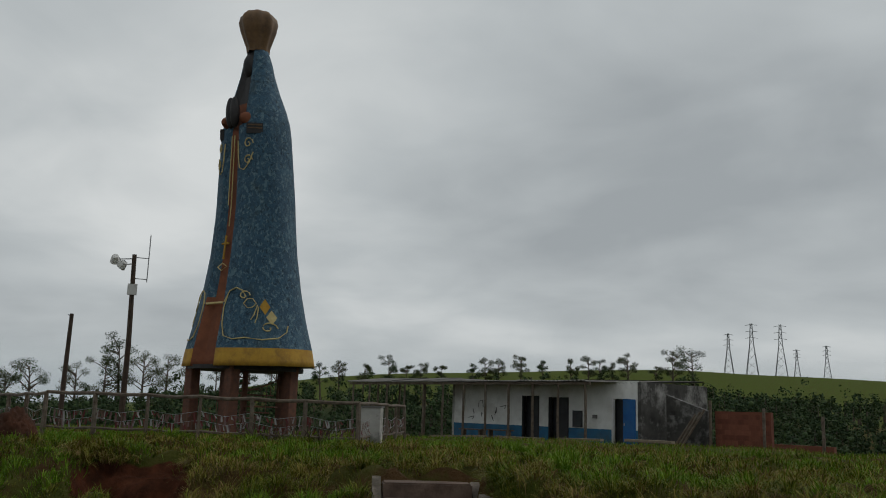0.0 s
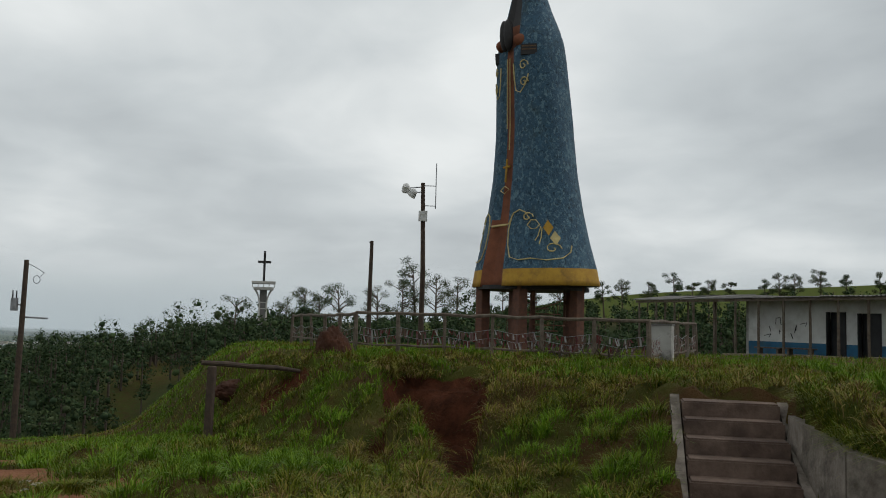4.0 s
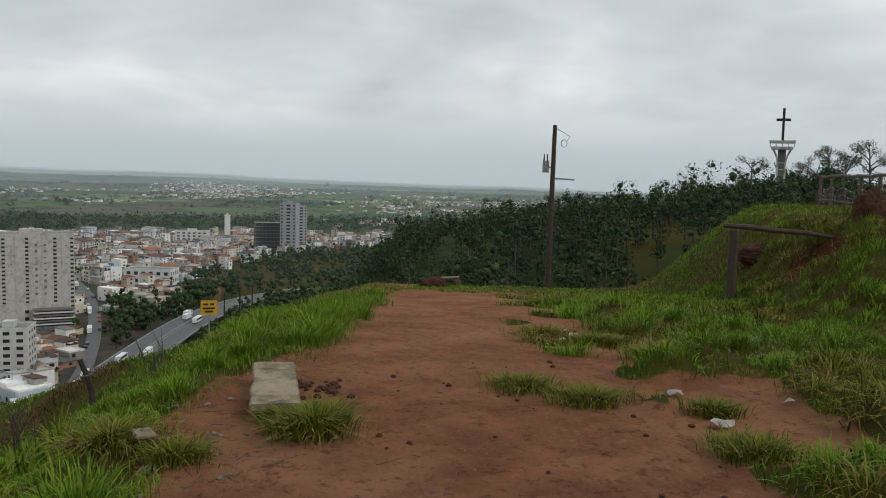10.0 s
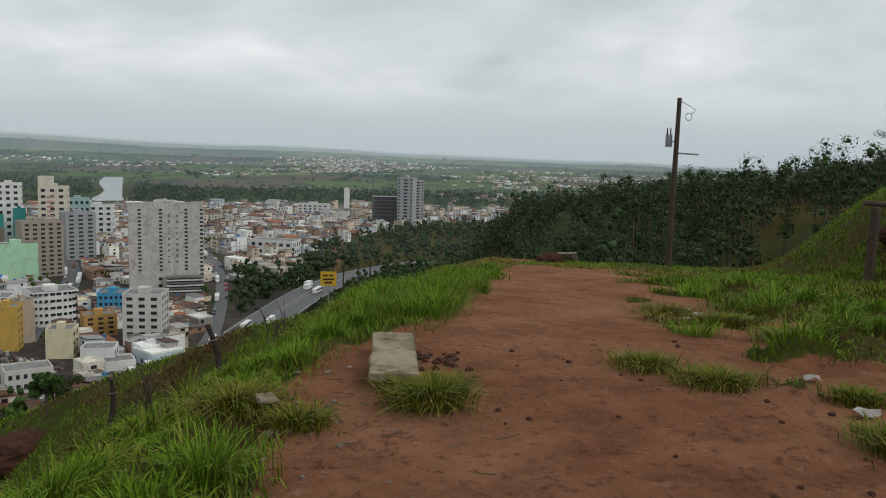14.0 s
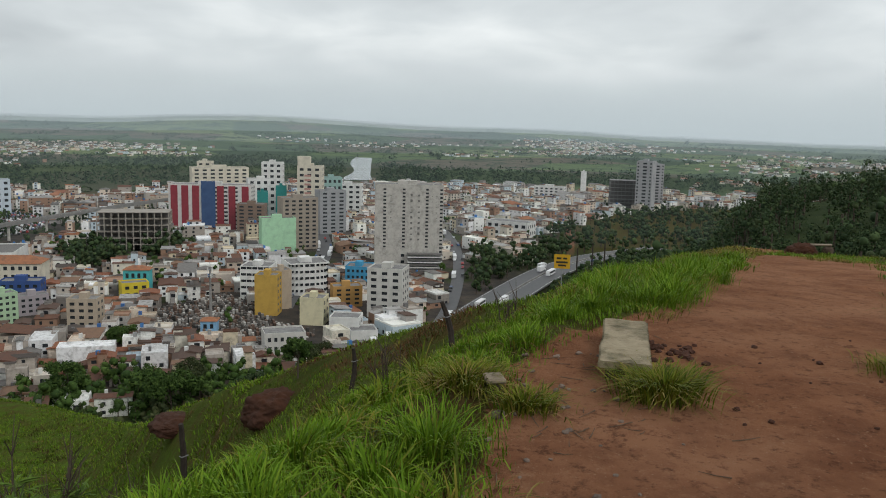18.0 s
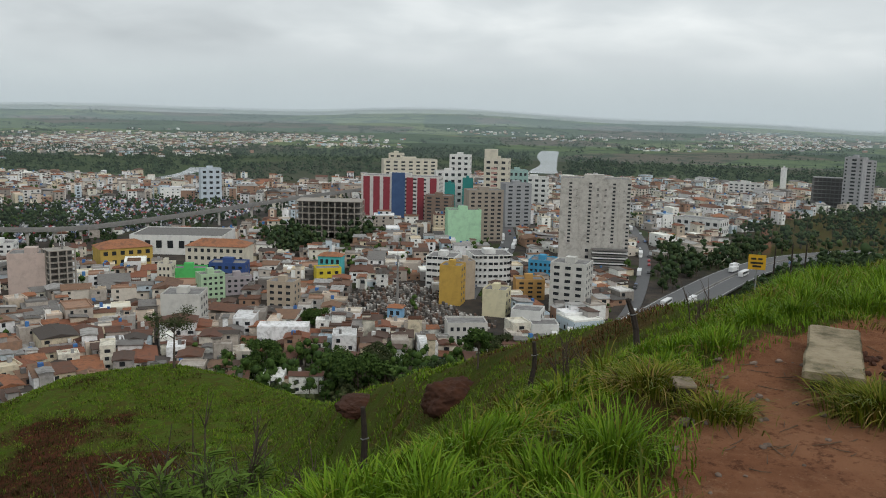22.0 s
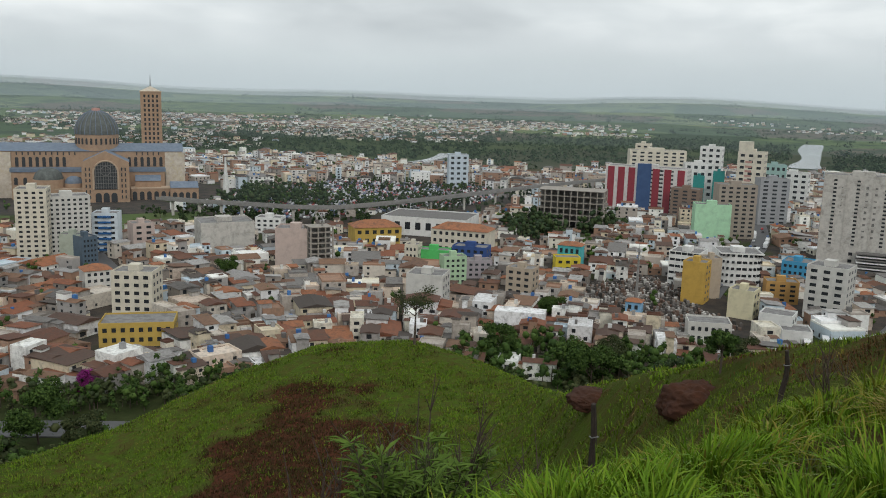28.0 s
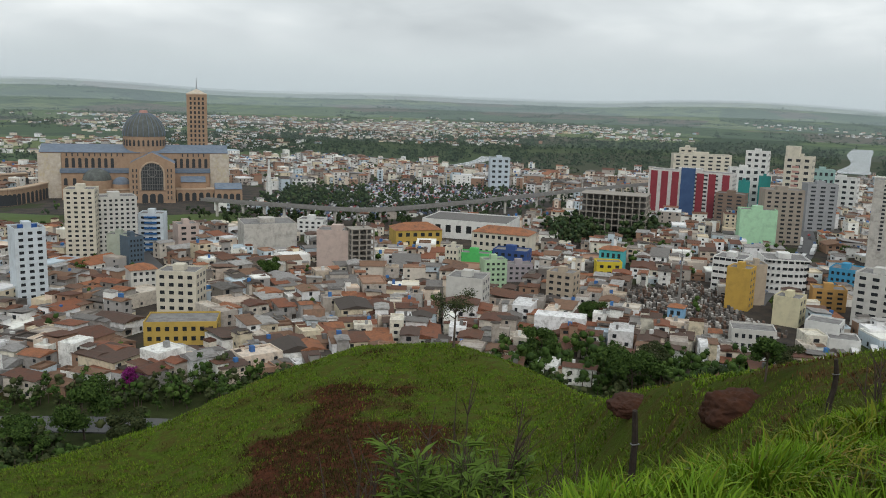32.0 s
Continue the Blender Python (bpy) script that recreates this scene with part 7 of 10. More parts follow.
block("apartment_tower", -621.5, -192.0, 16, 27.0, 16, 38.0, 12, 5, 'taupe', "large taupe apartment tower with rows of windows", "grid")
block("apartment_tower", -767.1, -228.8, -10, 22.2, 16, 53.1, 10, 3, 'cream', "tall cream tower with pink panels and a roof turret", "turret")
block("apartment_tower", -710.3, -191.0, 18, 22.9, 16, 36.3, 11, 3, 'grey', "plain grey apartment tower with small windows", "grid")
block("office_block", -754.1, -268.5, 0, 9.6, 10, 29.5, 4, 1, 'teal', "block wrapped in teal scaffold netting", "blank")
block("office_block", -778.5, -259.2, 0, 10.1, 10, 32.8, 4, 1, 'teal', "tower wrapped in teal scaffold netting", "blank")
block("apartment_block", -791.7, -282.2, 10, 26.8, 12, 38.2, 6, 4, 'white', "white apartment block with stepped roof", "grid")
block("apartment_tower", -851.5, -293.1, -10, 21.2, 12, 50.6, 9, 3, 'white', "slim white tower with dark glass strip", "grid")
block("apartment_block", -821.1, -221.8, 10, 19.4, 14, 39.6, 6, 4, 'tealwhite', "teal and white apartment block", "grid")
block("apartment_block", -853.9, -214.8, -8, 28.1, 14, 31.2, 6, 4, 'white', "plain white apartment block with dark windows", "grid")
block("unfinished_tower", -554.4, -98.3, 3, 44.4, 20, 55.8, 18, 6, 'concrete', "huge unfinished bare concrete hotel tower, streaked with grime", "hotel")
block("apartment_tower", -985.0, 88.2, -14, 17.8, 18, 57.1, 15, 3, 'greytower', "tall grey apartment tower with dark window stripe", "stripe")
block("apartment_tower", -1027.2, 106.9, 22, 15.9, 18, 52.4, 15, 2, 'greytower', "grey flank of a tall apartment tower", "stripe")
block("unfinished_block", -1007.9, 68.3, 5, 30.0, 20, 34.1, 8, 7, 'concretedark', "dark grey unfinished block with open floors", "frame")
block("unfinished_block", -581.1, -303.4, -8, 49.5, 24, 27.7, 6, 10, 'rawconcrete', "unfinished concrete frame with open bays", "frame")
block("apartment_block", -737.7, -516.4, 8, 20.5, 14, 33.2, 6, 3, 'iceblue', "pale blue-white tower by the river", "grid")
block("water_tower", -1150.6, 26.1, 0, 7.3, 6, 34.0, 4, 1, 'white', "slender white concrete water tower", "blank")
block("apartment_block", -1117.1, -17.8, -12, 39.2, 16, 15.7, 4, 6, 'white', "group of white apartment blocks", "grid")
block("villa", -739.8, -46.6, -25, 39.1, 18, 12.8, 2, 6, 'white', "low white complex among dark trees", "grid")
block("villa", -806.6, -30.1, 15, 13.0, 14, 8.3, 1, 3, 'pinkish', "small pink-roofed pavilion among trees", "tiled")



def mast(x, y, high, label):
    """A slender concrete mast with two service rings and antenna panels at its top."""
    t = thing("antenna_mast", (x, y, PLAIN), label, "mast", "masts in the town")
    bm = bmesh.new()
    tube(bm, [(0, 0, -1), (0, 0, high * 0.5), (0, 0, high)], [0.75, 0.6, 0.4], 10)
    part("shaft", bm, M_DECK, t)
    bm = bmesh.new()
    tube(bm, [(0, 0, high), (0, 0, high + 3)], 0.09, 6)
    part("rod", bm, M_METAL, t)
    for z in (high * 0.86, high * 0.95):
        bm = bmesh.new()
        tube(bm, [(0, 0, z), (0, 0, z + 0.25)], 1.15, 12)
        ring = part("service_ring", bm, M_METAL, t)
        for k in range(3):
            a = k * math.tau / 3 + z
            bm = bmesh.new()
            box(bm, 1.17, -0.25, z - 0.9, 1.37, 0.25, z + 1.1, Matrix.Rotation(a, 4, "Z"))
            part("panel", bm, M_WHITE, ring)
    TAKEN.append((x, y, 3))


mast(-373, -158, 30, "tall slender grey antenna mast beside the cemetery")
mast(-344, -331, 31, "tall slender grey antenna mast among the apartment blocks")

# ---- the cemetery: crowded pale tombs ----
M_TOMB = island_mat("tomb_stone", [(0.22, 0.20, 0.18), (0.12, 0.108, 0.10), (0.44, 0.42, 0.39), (0.065, 0.06, 0.055), (0.16, 0.115, 0.09), (0.09, 0.08, 0.072), (0.20, 0.185, 0.17), (0.14, 0.09, 0.068)], dirt=(0.09, 0.085, 0.08))


def inside(x, y, poly):
    c = False
    for (ax, ay), (bx, by) in zip(poly, poly[1:] + poly[:1]):
        if (ay > y) != (by > y) and x < (bx - ax) * (y - ay) / (by - ay) + ax:
            c = not c
    return c


YARD = [(-400, -205), (-455, -182), (-440, -165), (-396, -136), (-376, -108), (-350, -124), (-356, -172)]


# open ground where no houses stand: the square with its car park, the lawns and the wooded rise
PARKS = [[(-470, -600), (-560, -640), (-690, -640), (-765, -520), (-735, -450), (-640, -425), (-560, -440), (-470, -470), (-430, -500)],
         [(-386, -589), (-451, -564), (-394, -486), (-332, -504)], [(-285, -680), (-322, -623), (-287, -556), (-256, -613)], [(-322, -623), (-386, -589), (-350, -520), (-287, -556)],
         [(-490, -300), (-516, -277), (-611, -270), (-640, -330), (-549, -342)]]
M_PARKED = island_mat("parked_car_paint", [(0.62, 0.62, 0.62), (0.30, 0.31, 0.32), (0.03, 0.03, 0.032), (0.28, 0.03, 0.03), (0.10, 0.10, 0.11), (0.06, 0.10, 0.20), (0.50, 0.51, 0.52)], 0.35, grime=0.2, spec=0.5)


def car_park():
    """Rows of parked cars on the square, too many and too far to tell apart."""
    rng = random.Random(19)
    verts, faces = [], []
    ca, sa = math.cos(0.5), math.sin(0.5)
    for i in range(-30, 31):
        for j in range(-80, 81):
            u, v = i * (5.2 if i % 2 else 6.8) + 3 * (i % 2), j * 2.6
            x, y = -610 + u * ca - v * sa, -530 + u * sa + v * ca
            if rng.random() < 0.35 or not inside(x, y, PARKS[0]) or not free(x, y, -14):
                continue
            o, k, h = len(verts), rng.uniform(0.93, 1.1), rng.uniform(1.3, 1.6)
            for px, py, pz in ((-2.1, -0.85, 0.1), (2.1, -0.85, 0.1), (2.1, 0.85, 0.1), (-2.1, 0.85, 0.1), (-2.1, -0.85, 0.85), (2.1, -0.85, 0.85), (2.1, 0.85, 0.85), (-2.1, 0.85, 0.85), (-1.5, -0.7, h), (0.7, -0.7, h), (0.7, 0.7, h), (-1.5, 0.7, h)):
                verts.append((x + (px * ca - py * sa) * k, y + (px * sa + py * ca) * k, PLAIN + pz))
            for a in (0, 4):
                faces += [(o + a + q, o + a + (q + 1) % 4, o + a + 4 + (q + 1) % 4, o + a + 4 + q) for q in range(4)]
            faces.append((o + 8, o + 9, o + 10, o + 11))
    me = bpy.data.meshes.new("parked_cars")
    me.from_pydata(verts, [], faces)
    me.materials.append(M_PARKED)
    tagged(new("parked_cars", me), "rows of small parked cars on the square", "cars", kind="stuff")


car_park()


def arcade(pts, high, label):
    """A curving arcade of tall arched bays under a flat roof."""
    line = catmull([Vector((*p, 0)) for p in pts], 9)
    t = thing("arcade", (line[0].x, line[0].y, PLAIN), label, "arcade", "arcades beside the basilica")
    # the bays are solid; the shade of each arch is a near-black piece
    dark_arch = arch_mesh(4.2, high * 0.72, 0.12)
    for p, q in zip(line, line[1:]):
        d = q - p
        m = Matrix.Translation(p - line[0]) @ Matrix.Rotation(math.atan2(d.y, d.x), 4, "Z")
        n = max(1, round(d.length / 6.0))
        for k in range(n):
            bm = bmesh.new()
            x0, x1 = d.length * k / n, d.length * (k + 1) / n
            box(bm, x0, -3.0, -1, x1, 3.0, high, m)
            bay = part("bay", bm, M_STONE, t)
            for s_y, turn in ((-3.0, 0.0), (3.0, math.pi)):
                o = new("archway_shade", dark_arch)
                o.parent = bay
                o.matrix_basis = m @ Matrix.Translation(((x0 + x1) / 2, s_y, 0.2)) @ Matrix.Rotation(turn, 4, "Z")
        bm = bmesh.new()
        box(bm, 0, -3.8, high + 0.01, d.length, 3.8, high + 1.1, m)
        part("roof", bm, M_LEAD if high < 11 else M_STONE_L, t)
        TAKEN.append((p.x, p.y, 9))


arcade([(-262, -722), (-296, -704), (-325, -700), (-366, -728)], 12.5, "curving tan brick arcade with tall arches beside the basilica")
arcade([(-300, -840), (-345, -821), (-392, -816)], 12.0, "further tan brick arcade closing the basilica court")


def tombs():
    rng = random.Random(11)
    verts, faces = [], []
    for i in range(60):
        for j in range(60):
            x = -460 + i * 1.9 + rng.uniform(-0.4, 0.4)
            y = -210 + j * 1.85 + rng.uniform(-0.3, 0.3)
            if not inside(x, y, YARD) or not free(x, y, -2) or rng.random() < 0.08:
                continue
            a, l, w, h = 0.5 + rng.uniform(-0.08, 0.08), rng.uniform(0.9, 1.25), rng.uniform(0.4, 0.7), rng.choice((0.5, 0.7, 0.9, 1.2, 1.9, 2.6))
            o = len(verts)
            ca, sa = math.cos(a), math.sin(a)
            for z in (-0.2, h):
                for sx, sy in ((-l, -w), (l, -w), (l, w), (-l, w)):
                    verts.append((x + sx * ca - sy * sa, y + sx * sa + sy * ca, PLAIN + z))
            faces += [(o + 4, o + 5, o + 6, o + 7), (o, o + 1, o + 5, o + 4), (o + 1, o + 2, o + 6, o + 5), (o + 2, o + 3, o + 7, o + 6), (o + 3, o, o + 4, o + 7)]
    me = bpy.data.meshes.new("cemetery_tombs")
    me.from_pydata(verts, [], faces)
    me.materials.append(M_TOMB)
    tagged(new("cemetery_tombs", me), "crowded grey and white tombs packed in a cemetery", "tombs", kind="stuff")


tombs()


# ---- houses ----
def house_geo(rng, w, d, h, kind):
    """Vertices and faces of walls, roof and openings of a small house about its own middle."""
    wv = [(sx * w / 2, sy * d / 2, z) for z in (-1.5, h) for sx, sy in ((-1, -1), (1, -1), (1, 1), (-1, 1))]
    wf = [(0, 1, 5, 4), (1, 2, 6, 5), (2, 3, 7, 6), (3, 0, 4, 7), (4, 5, 6, 7)]
    e = 0.5
    if kind == "gable":
        r = w * rng.uniform(0.10, 0.17)
        rv = [(-w / 2 - e, -d / 2 - e, h), (w / 2 + e, -d / 2 - e, h), (w / 2 + e, d / 2 + e, h), (-w / 2 - e, d / 2 + e, h), (0, -d / 2 - e, h + r), (0, d / 2 + e, h + r)]
        rf = [(1, 2, 5, 4), (3, 0, 4, 5), (0, 1, 4), (2, 3, 5), (3, 2, 1, 0)]
    elif kind == "shed":
        r = d * rng.uniform(0.06, 0.13)
        rv = [(-w / 2 - e, -d / 2 - e, h + 0.05), (w / 2 + e, -d / 2 - e, h + 0.05), (w / 2 + e, d / 2 + e, h + r), (-w / 2 - e, d / 2 + e, h + r)]
        rv += [(a, b, c - 0.15) for a, b, c in rv]
        rf = [(0, 1, 2, 3), (7, 6, 5, 4), (0, 4, 5, 1), (1, 5, 6, 2), (2, 6, 7, 3), (3, 7, 4, 0)]
    else:
        q, t = 0.0, 0.35
        rv = [(-w / 2, -d / 2, h), (w / 2, -d / 2, h), (w / 2, d / 2, h), (-w / 2, d / 2, h), (-w / 2, -d / 2, h + 0.8), (w / 2, -d / 2, h + 0.8), (w / 2, d / 2, h + 0.8), (-w / 2, d / 2, h + 0.8),
              (-w / 2 + t, -d / 2 + t, h + 0.8), (w / 2 - t, -d / 2 + t, h + 0.8), (w / 2 - t, d / 2 - t, h + 0.8), (-w / 2 + t, d / 2 - t, h + 0.8), (-w / 2 + t, -d / 2 + t, h + 0.1), (w / 2 - t, -d / 2 + t, h + 0.1), (w / 2 - t, d / 2 - t, h + 0.1), (-w / 2 + t, d / 2 - t, h + 0.1)]
        rf = [(12, 13, 14, 15)]
        for k in range(4):
            n = (k + 1) % 4
            rf += [(k, n, 4 + n, 4 + k), (4 + k, 4 + n, 8 + n, 8 + k), (8 + k, 8 + n, 12 + n, 12 + k)]
    ov, of = [], []
    floors = max(1, int(h / 2.9))
    for side in (-1, 1):
        n = max(1, int(w / 4.2))
        for fl in range(floors):
            for k in range(n):
                if rng.random() < 0.1:
                    continue
                cx, cz = -w / 2 + w * (k + 0.5) / n + rng.uniform(-0.3, 0.3), fl * 2.9 + 1.6
                ww, hh = rng.uniform(0.55, 1.2), rng.uniform(0.55, 0.95)
                o = len(ov)
                yy = side * (d / 2 + 0.06)
                ov += [(cx - ww, yy, cz - hh), (cx + ww, yy, cz - hh), (cx + ww, yy, cz + hh), (cx - ww, yy, cz + hh)]
                of.append((o, o + 1, o + 2, o + 3) if side < 0 else (o + 3, o + 2, o + 1, o))
        n = max(1, int(d / 4.6))
        for fl in range(floors):
            for k in range(n):
                if rng.random() < 0.4:
                    continue
                cy, cz = -d / 2 + d * (k + 0.5) / n, fl * 2.9 + 1.6
                o = len(ov)
                xx = side * (w / 2 + 0.06)
                ov += [(xx, cy - 0.6, cz - 0.6), (xx, cy + 0.6, cz - 0.6), (xx, cy + 0.6, cz + 0.6), (xx, cy - 0.6, cz + 0.6)]
                of.append((o, o + 1, o + 2, o + 3) if side > 0 else (o + 3, o + 2, o + 1, o))
    return (wv, wf), (rv, rf), (ov, of)


def placed(vs, x, y, z, a):
    ca, sa = math.cos(a), math.sin(a)
    return [(x + p[0] * ca - p[1] * sa, y + p[0] * sa + p[1] * ca, z + p[2]) for p in vs]


M_WALL_ONE = [mat("house_wall_" + str(i), c, tuple(v * 0.82 for v in c), 0.7, 0.9, 0, stain=(0.15, 0.135, 0.12), stain_scale=0.35, stain_amt=0.5) for i, c in enumerate(WALL_TONES)]
M_ROOF_ONE = [mat("house_roof_" + str(i), c, tuple(v * 0.75 for v in c), 1.1, 0.92, 0, stain=(0.07, 0.06, 0.05), stain_scale=0.4, stain_amt=0.6) for i, c in enumerate(ROOF_TONES)]
WALL_WORD = ["off-white", "beige", "white", "brown-grey", "straw yellow", "dark grey", "cream", "raw brick", "pale grey", "peach", "pale blue", "ivory"]
ROOF_WORD = ["terracotta", "dark tiled", "brown tiled", "orange tiled", "grey sheet", "light grey sheet", "dark red tiled", "blackened", "weathered clay", "pale concrete"]


def houses():
    rng = random.Random(21)
    spots = []
    # streets turn with the ground: rows step outwards from the foot of the hill
    r = 296.0
    while r < 1260:
        step = 8.8 if r < 520 else 11.0 if r < 900 else 13.5
        az = 84.0 if r < 860 else 71.0
        while az < 172:
            a = az + rng.uniform(-0.25, 0.25)
            rr = r + rng.uniform(-2.5, 2.5)
            az += math.degrees((step + rng.uniform(-1, 3.5)) / r)
            x, y = polar(a, rr)
            if rng.random() < 0.06 or (96 < a < 123 and rr < 326 and rng.random() < 0.8) or inside(x, y, YARD) or any(inside(x, y, p) for p in PARKS):
                continue
            # the wooded strip along the highway and the park before the basilica stay open
            if a < 84 and rng.random() < 0.25:
                continue
            if a < 95.8 and rr < 600 or a < 92 and rr < np.interp(a, [80, 86, 92], [1080, 960, 720]):
                continue
            if rr > np.interp(a, [70, 98, 109, 120, 130, 142, 160], [1220, 1320, 1250, 1100, 1190, 1290, 1000]):
                continue
            if rr > 940 and rng.random() < 0.12:
                continue
            if (x + 300) ** 2 + (y + 660) ** 2 < 55 ** 2:
                continue
            if ground_at(x, y) > PLAIN + 2.5:
                continue
            spots.append((rr, x, y, a))
        r += step * (1.0 if r < 520 else 1.15)
    wallv, wallf, roofv, rooff, openv, openf = [], [], [], [], [], []
    oldwv, oldwf, oldrv, oldrf, tankv, tankf = [], [], [], [], [], []
    made = 0
    for rr, x, y, a in spots:
        w, d = rng.uniform(5.2, 10), rng.uniform(6, 12)
        if rng.random() < 0.12:
            w, d = w * 1.7, d * 1.8
        h = rng.choice((2.9, 3.1, 3.4, 3.6, 5.6, 6.0, 6.2, 6.4, 8.8)) if rr < 700 else rng.choice((3.2, 5.8, 6.0, 8.8, 9, 12))
        if not free(x, y, 3):
            continue
        kind = rng.choice(("gable", "gable", "gable", "shed", "shed", "flat", "flat"))
        turn = math.atan2(y, x) - math.pi / 2 + 0.35 + 0.5 * math.sin(a * 0.09) + rng.choice((0, 0, math.pi / 2)) + rng.uniform(-0.06, 0.06)
        walls, roof, openings = house_geo(rng, w, d, h, kind)
        annex = None
        if rng.random() < 0.6:
            aw, ad, ah = w * rng.uniform(0.35, 0.7), d * rng.uniform(0.35, 0.6), max(2.4, h + rng.choice((-2.8, -1.2, -0.6, 1.4, 2.6)))
            side = rng.choice((-1, 1))
            ax, ay = rng.uniform(-0.15, 0.15) * w, side * (d * 0.5 + (ad * 0.35 if ah < h else -ad * 0.3))
            annex = [([(px + ax, py + ay, pz) for px, py, pz in v], f) for v, f in house_geo(rng, aw, ad, ah, rng.choice(("shed", "flat", "gable", "shed")))]
        # the older quarter under the hill is darker and browner than the rest
        old = rng.random() < (0.5 if a > 108 else 0.3) * (1 if rr < 480 else 0.3)
        mine = (oldwv, oldwf, oldrv, oldrf) if old else (wallv, wallf, roofv, rooff)
        if rng.random() < 0.3:
            tx, ty, ts = rng.uniform(-0.3, 0.3) * w, rng.uniform(-0.3, 0.3) * d, rng.uniform(0.5, 0.9)
            o = len(tankv)
            tankv += placed([(tx + sx * ts, ty + sy * ts, z) for z in (h, h + ts * 1.5 + 1.0) for sx, sy in ((-1, -1), (1, -1), (1, 1), (-1, 1))], x, y, PLAIN, turn)
            tankf += [tuple(i + o for i in q) for q in ((0, 1, 5, 4), (1, 2, 6, 5), (2, 3, 7, 6), (3, 0, 4, 7), (4, 5, 6, 7))]
        if made < 290 and rr < 400:
            wi, ri = rng.choice((1, 3, 3, 4, 5, 5, 6, 7, 7, 8, 9, 0)) if old else rng.randrange(len(WALL_TONES)), rng.choice((0, 1, 2, 2, 6, 7, 8, 4, 5)) if old else rng.randrange(len(ROOF_TONES))
            t = thing("house", (x, y, PLAIN), "%s house with %s roof in a crowded street" % (WALL_WORD[wi], ROOF_WORD[ri]), "house", "houses of the town", rz=turn)
            for nm, (v, f), mm in (("wall", walls, M_WALL_ONE[wi]), ("roof", roof, M_ROOF_ONE[ri] if kind != "flat" else M_WALL_ONE[wi]), ("window", openings, M_GLASS)):
                if not f:
                    continue
                if nm == "window":
                    for q in f[:5]:
                        me = bpy.data.meshes.new(nm)
                        me.from_pydata([v[i] for i in q], [], [(0, 1, 2, 3)])
                        me.materials.append(mm)
                        new(nm, me).parent = t
                    continue
                me = bpy.data.meshes.new(nm)
                me.from_pydata(v, [], f)
                me.materials.append(mm)
                new(nm, me).parent = t
            if annex:
                aw_i, ar_i = (wi, ri) if rng.random() < 0.4 else (rng.randrange(len(WALL_TONES)), rng.randrange(len(ROOF_TONES)))
                for nm, (v, f), mm in (("annex_wall", annex[0], M_WALL_ONE[aw_i]), ("annex_roof", annex[1], M_ROOF_ONE[ar_i])):
                    me = bpy.data.meshes.new(nm)
                    me.from_pydata(v, [], f)
                    me.materials.append(mm)
                    new(nm, me).parent = t
            made += 1
        else:
            if annex:
                for (v, f), vv, ff in ((annex[0], mine[0], mine[1]), (annex[1], mine[2], mine[3]), (annex[2], openv, openf)):
                    o = len(vv)
                    vv += placed(v, x, y, PLAIN, turn)
                    ff += [tuple(i + o for i in q) for q in f]
            for (v, f), vv, ff in ((walls, mine[0], mine[1]), (roof, mine[2], mine[3]), (openings, openv, openf)):
                if kind == "flat" and vv is mine[2]:
                    vv, ff = mine[0], mine[1]
                o = len(vv)
                vv += placed(v, x, y, PLAIN, turn)
                ff += [tuple(i + o for i in q) for q in f]
    # far suburbs across the river, small and pale
    for az0, az1, r0, r1, n in ((124, 152, 1750, 2900, 1900), (114, 128, 2100, 2900, 300), (84, 92, 2600, 3600, 520), (66, 80, 2300, 3000, 260), (96, 116, 2200, 3300, 150), (140, 168, 1300, 1800, 420), (66, 80, 1500, 2300, 260)):
        cl = [(rng.uniform(az0, az1), rng.uniform(r0, r1)) for _ in range(max(5, n // 28))]
        for i in range(n):
            c = rng.choice(cl)
            a, rr = c[0] + rng.gauss(0, 1.5), c[1] + rng.gauss(0, 55)
            x, y = polar(a, rr)
            if not free(x, y, 0) or ground_at(x, y) > PLAIN + 3 and rr < 3000:
                continue
            walls, roof, openings = house_geo(rng, rng.uniform(6, 11), rng.uniform(6, 12), rng.choice((3, 3.5, 4, 5.5)), rng.choice(("gable", "shed", "flat")))
            turn = rng.uniform(0, 3)
            for (v, f), vv, ff in ((walls, wallv, wallf), (roof, roofv, rooff)):
                o = len(vv)
                vv += placed(v, x, y, ground_at(x, y), turn)
                ff += [tuple(i + o for i in q) for q in f]
    for nm, vv, ff, mm, lab, cat in (("town_walls", wallv, wallf, M_WALLS, "packed plaster house walls of the wider town", "houses"), ("town_roofs", roofv, rooff, M_ROOFS, "jumble of terracotta and grey sheet roofs", "roofs"), ("town_windows", openv, openf, M_GLASS, "small dark windows of the wider town", "windows"), ("old_town_walls", oldwv, oldwf, M_WALLS_OLD, "grimy brown and grey house walls of the old quarter", "houses"), ("old_town_roofs", oldrv, oldrf, M_ROOFS_OLD, "blackened clay and sheet roofs of the old quarter", "roofs"), ("roof_tanks", tankv, tankf, M_TANKS, "blue, grey and white water tanks on the roofs", "tanks")):
        me = bpy.data.meshes.new(nm)
        me.from_pydata(vv, [], ff)
        me.materials.append(mm)
        tagged(new(nm, me), lab, cat, kind="stuff")


houses()


# ---- vehicles on the roads ----
CAR_PAINT = [mat("car_paint_" + nm, c, c, 1, 0.35, spec=0.5) for nm, c in (("white", (0.72, 0.72, 0.72)), ("silver", (0.42, 0.43, 0.44)), ("black", (0.03, 0.03, 0.033)), ("red", (0.32, 0.03, 0.03)), ("blue", (0.05, 0.11, 0.25)), ("grey", (0.2, 0.2, 0.21)))]
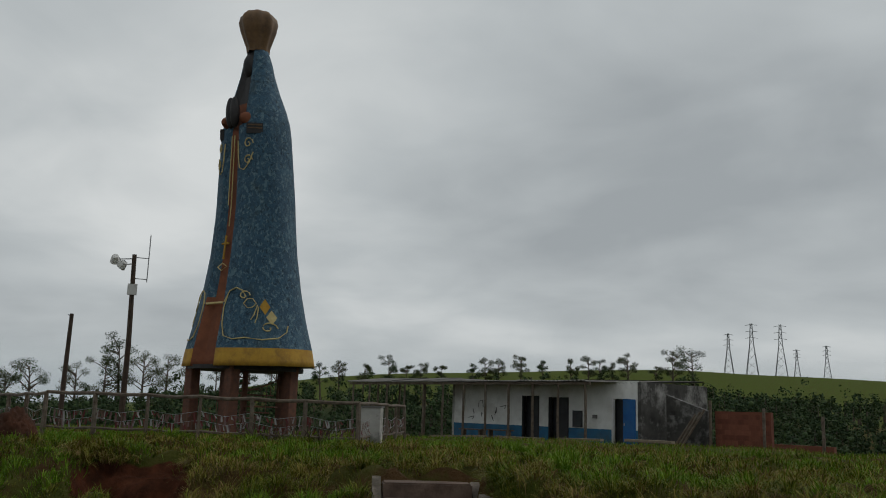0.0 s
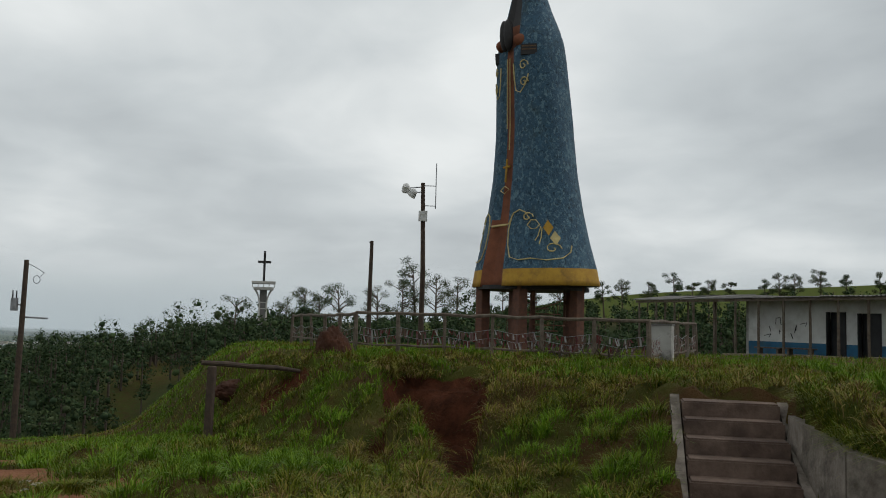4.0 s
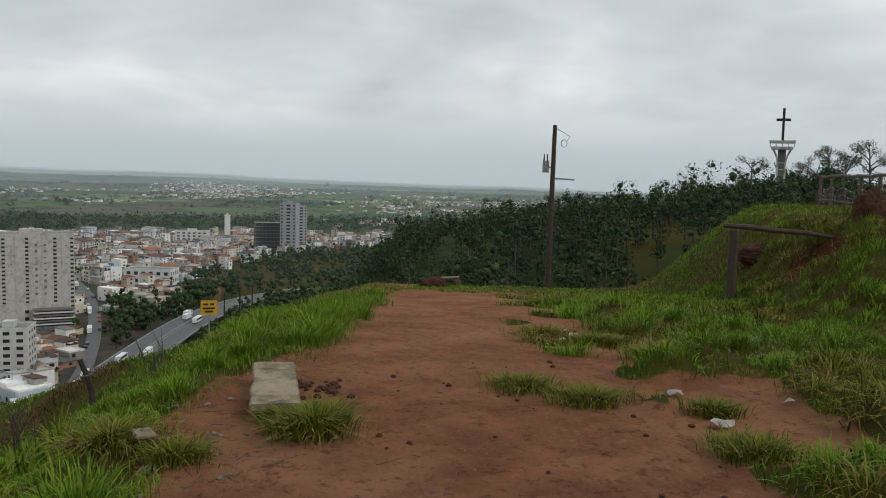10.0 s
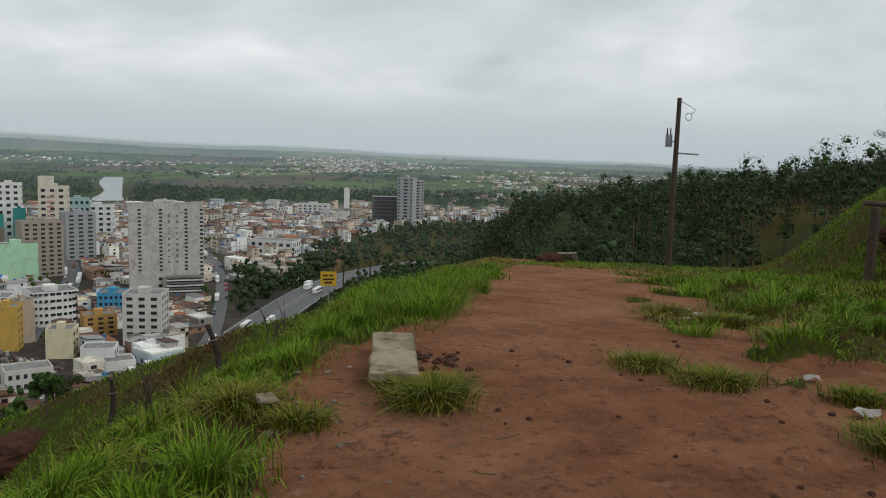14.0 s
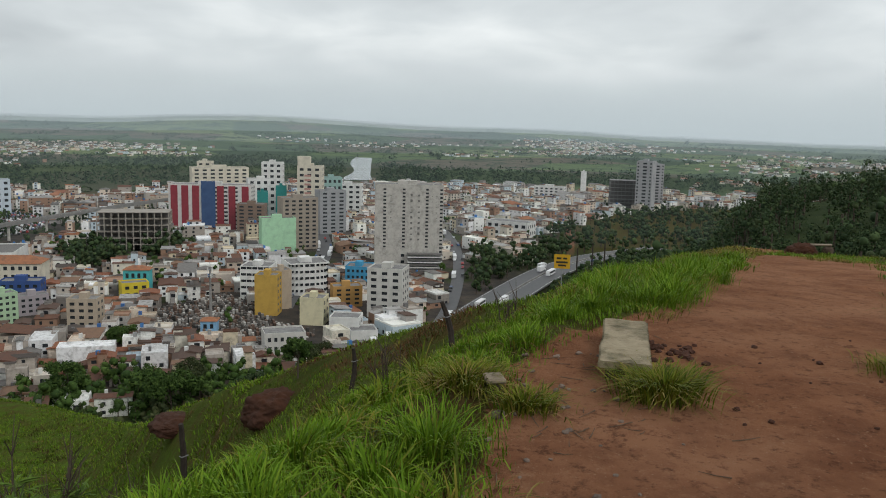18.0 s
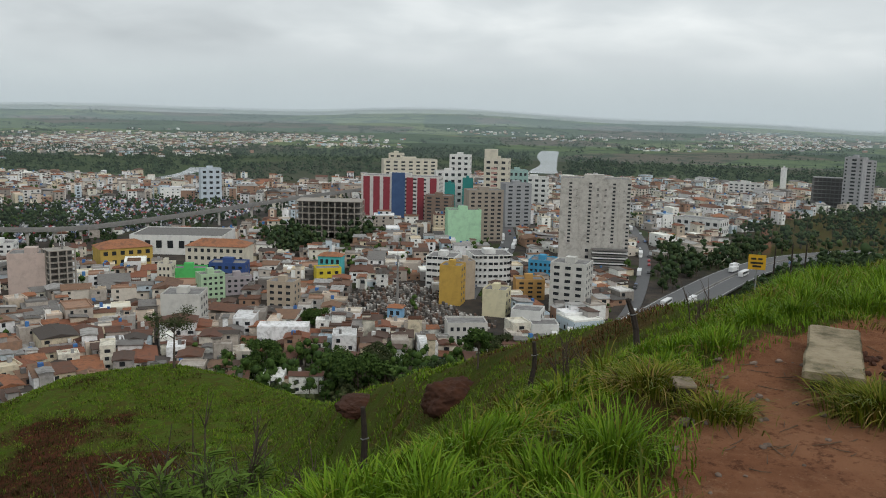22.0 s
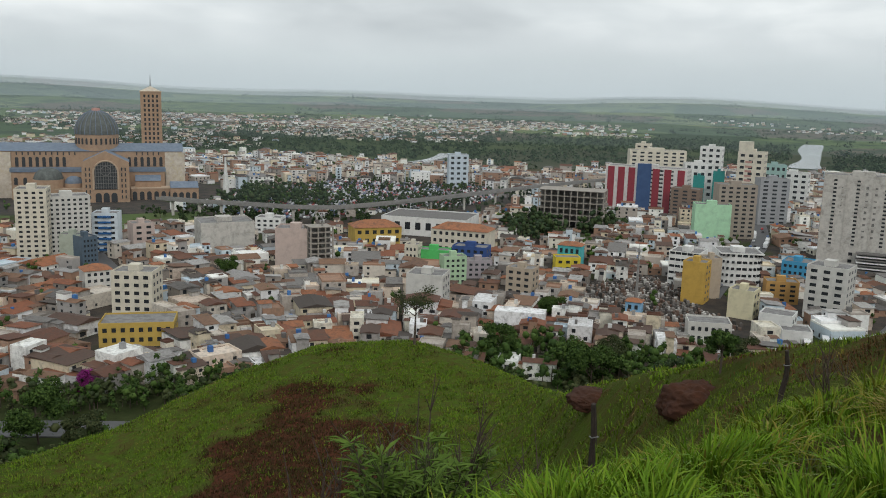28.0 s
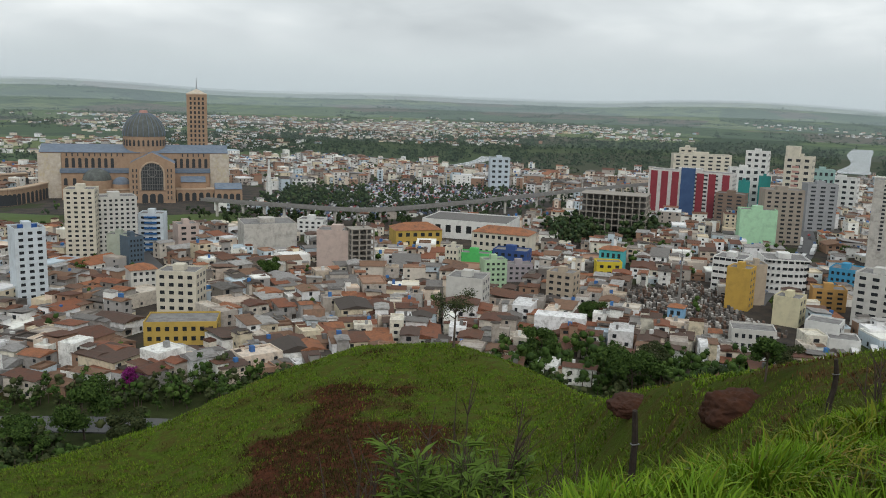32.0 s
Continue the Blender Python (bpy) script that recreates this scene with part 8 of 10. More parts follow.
M_TYRE = mat("tyre_rubber", (0.02, 0.02, 0.021), None, 5, 0.9)


def vehicle(p, d, kind, paint, word):
    long, wide, high = {"car": (4.2, 1.75, 1.45), "bus": (12.0, 2.6, 3.3), "truck": (10.5, 2.5, 3.5)}[kind]
    v = thing(kind, p, "%s %s on the grey asphalt below" % (word, kind), kind, "vehicles", rz=math.atan2(d.y, d.x))
    bm = bmesh.new()
    if kind == "car":
        prof = [(-2.1, 0.35), (2.1, 0.35), (2.1, 0.75), (1.1, 0.9), (0.5, 1.42), (-1.1, 1.45), (-1.9, 0.95), (-2.1, 0.9)]
    elif kind == "bus":
        prof = [(-6, 0.4), (6, 0.4), (6, 2.2), (5.7, 3.2), (-5.9, 3.3), (-6, 3.1)]
    else:
        prof = [(-5.2, 0.7), (2.6, 0.7), (2.6, 3.5), (-5.2, 3.5)]
    a = [bm.verts.new((x, -wide / 2, z)) for x, z in prof]
    b = [bm.verts.new((x, wide / 2, z)) for x, z in prof]
    bm.faces.new(a)
    bm.faces.new(b[::-1])
    for i in range(len(prof)):
        j = (i + 1) % len(prof)
        bm.faces.new((a[i], b[i], b[j], a[j]))
    bmesh.ops.recalc_face_normals(bm, faces=bm.faces[:])
    part("body", bm, paint, v)
    if kind == "truck":
        bm = bmesh.new()
        box(bm, 2.9, -1.2, 0.5, 5.2, 1.2, 2.9)
        part("cab", bm, CAR_PAINT[0], v)
    for s in (-1, 1):
        bm = bmesh.new()
        y0, y1 = sorted((s * wide / 2, s * (wide / 2 + 0.02)))
        if kind == "car":
            box(bm, -1.0, y0, 0.95, 0.55, y1, 1.32)
        elif kind == "bus":
            box(bm, -5.5, y0, 1.6, 5.4, y1, 2.7)
        else:
            box(bm, 3.2, y0 - 0.06 * s, 1.7, 4.6, y1 - 0.04 * s, 2.5)
        part("side_window", bm, M_GLASS, v)
        for x in (-long * 0.3, long * 0.3):
            bm = bmesh.new()
            r = 0.33 if kind == "car" else 0.5
            bmesh.ops.create_cone(bm, cap_ends=True, segments=12, radius1=r, radius2=r, depth=0.24, matrix=Matrix.Translation((x, s * (wide / 2 - 0.1), r)) @ Matrix.Rotation(math.pi / 2, 4, "X"))
            part("wheel", bm, M_TYRE, v)
    return v


def traffic():
    rng = random.Random(17)
    words = ["white", "silver", "black", "red", "blue", "grey"]
    for line, lanes, n, z in ((highway, (-8.5, -4.5, 4.5, 8.5), 9, 0.26), (avenue, (-4.6, -1.8, 1.8, 4.6), 26, 0.26), (side_street, (-2.7, 2.7), 22, 0.26)):
        for k in range(n):
            i = rng.randrange(4, len(line) - 4)
            d = (line[i + 1] - line[i]).normalized()
            o = rng.choice(lanes)
            p = line[i].lerp(line[i + 1], rng.random()) + Vector((-d.y, d.x, 0)) * o
            kind = rng.choice(("car", "car", "truck", "bus")) if line is highway else rng.choice(("car", "car", "car", "car", "bus"))
            c = 0 if kind != "car" else rng.randrange(6)
            vehicle((p.x, p.y, p.z + z), d if o > 0 else -d, kind, CAR_PAINT[c], words[c])
    for x, y in ((-372, -74), (-366, -80), (-381, -70)):
        vehicle((x, y, ground_at(x, y)), Vector((1, 0.3, 0)), "bus", CAR_PAINT[0], "white")


traffic()

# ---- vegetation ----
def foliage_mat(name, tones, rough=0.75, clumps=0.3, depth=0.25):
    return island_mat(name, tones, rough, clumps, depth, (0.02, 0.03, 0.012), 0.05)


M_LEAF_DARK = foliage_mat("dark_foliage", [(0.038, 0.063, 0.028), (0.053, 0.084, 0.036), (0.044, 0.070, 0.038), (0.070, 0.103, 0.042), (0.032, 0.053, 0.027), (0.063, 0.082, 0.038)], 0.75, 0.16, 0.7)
M_LEAF_MID = foliage_mat("green_foliage", [(0.045, 0.082, 0.020), (0.060, 0.105, 0.026), (0.036, 0.066, 0.020), (0.075, 0.122, 0.03)])
M_LEAF_OLIVE = foliage_mat("olive_foliage", [(0.060, 0.075, 0.030), (0.08, 0.092, 0.04), (0.048, 0.062, 0.028), (0.04, 0.056, 0.025)])
M_LEAF_PLAIN = foliage_mat("distant_woodland", [(0.036, 0.062, 0.034), (0.050, 0.080, 0.040), (0.042, 0.070, 0.036), (0.064, 0.096, 0.046)], 0.75, 0.03, 0.5)
M_LUSH = foliage_mat("lush_grass_blades", [(0.111, 0.205, 0.013), (0.137, 0.236, 0.016), (0.081, 0.157, 0.011), (0.167, 0.249, 0.022), (0.096, 0.178, 0.014)], 0.5)
M_TURF = foliage_mat("close_turf", [(0.109, 0.196, 0.014), (0.134, 0.220, 0.016), (0.078, 0.137, 0.011), (0.150, 0.181, 0.023), (0.046, 0.071, 0.010), (0.124, 0.201, 0.016)], 0.7)
M_GRASS = foliage_mat("olive_grass_blades", [(0.109, 0.140, 0.011), (0.144, 0.162, 0.017), (0.074, 0.102, 0.008), (0.173, 0.162, 0.028), (0.046, 0.066, 0.008)], 0.55)
M_GRASS_DRY = foliage_mat("dry_grass_blades", [(0.186, 0.164, 0.028), (0.222, 0.173, 0.044), (0.144, 0.147, 0.020), (0.268, 0.186, 0.074), (0.109, 0.121, 0.015), (0.134, 0.080, 0.037), (0.165, 0.160, 0.024)], 0.65)
M_BRACKEN = foliage_mat("withered_fern", [(0.105, 0.050, 0.022), (0.075, 0.040, 0.020), (0.13, 0.075, 0.03), (0.06, 0.045, 0.018)], 0.8)
M_DEADFERN = foliage_mat("dead_fern", [(0.046, 0.024, 0.012), (0.032, 0.018, 0.010), (0.060, 0.030, 0.015), (0.030, 0.032, 0.010), (0.044, 0.058, 0.010)], 0.85)
M_BARK = mat("grey_brown_bark", (0.11, 0.085, 0.065), (0.06, 0.048, 0.038), 5, 0.95, 0.4, 20)


def mesh_from(name, verts, quads, material, smooth=False):
    """A mesh from arrays of vertices and of four-cornered or three-cornered faces."""
    me = bpy.data.meshes.new(name)
    nv, nf, k = len(verts), len(quads), quads.shape[1]
    me.vertices.add(nv)
    me.vertices.foreach_set("co", verts.astype(np.float32).ravel())
    me.loops.add(nf * k)
    me.loops.foreach_set("vertex_index", quads.astype(np.int32).ravel())
    me.polygons.add(nf)
    me.polygons.foreach_set("loop_start", np.arange(0, nf * k, k, dtype=np.int32))
    me.polygons.foreach_set("loop_total", np.full(nf, k, dtype=np.int32))
    me.update(calc_edges=True)
    me.materials.append(material)
    return me


def leaf_quads(rs, centres, outward, size):
    """Small leaf sprays at the centres, turned mostly outwards and up."""
    n = len(centres)
    nrm = outward + rs.normal(0, 0.8, (n, 3)) + np.array([0, 0, 0.5])
    nrm /= np.linalg.norm(nrm, axis=1)[:, None] + 1e-9
    u = np.cross(nrm, rs.normal(0, 1, (n, 3)))
    u /= np.linalg.norm(u, axis=1)[:, None] + 1e-9
    v = np.cross(nrm, u)
    s = (size * rs.uniform(0.6, 1.3, n))[:, None]
    bend = nrm * s * 0.25
    vs = np.stack([centres - u * s, centres - v * s * 0.6 + bend, centres + u * s, centres + v * s * 0.6 + bend], 1).reshape(-1, 3)
    return vs, np.arange(4 * n).reshape(-1, 4)


def round_lump():
    """A ball of 24 four-cornered faces, to be pushed out of shape for the inside of a crown."""
    at, pts, quads = {}, [], []

    def corner(p):
        if p not in at:
            at[p] = len(pts)
            pts.append(np.array(p, float) / np.linalg.norm(p))
        return at[p]

    for axis in range(3):
        for side in (-1, 1):
            for i in (-1, 0):
                for j in (-1, 0):
                    q = []
                    for u, v in ((i, j), (i + 1, j), (i + 1, j + 1), (i, j + 1)):
                        c = [0, 0, 0]
                        c[axis], c[(axis + 1) % 3], c[(axis + 2) % 3] = side, u, v
                        q.append(corner(tuple(c)))
                    quads.append(q if side > 0 else q[::-1])
    return np.array(pts), np.array(quads)


LUMP, LUMP_Q = round_lump()


def woods(name, spots, per, size, material, label, seed, trunk=True, dense=0.0):
    """Many trees joined: spots of x, y, z, height, spread."""
    rs = np.random.default_rng(seed)
    av, aq, base = [], [], 0
    tv, tq, tb = [], [], 0
    for x, y, z, h, sp in spots:
        lobes = np.concatenate([rs.normal(0, 0.42, (5, 3)) * sp * np.array([1, 1, 1.35]), rs.uniform(0.30, 0.52, (5, 1)) * sp], 1)
        lobes[0, :3] *= 0.3
        foot = np.array([x, y, z + h - sp * 0.95])
        k = rs.integers(0, 5, per)
        d = rs.normal(0, 1, (per, 3))
        d /= np.linalg.norm(d, axis=1)[:, None]
        p = lobes[k, :3] + d * lobes[k, 3:] * rs.uniform(0.5, 1.04, (per, 1)) + foot
        v, q = leaf_quads(rs, p, d, size * rs.uniform(0.8, 1.2))
        av.append(v)
        aq.append(q + base)
        base += len(v)
        if dense:
            lump = LUMP[None] * (1 + rs.uniform(-0.32, 0.2, (5, len(LUMP), 1))) * lobes[:, None, 3:] * dense
            lump = (lump + lobes[:, None, :3] + foot).reshape(-1, 3)
            av.append(lump)
            aq.append((LUMP_Q[None] + (np.arange(5) * len(LUMP))[:, None, None]).reshape(-1, 4) + base)
            base += len(lump)
        if trunk:
            w = 0.03 * h
            ring = np.array([[math.cos(a), math.sin(a), 0] for a in np.arange(4) * math.tau / 4])
            tv.append(np.concatenate([ring * w + [x, y, z - 0.5], ring * w * 0.5 + [x, y, z + h * 0.75]]))
            tq.append(np.array([(k, (k + 1) % 4, 4 + (k + 1) % 4, 4 + k) for k in range(4)]) + tb)
            tb += 8
    me = mesh_from(name, np.concatenate(av), np.concatenate(aq), material)
    ob = tagged(new(name, me), label, "trees", kind="stuff")
    if trunk:
        t = new("trunks", mesh_from("trunks", np.concatenate(tv), np.concatenate(tq), M_BARK))
        t.parent = ob
        tagged(t, kind="stuff")
    return ob


rs0 = np.random.default_rng(77)


def scatter(n, az0, az1, r0, r1, h0, h1, test=None, top_line=None):
    out = []
    for _ in range(n * 3):
        if len(out) >= n:
            break
        a, r = rs0.uniform(az0, az1), math.sqrt(rs0.uniform(r0 * r0, r1 * r1))
        x, y = polar(a, r)
        if test and not test(a, r, x, y):
            continue
        g, h = ground_at(x, y), rs0.uniform(h0, h1)
        if top_line:
            h = min(h, 1.6 + r * math.tan(radians(top_line(a) + rs0.uniform(-0.9, 0.2) + (rs0.random() < 0.14) * rs0.uniform(0.3, 1.0))) - g)
            if h < 4.0:
                continue
        out.append((x, y, g, h, h * rs0.uniform(0.34, 0.5)))
    return out


def crest_line(a):
    """How high the tree tops of the ridge stand against the sky or the plain, in degrees."""
    return np.interp(a, [50, 54, 60, 63, 67, 69.5, 72.6, 75, 78, 80, 82, 84, 86, 90, 94], [1.2, 0.6, -0.3, -0.8, -1.6, -2.0, -2.6, -3.1, -3.5, -3.9, -4.5, -5.0, -6.2, -8.5, -12])


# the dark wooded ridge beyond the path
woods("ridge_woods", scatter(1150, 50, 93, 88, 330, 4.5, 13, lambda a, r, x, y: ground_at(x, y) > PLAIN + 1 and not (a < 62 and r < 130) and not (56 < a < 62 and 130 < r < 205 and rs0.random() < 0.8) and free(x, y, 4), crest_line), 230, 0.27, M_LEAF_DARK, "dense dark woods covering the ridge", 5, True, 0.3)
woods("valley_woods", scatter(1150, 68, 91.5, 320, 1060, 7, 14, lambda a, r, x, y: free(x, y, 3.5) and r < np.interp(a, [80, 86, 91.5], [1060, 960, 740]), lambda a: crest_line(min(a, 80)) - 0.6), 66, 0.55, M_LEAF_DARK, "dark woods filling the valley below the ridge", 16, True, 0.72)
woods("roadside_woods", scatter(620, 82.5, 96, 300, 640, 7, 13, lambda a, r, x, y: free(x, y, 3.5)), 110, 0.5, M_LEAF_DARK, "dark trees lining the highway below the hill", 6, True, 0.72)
woods("hill_foot_thicket", scatter(850, 92, 162, 205, 296, 4, 8, lambda a, r, x, y: free(x, y, 4) and ground_at(x, y) < PLAIN + 32), 70, 0.38, M_LEAF_OLIVE, "scrubby thicket along the foot of the slope", 7, True, 0.72)
woods("foot_trees", scatter(210, 95, 125, 284, 330, 5, 11, lambda a, r, x, y: free(x, y, -1)), 130, 0.45, M_LEAF_MID, "dark green trees between the slope and the first houses", 21, True, 0.72)
woods("flank_scrub", scatter(330, 138, 164, 196, 292, 4, 8.5, lambda a, r, x, y: free(x, y, 2) and ground_at(x, y) < PLAIN + 40), 90, 0.4, M_LEAF_MID, "green scrub and young trees beside the lower road", 19, True, 0.6)
woods("town_trees", scatter(420, 92, 168, 300, 1150, 6, 10, lambda a, r, x, y: free(x, y, 1)), 80, 0.4, M_LEAF_MID, "green street trees scattered between the houses", 8, True, 0.72)
walk_line = [(x + rs0.normal(0, 16), y + rs0.normal(0, 16)) for x, y, z in catmull(WALK, 5) for _ in range(4)]
woods("walkway_trees", [(x, y, PLAIN, h, h * 0.42) for x, y, h in ((x, y, rs0.uniform(5, 9)) for x, y in walk_line) if math.hypot(x, y) > 470], 110, 0.6, M_LEAF_DARK, "dark trees standing below the raised walkway", 18, True, 0.7)


def trees_in(poly, n, h0, h1, pad, near=None):
    """Trees strewn over a plot, or gathered round one spot of it."""
    xs, ys = [p[0] for p in poly], [p[1] for p in poly]
    out = []
    for _ in range(n):
        x, y = (rs0.normal(near[0], near[2]), rs0.normal(near[1], near[2])) if near else (rs0.uniform(min(xs), max(xs)), rs0.uniform(min(ys), max(ys)))
        if inside(x, y, poly) and free(x, y, pad):
            h = rs0.uniform(h0, h1)
            out.append((x, y, PLAIN, h, h * 0.46))
    return out


park = trees_in(PARKS[0], 330, 4.5, 8, -10) + trees_in(PARKS[0], 200, 7, 12, 0, (-520, -575, 34)) + trees_in(PARKS[0], 120, 6, 10, -14, (-560, -460, 40))
park += trees_in(PARKS[4], 260, 8, 13, -12) + trees_in(PARKS[1], 40, 5, 8, -60, (-425, -572, 16)) + trees_in(PARKS[2], 90, 5, 9, -60, (-268, -640, 26)) + trees_in(PARKS[3], 50, 5, 8, -60, (-330, -590, 20))
woods("park_trees", park, 70, 0.5, M_LEAF_DARK, "park trees round the basilica square", 9, True, 0.72)


def far_spots():
    out = []

    def add(a, r):
        x, y = polar(a, r)
        if free(x, y, 3):
            h = rs0.uniform(5, 10)
            out.append((x, y, ground_at(x, y) - 1.5, h, rs0.uniform(5.0, 9.5)))

    # the unbroken belt of woodland along the river
    for _ in range(4700):
        a = rs0.uniform(98, 147)
        r0, r1 = np.interp(a, [98, 109, 120, 130, 142], [1390, 1290, 1140, 1240, 1360]), np.interp(a, [98, 109, 120, 135, 142], [1690, 2130, 1960, 2030, 1880])
        r = math.sqrt(rs0.uniform(r0 * r0, r1 * r1))
        if patchy(np.array(r * math.cos(radians(a))), np.array(r * math.sin(radians(a))), 60, 2) > -0.62:
            add(a, r)
    for _ in range(1300):
        add(rs0.uniform(69, 100), math.sqrt(rs0.uniform(1350 ** 2, 1740 ** 2)))
    # hedges and copses further out
    for _ in range(300):
        a, r, da, dr = rs0.uniform(62, 168), rs0.uniform(2050, 4500), rs0.normal(0, 2.4), rs0.normal(0, 120)
        n = int(6 + abs(da) * 7 + abs(dr) / 14)
        for u in np.linspace(0, 1, n):
            add(a + da * u + rs0.normal(0, 0.04), r + dr * u + rs0.normal(0, 9))
    for az0, az1, r0, r1, n in ((62, 170, 2000, 2700, 900), (62, 170, 2700, 4700, 1500), (140, 168, 1000, 1500, 300), (70, 100, 980, 1300, 260)):
        cl = [(rs0.uniform(az0, az1), rs0.uniform(r0, r1), rs0.uniform(0.4, 3.2)) for _ in range(max(6, n // 36))]
        for _ in range(n):
            c = cl[rs0.integers(len(cl))]
            add(c[0] + rs0.normal(0, c[2]), max(960, c[1] + rs0.normal(0, 26)))
    return out


woods("plain_woods", far_spots(), 16, 2.1, M_LEAF_PLAIN, "dark belts of woodland across the plain", 10, False)


# ---- single trees ----
def tree(x, y, h, spread, seed, leaf, label, sparse=False, category="tree", bare_to=0.45):
    rng = random.Random(seed)
    rs = np.random.default_rng(seed)
    t = thing("tree", (x, y, ground_at(x, y)), label, category)
    bm = bmesh.new()
    lean = Vector((rng.uniform(-0.06, 0.06), rng.uniform(-0.06, 0.06), 1))
    top = lean * h * 0.92
    w = 0.022 * h + min(0.03, 0.008 * h)
    tube(bm, [lean * -0.4, lean * h * 0.3, lean * h * 0.6, top], [w, w * 0.8, w * 0.5, w * 0.15], 7)
    tips = [top]
    for k in range(13 if sparse else 12):
        b = lean * h * rng.uniform(bare_to, 0.85)
        a = rng.uniform(0, math.tau)
        d = Vector((math.cos(a), math.sin(a), rng.uniform(0.25, 0.9)))
        e = b + d * spread * rng.uniform(0.5, 0.95)
        tube(bm, [b, (b + e) / 2 + Vector((0, 0, 0.1)), e], [w * 0.4, w * 0.28, w * 0.1], 5)
        tips.append(e)
    part("trunk", bm, M_BARK, t)
    n = 150 if sparse else 480
    pts, outs = [], []
    for e in tips:
        d = rs.normal(0, 1, (n, 3))
        d /= np.linalg.norm(d, axis=1)[:, None]
        rad = spread * (0.42 if sparse else 0.42) * rs.uniform(0.35, 1.0, (n, 1))
        pts.append(np.array(e) + d * rad * np.array([1, 1, 0.7]))
        outs.append(d)
    v, q = leaf_quads(rs, np.concatenate(pts), np.concatenate(outs), (0.009 * h + 0.025) if sparse else (0.024 * h + 0.09))
    o = new("crown", mesh_from("crown", v, q, leaf))
    o.parent = t
    return t


rng_t = random.Random(31)
# skyline trees on the ridge beyond the building
sky = [(31.4, 1.65, 1.3), (30.2, 1.7, 1.4), (28.7, 1.75, 1.2), (27.0, 1.8, 1.8), (24.9, 2.0, 1.1), (23.6, 2.1, 0.9), (21.5, 2.2, 1.0), (19.9, 2.4, 1.15), (18.4, 2.5, 1.25), (17.0, 2.5, 1.0), (15.2, 2.6, 1.0), (14.1, 2.7, 1.1), (13.4, 2.6, 1.0), (11.5, 2.5, 1.6), (8.8, 2.5, 1.8), (7.5, 2.5, 1.9), (9.9, 2.5, 0.8), (34.3, 1.6, 1.4), (36.0, 1.2, 1.5), (41.0, 0.9, 2.1), (42.4, 0.8, 2.4), (43.7, 0.8, 3.0), (44.6, 0.8, 2.0), (46.2, 0.7, 1.6), (48.6, 0.5, 1.9), (50.0, 0.2, 1.4), (52.2, -0.1, 1.2), (55.4, -0.1, 1.3), (51.1, 0.2, 1.7), (39.5, 1.0, 1.7), (38.0, 1.1, 1.4), (26.0, 1.9, 1.0), (20.7, 2.3, 1.3), (12.6, 2.6, 0.9)]
for i, (a, e, hdeg) in enumerate(sky):
    r = 208 + rng_t.uniform(-8, 8)
    x, y = polar(a, r)
    h = max(4.0, 1.6 + r * math.tan(radians(e + hdeg)) - ground_at(x, y))
    thin = 8 < a < 32
    tree(x, y, h, h * (0.2 if thin else 0.26), 200 + i, M_LEAF_OLIVE if i % 3 else M_LEAF_DARK, "thin straggly tree on the ridge skyline" if thin else "dark open-crowned tree on the ridge skyline", True, bare_to=0.42 if thin else 0.3)
# the wooded flank below the skyline trees
flank_line = lambda a: np.interp(a, [-10, 4, 9, 15, 20, 27, 34, 42, 50, 57], [0.5, 0.8, 1.6, 1.9, 1.7, 1.3, 1.1, 0.5, 0.1, -0.5])
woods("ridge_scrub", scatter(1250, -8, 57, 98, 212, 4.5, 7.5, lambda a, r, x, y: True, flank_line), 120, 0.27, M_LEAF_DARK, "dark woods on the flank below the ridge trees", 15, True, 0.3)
woods("hill_foot_woods", scatter(260, -14, 9, 215, 330, 5, 8, lambda a, r, x, y: True), 70, 0.42, M_LEAF_DARK, "dark trees at the foot of the green hill", 17)

for x, y, h, sp, leaf, lab in ((-258, -123, 15, 8.5, M_LEAF_MID, "big round dark-green tree at the foot of the slope"), (-264, -163, 15, 7, M_LEAF_MID, "full green tree beside the tiled houses"), (-119, -222, 14.5, 8.0, M_LEAF_MID, "broad dark tree beside the lower road"), (-103, -220, 11, 5.5, M_LEAF_MID, "dense green tree beside the lower road"), (-123, -206, 10.5, 5, M_LEAF_OLIVE, "greyish scrub tree on the lower slope"), (-285, -340, 12, 5.5, M_LEAF_MID, "bushy street tree among the roofs"), (-268, -100, 14, 4, M_LEAF_DARK, "dark conifer at the edge of the cemetery"), (-330, -178, 11, 5.5, M_LEAF_MID, "round green tree beside the cemetery"), (-305, -90, 12, 6, M_LEAF_OLIVE, "olive-green tree below the white sheds"), (-282, -128, 10, 6, M_LEAF_OLIVE, "grey-green scrub tree on the lower slope")):
    tree(x, y, h, sp, int(-x), leaf, lab, False, bare_to=0.22)
tree(-40.0, -30.7, 2.9, 1.25, 3, M_LEAF_OLIVE, "small lone tree with a thin flat crown on the knoll", True, bare_to=0.6)
tree(-16.6, -5.2, 0.85, 0.3, 12, M_LEAF_MID, "slim sapling growing beside a mound of red earth", True)
M_BLOSSOM = foliage_mat("magenta_blossom", [(0.22, 0.02, 0.16), (0.30, 0.03, 0.22), (0.12, 0.02, 0.08)])
tree(-150, -248, 6, 4, 44, M_BLOSSOM, "magenta flowering shrub among the houses", False, "shrub", 0.2)


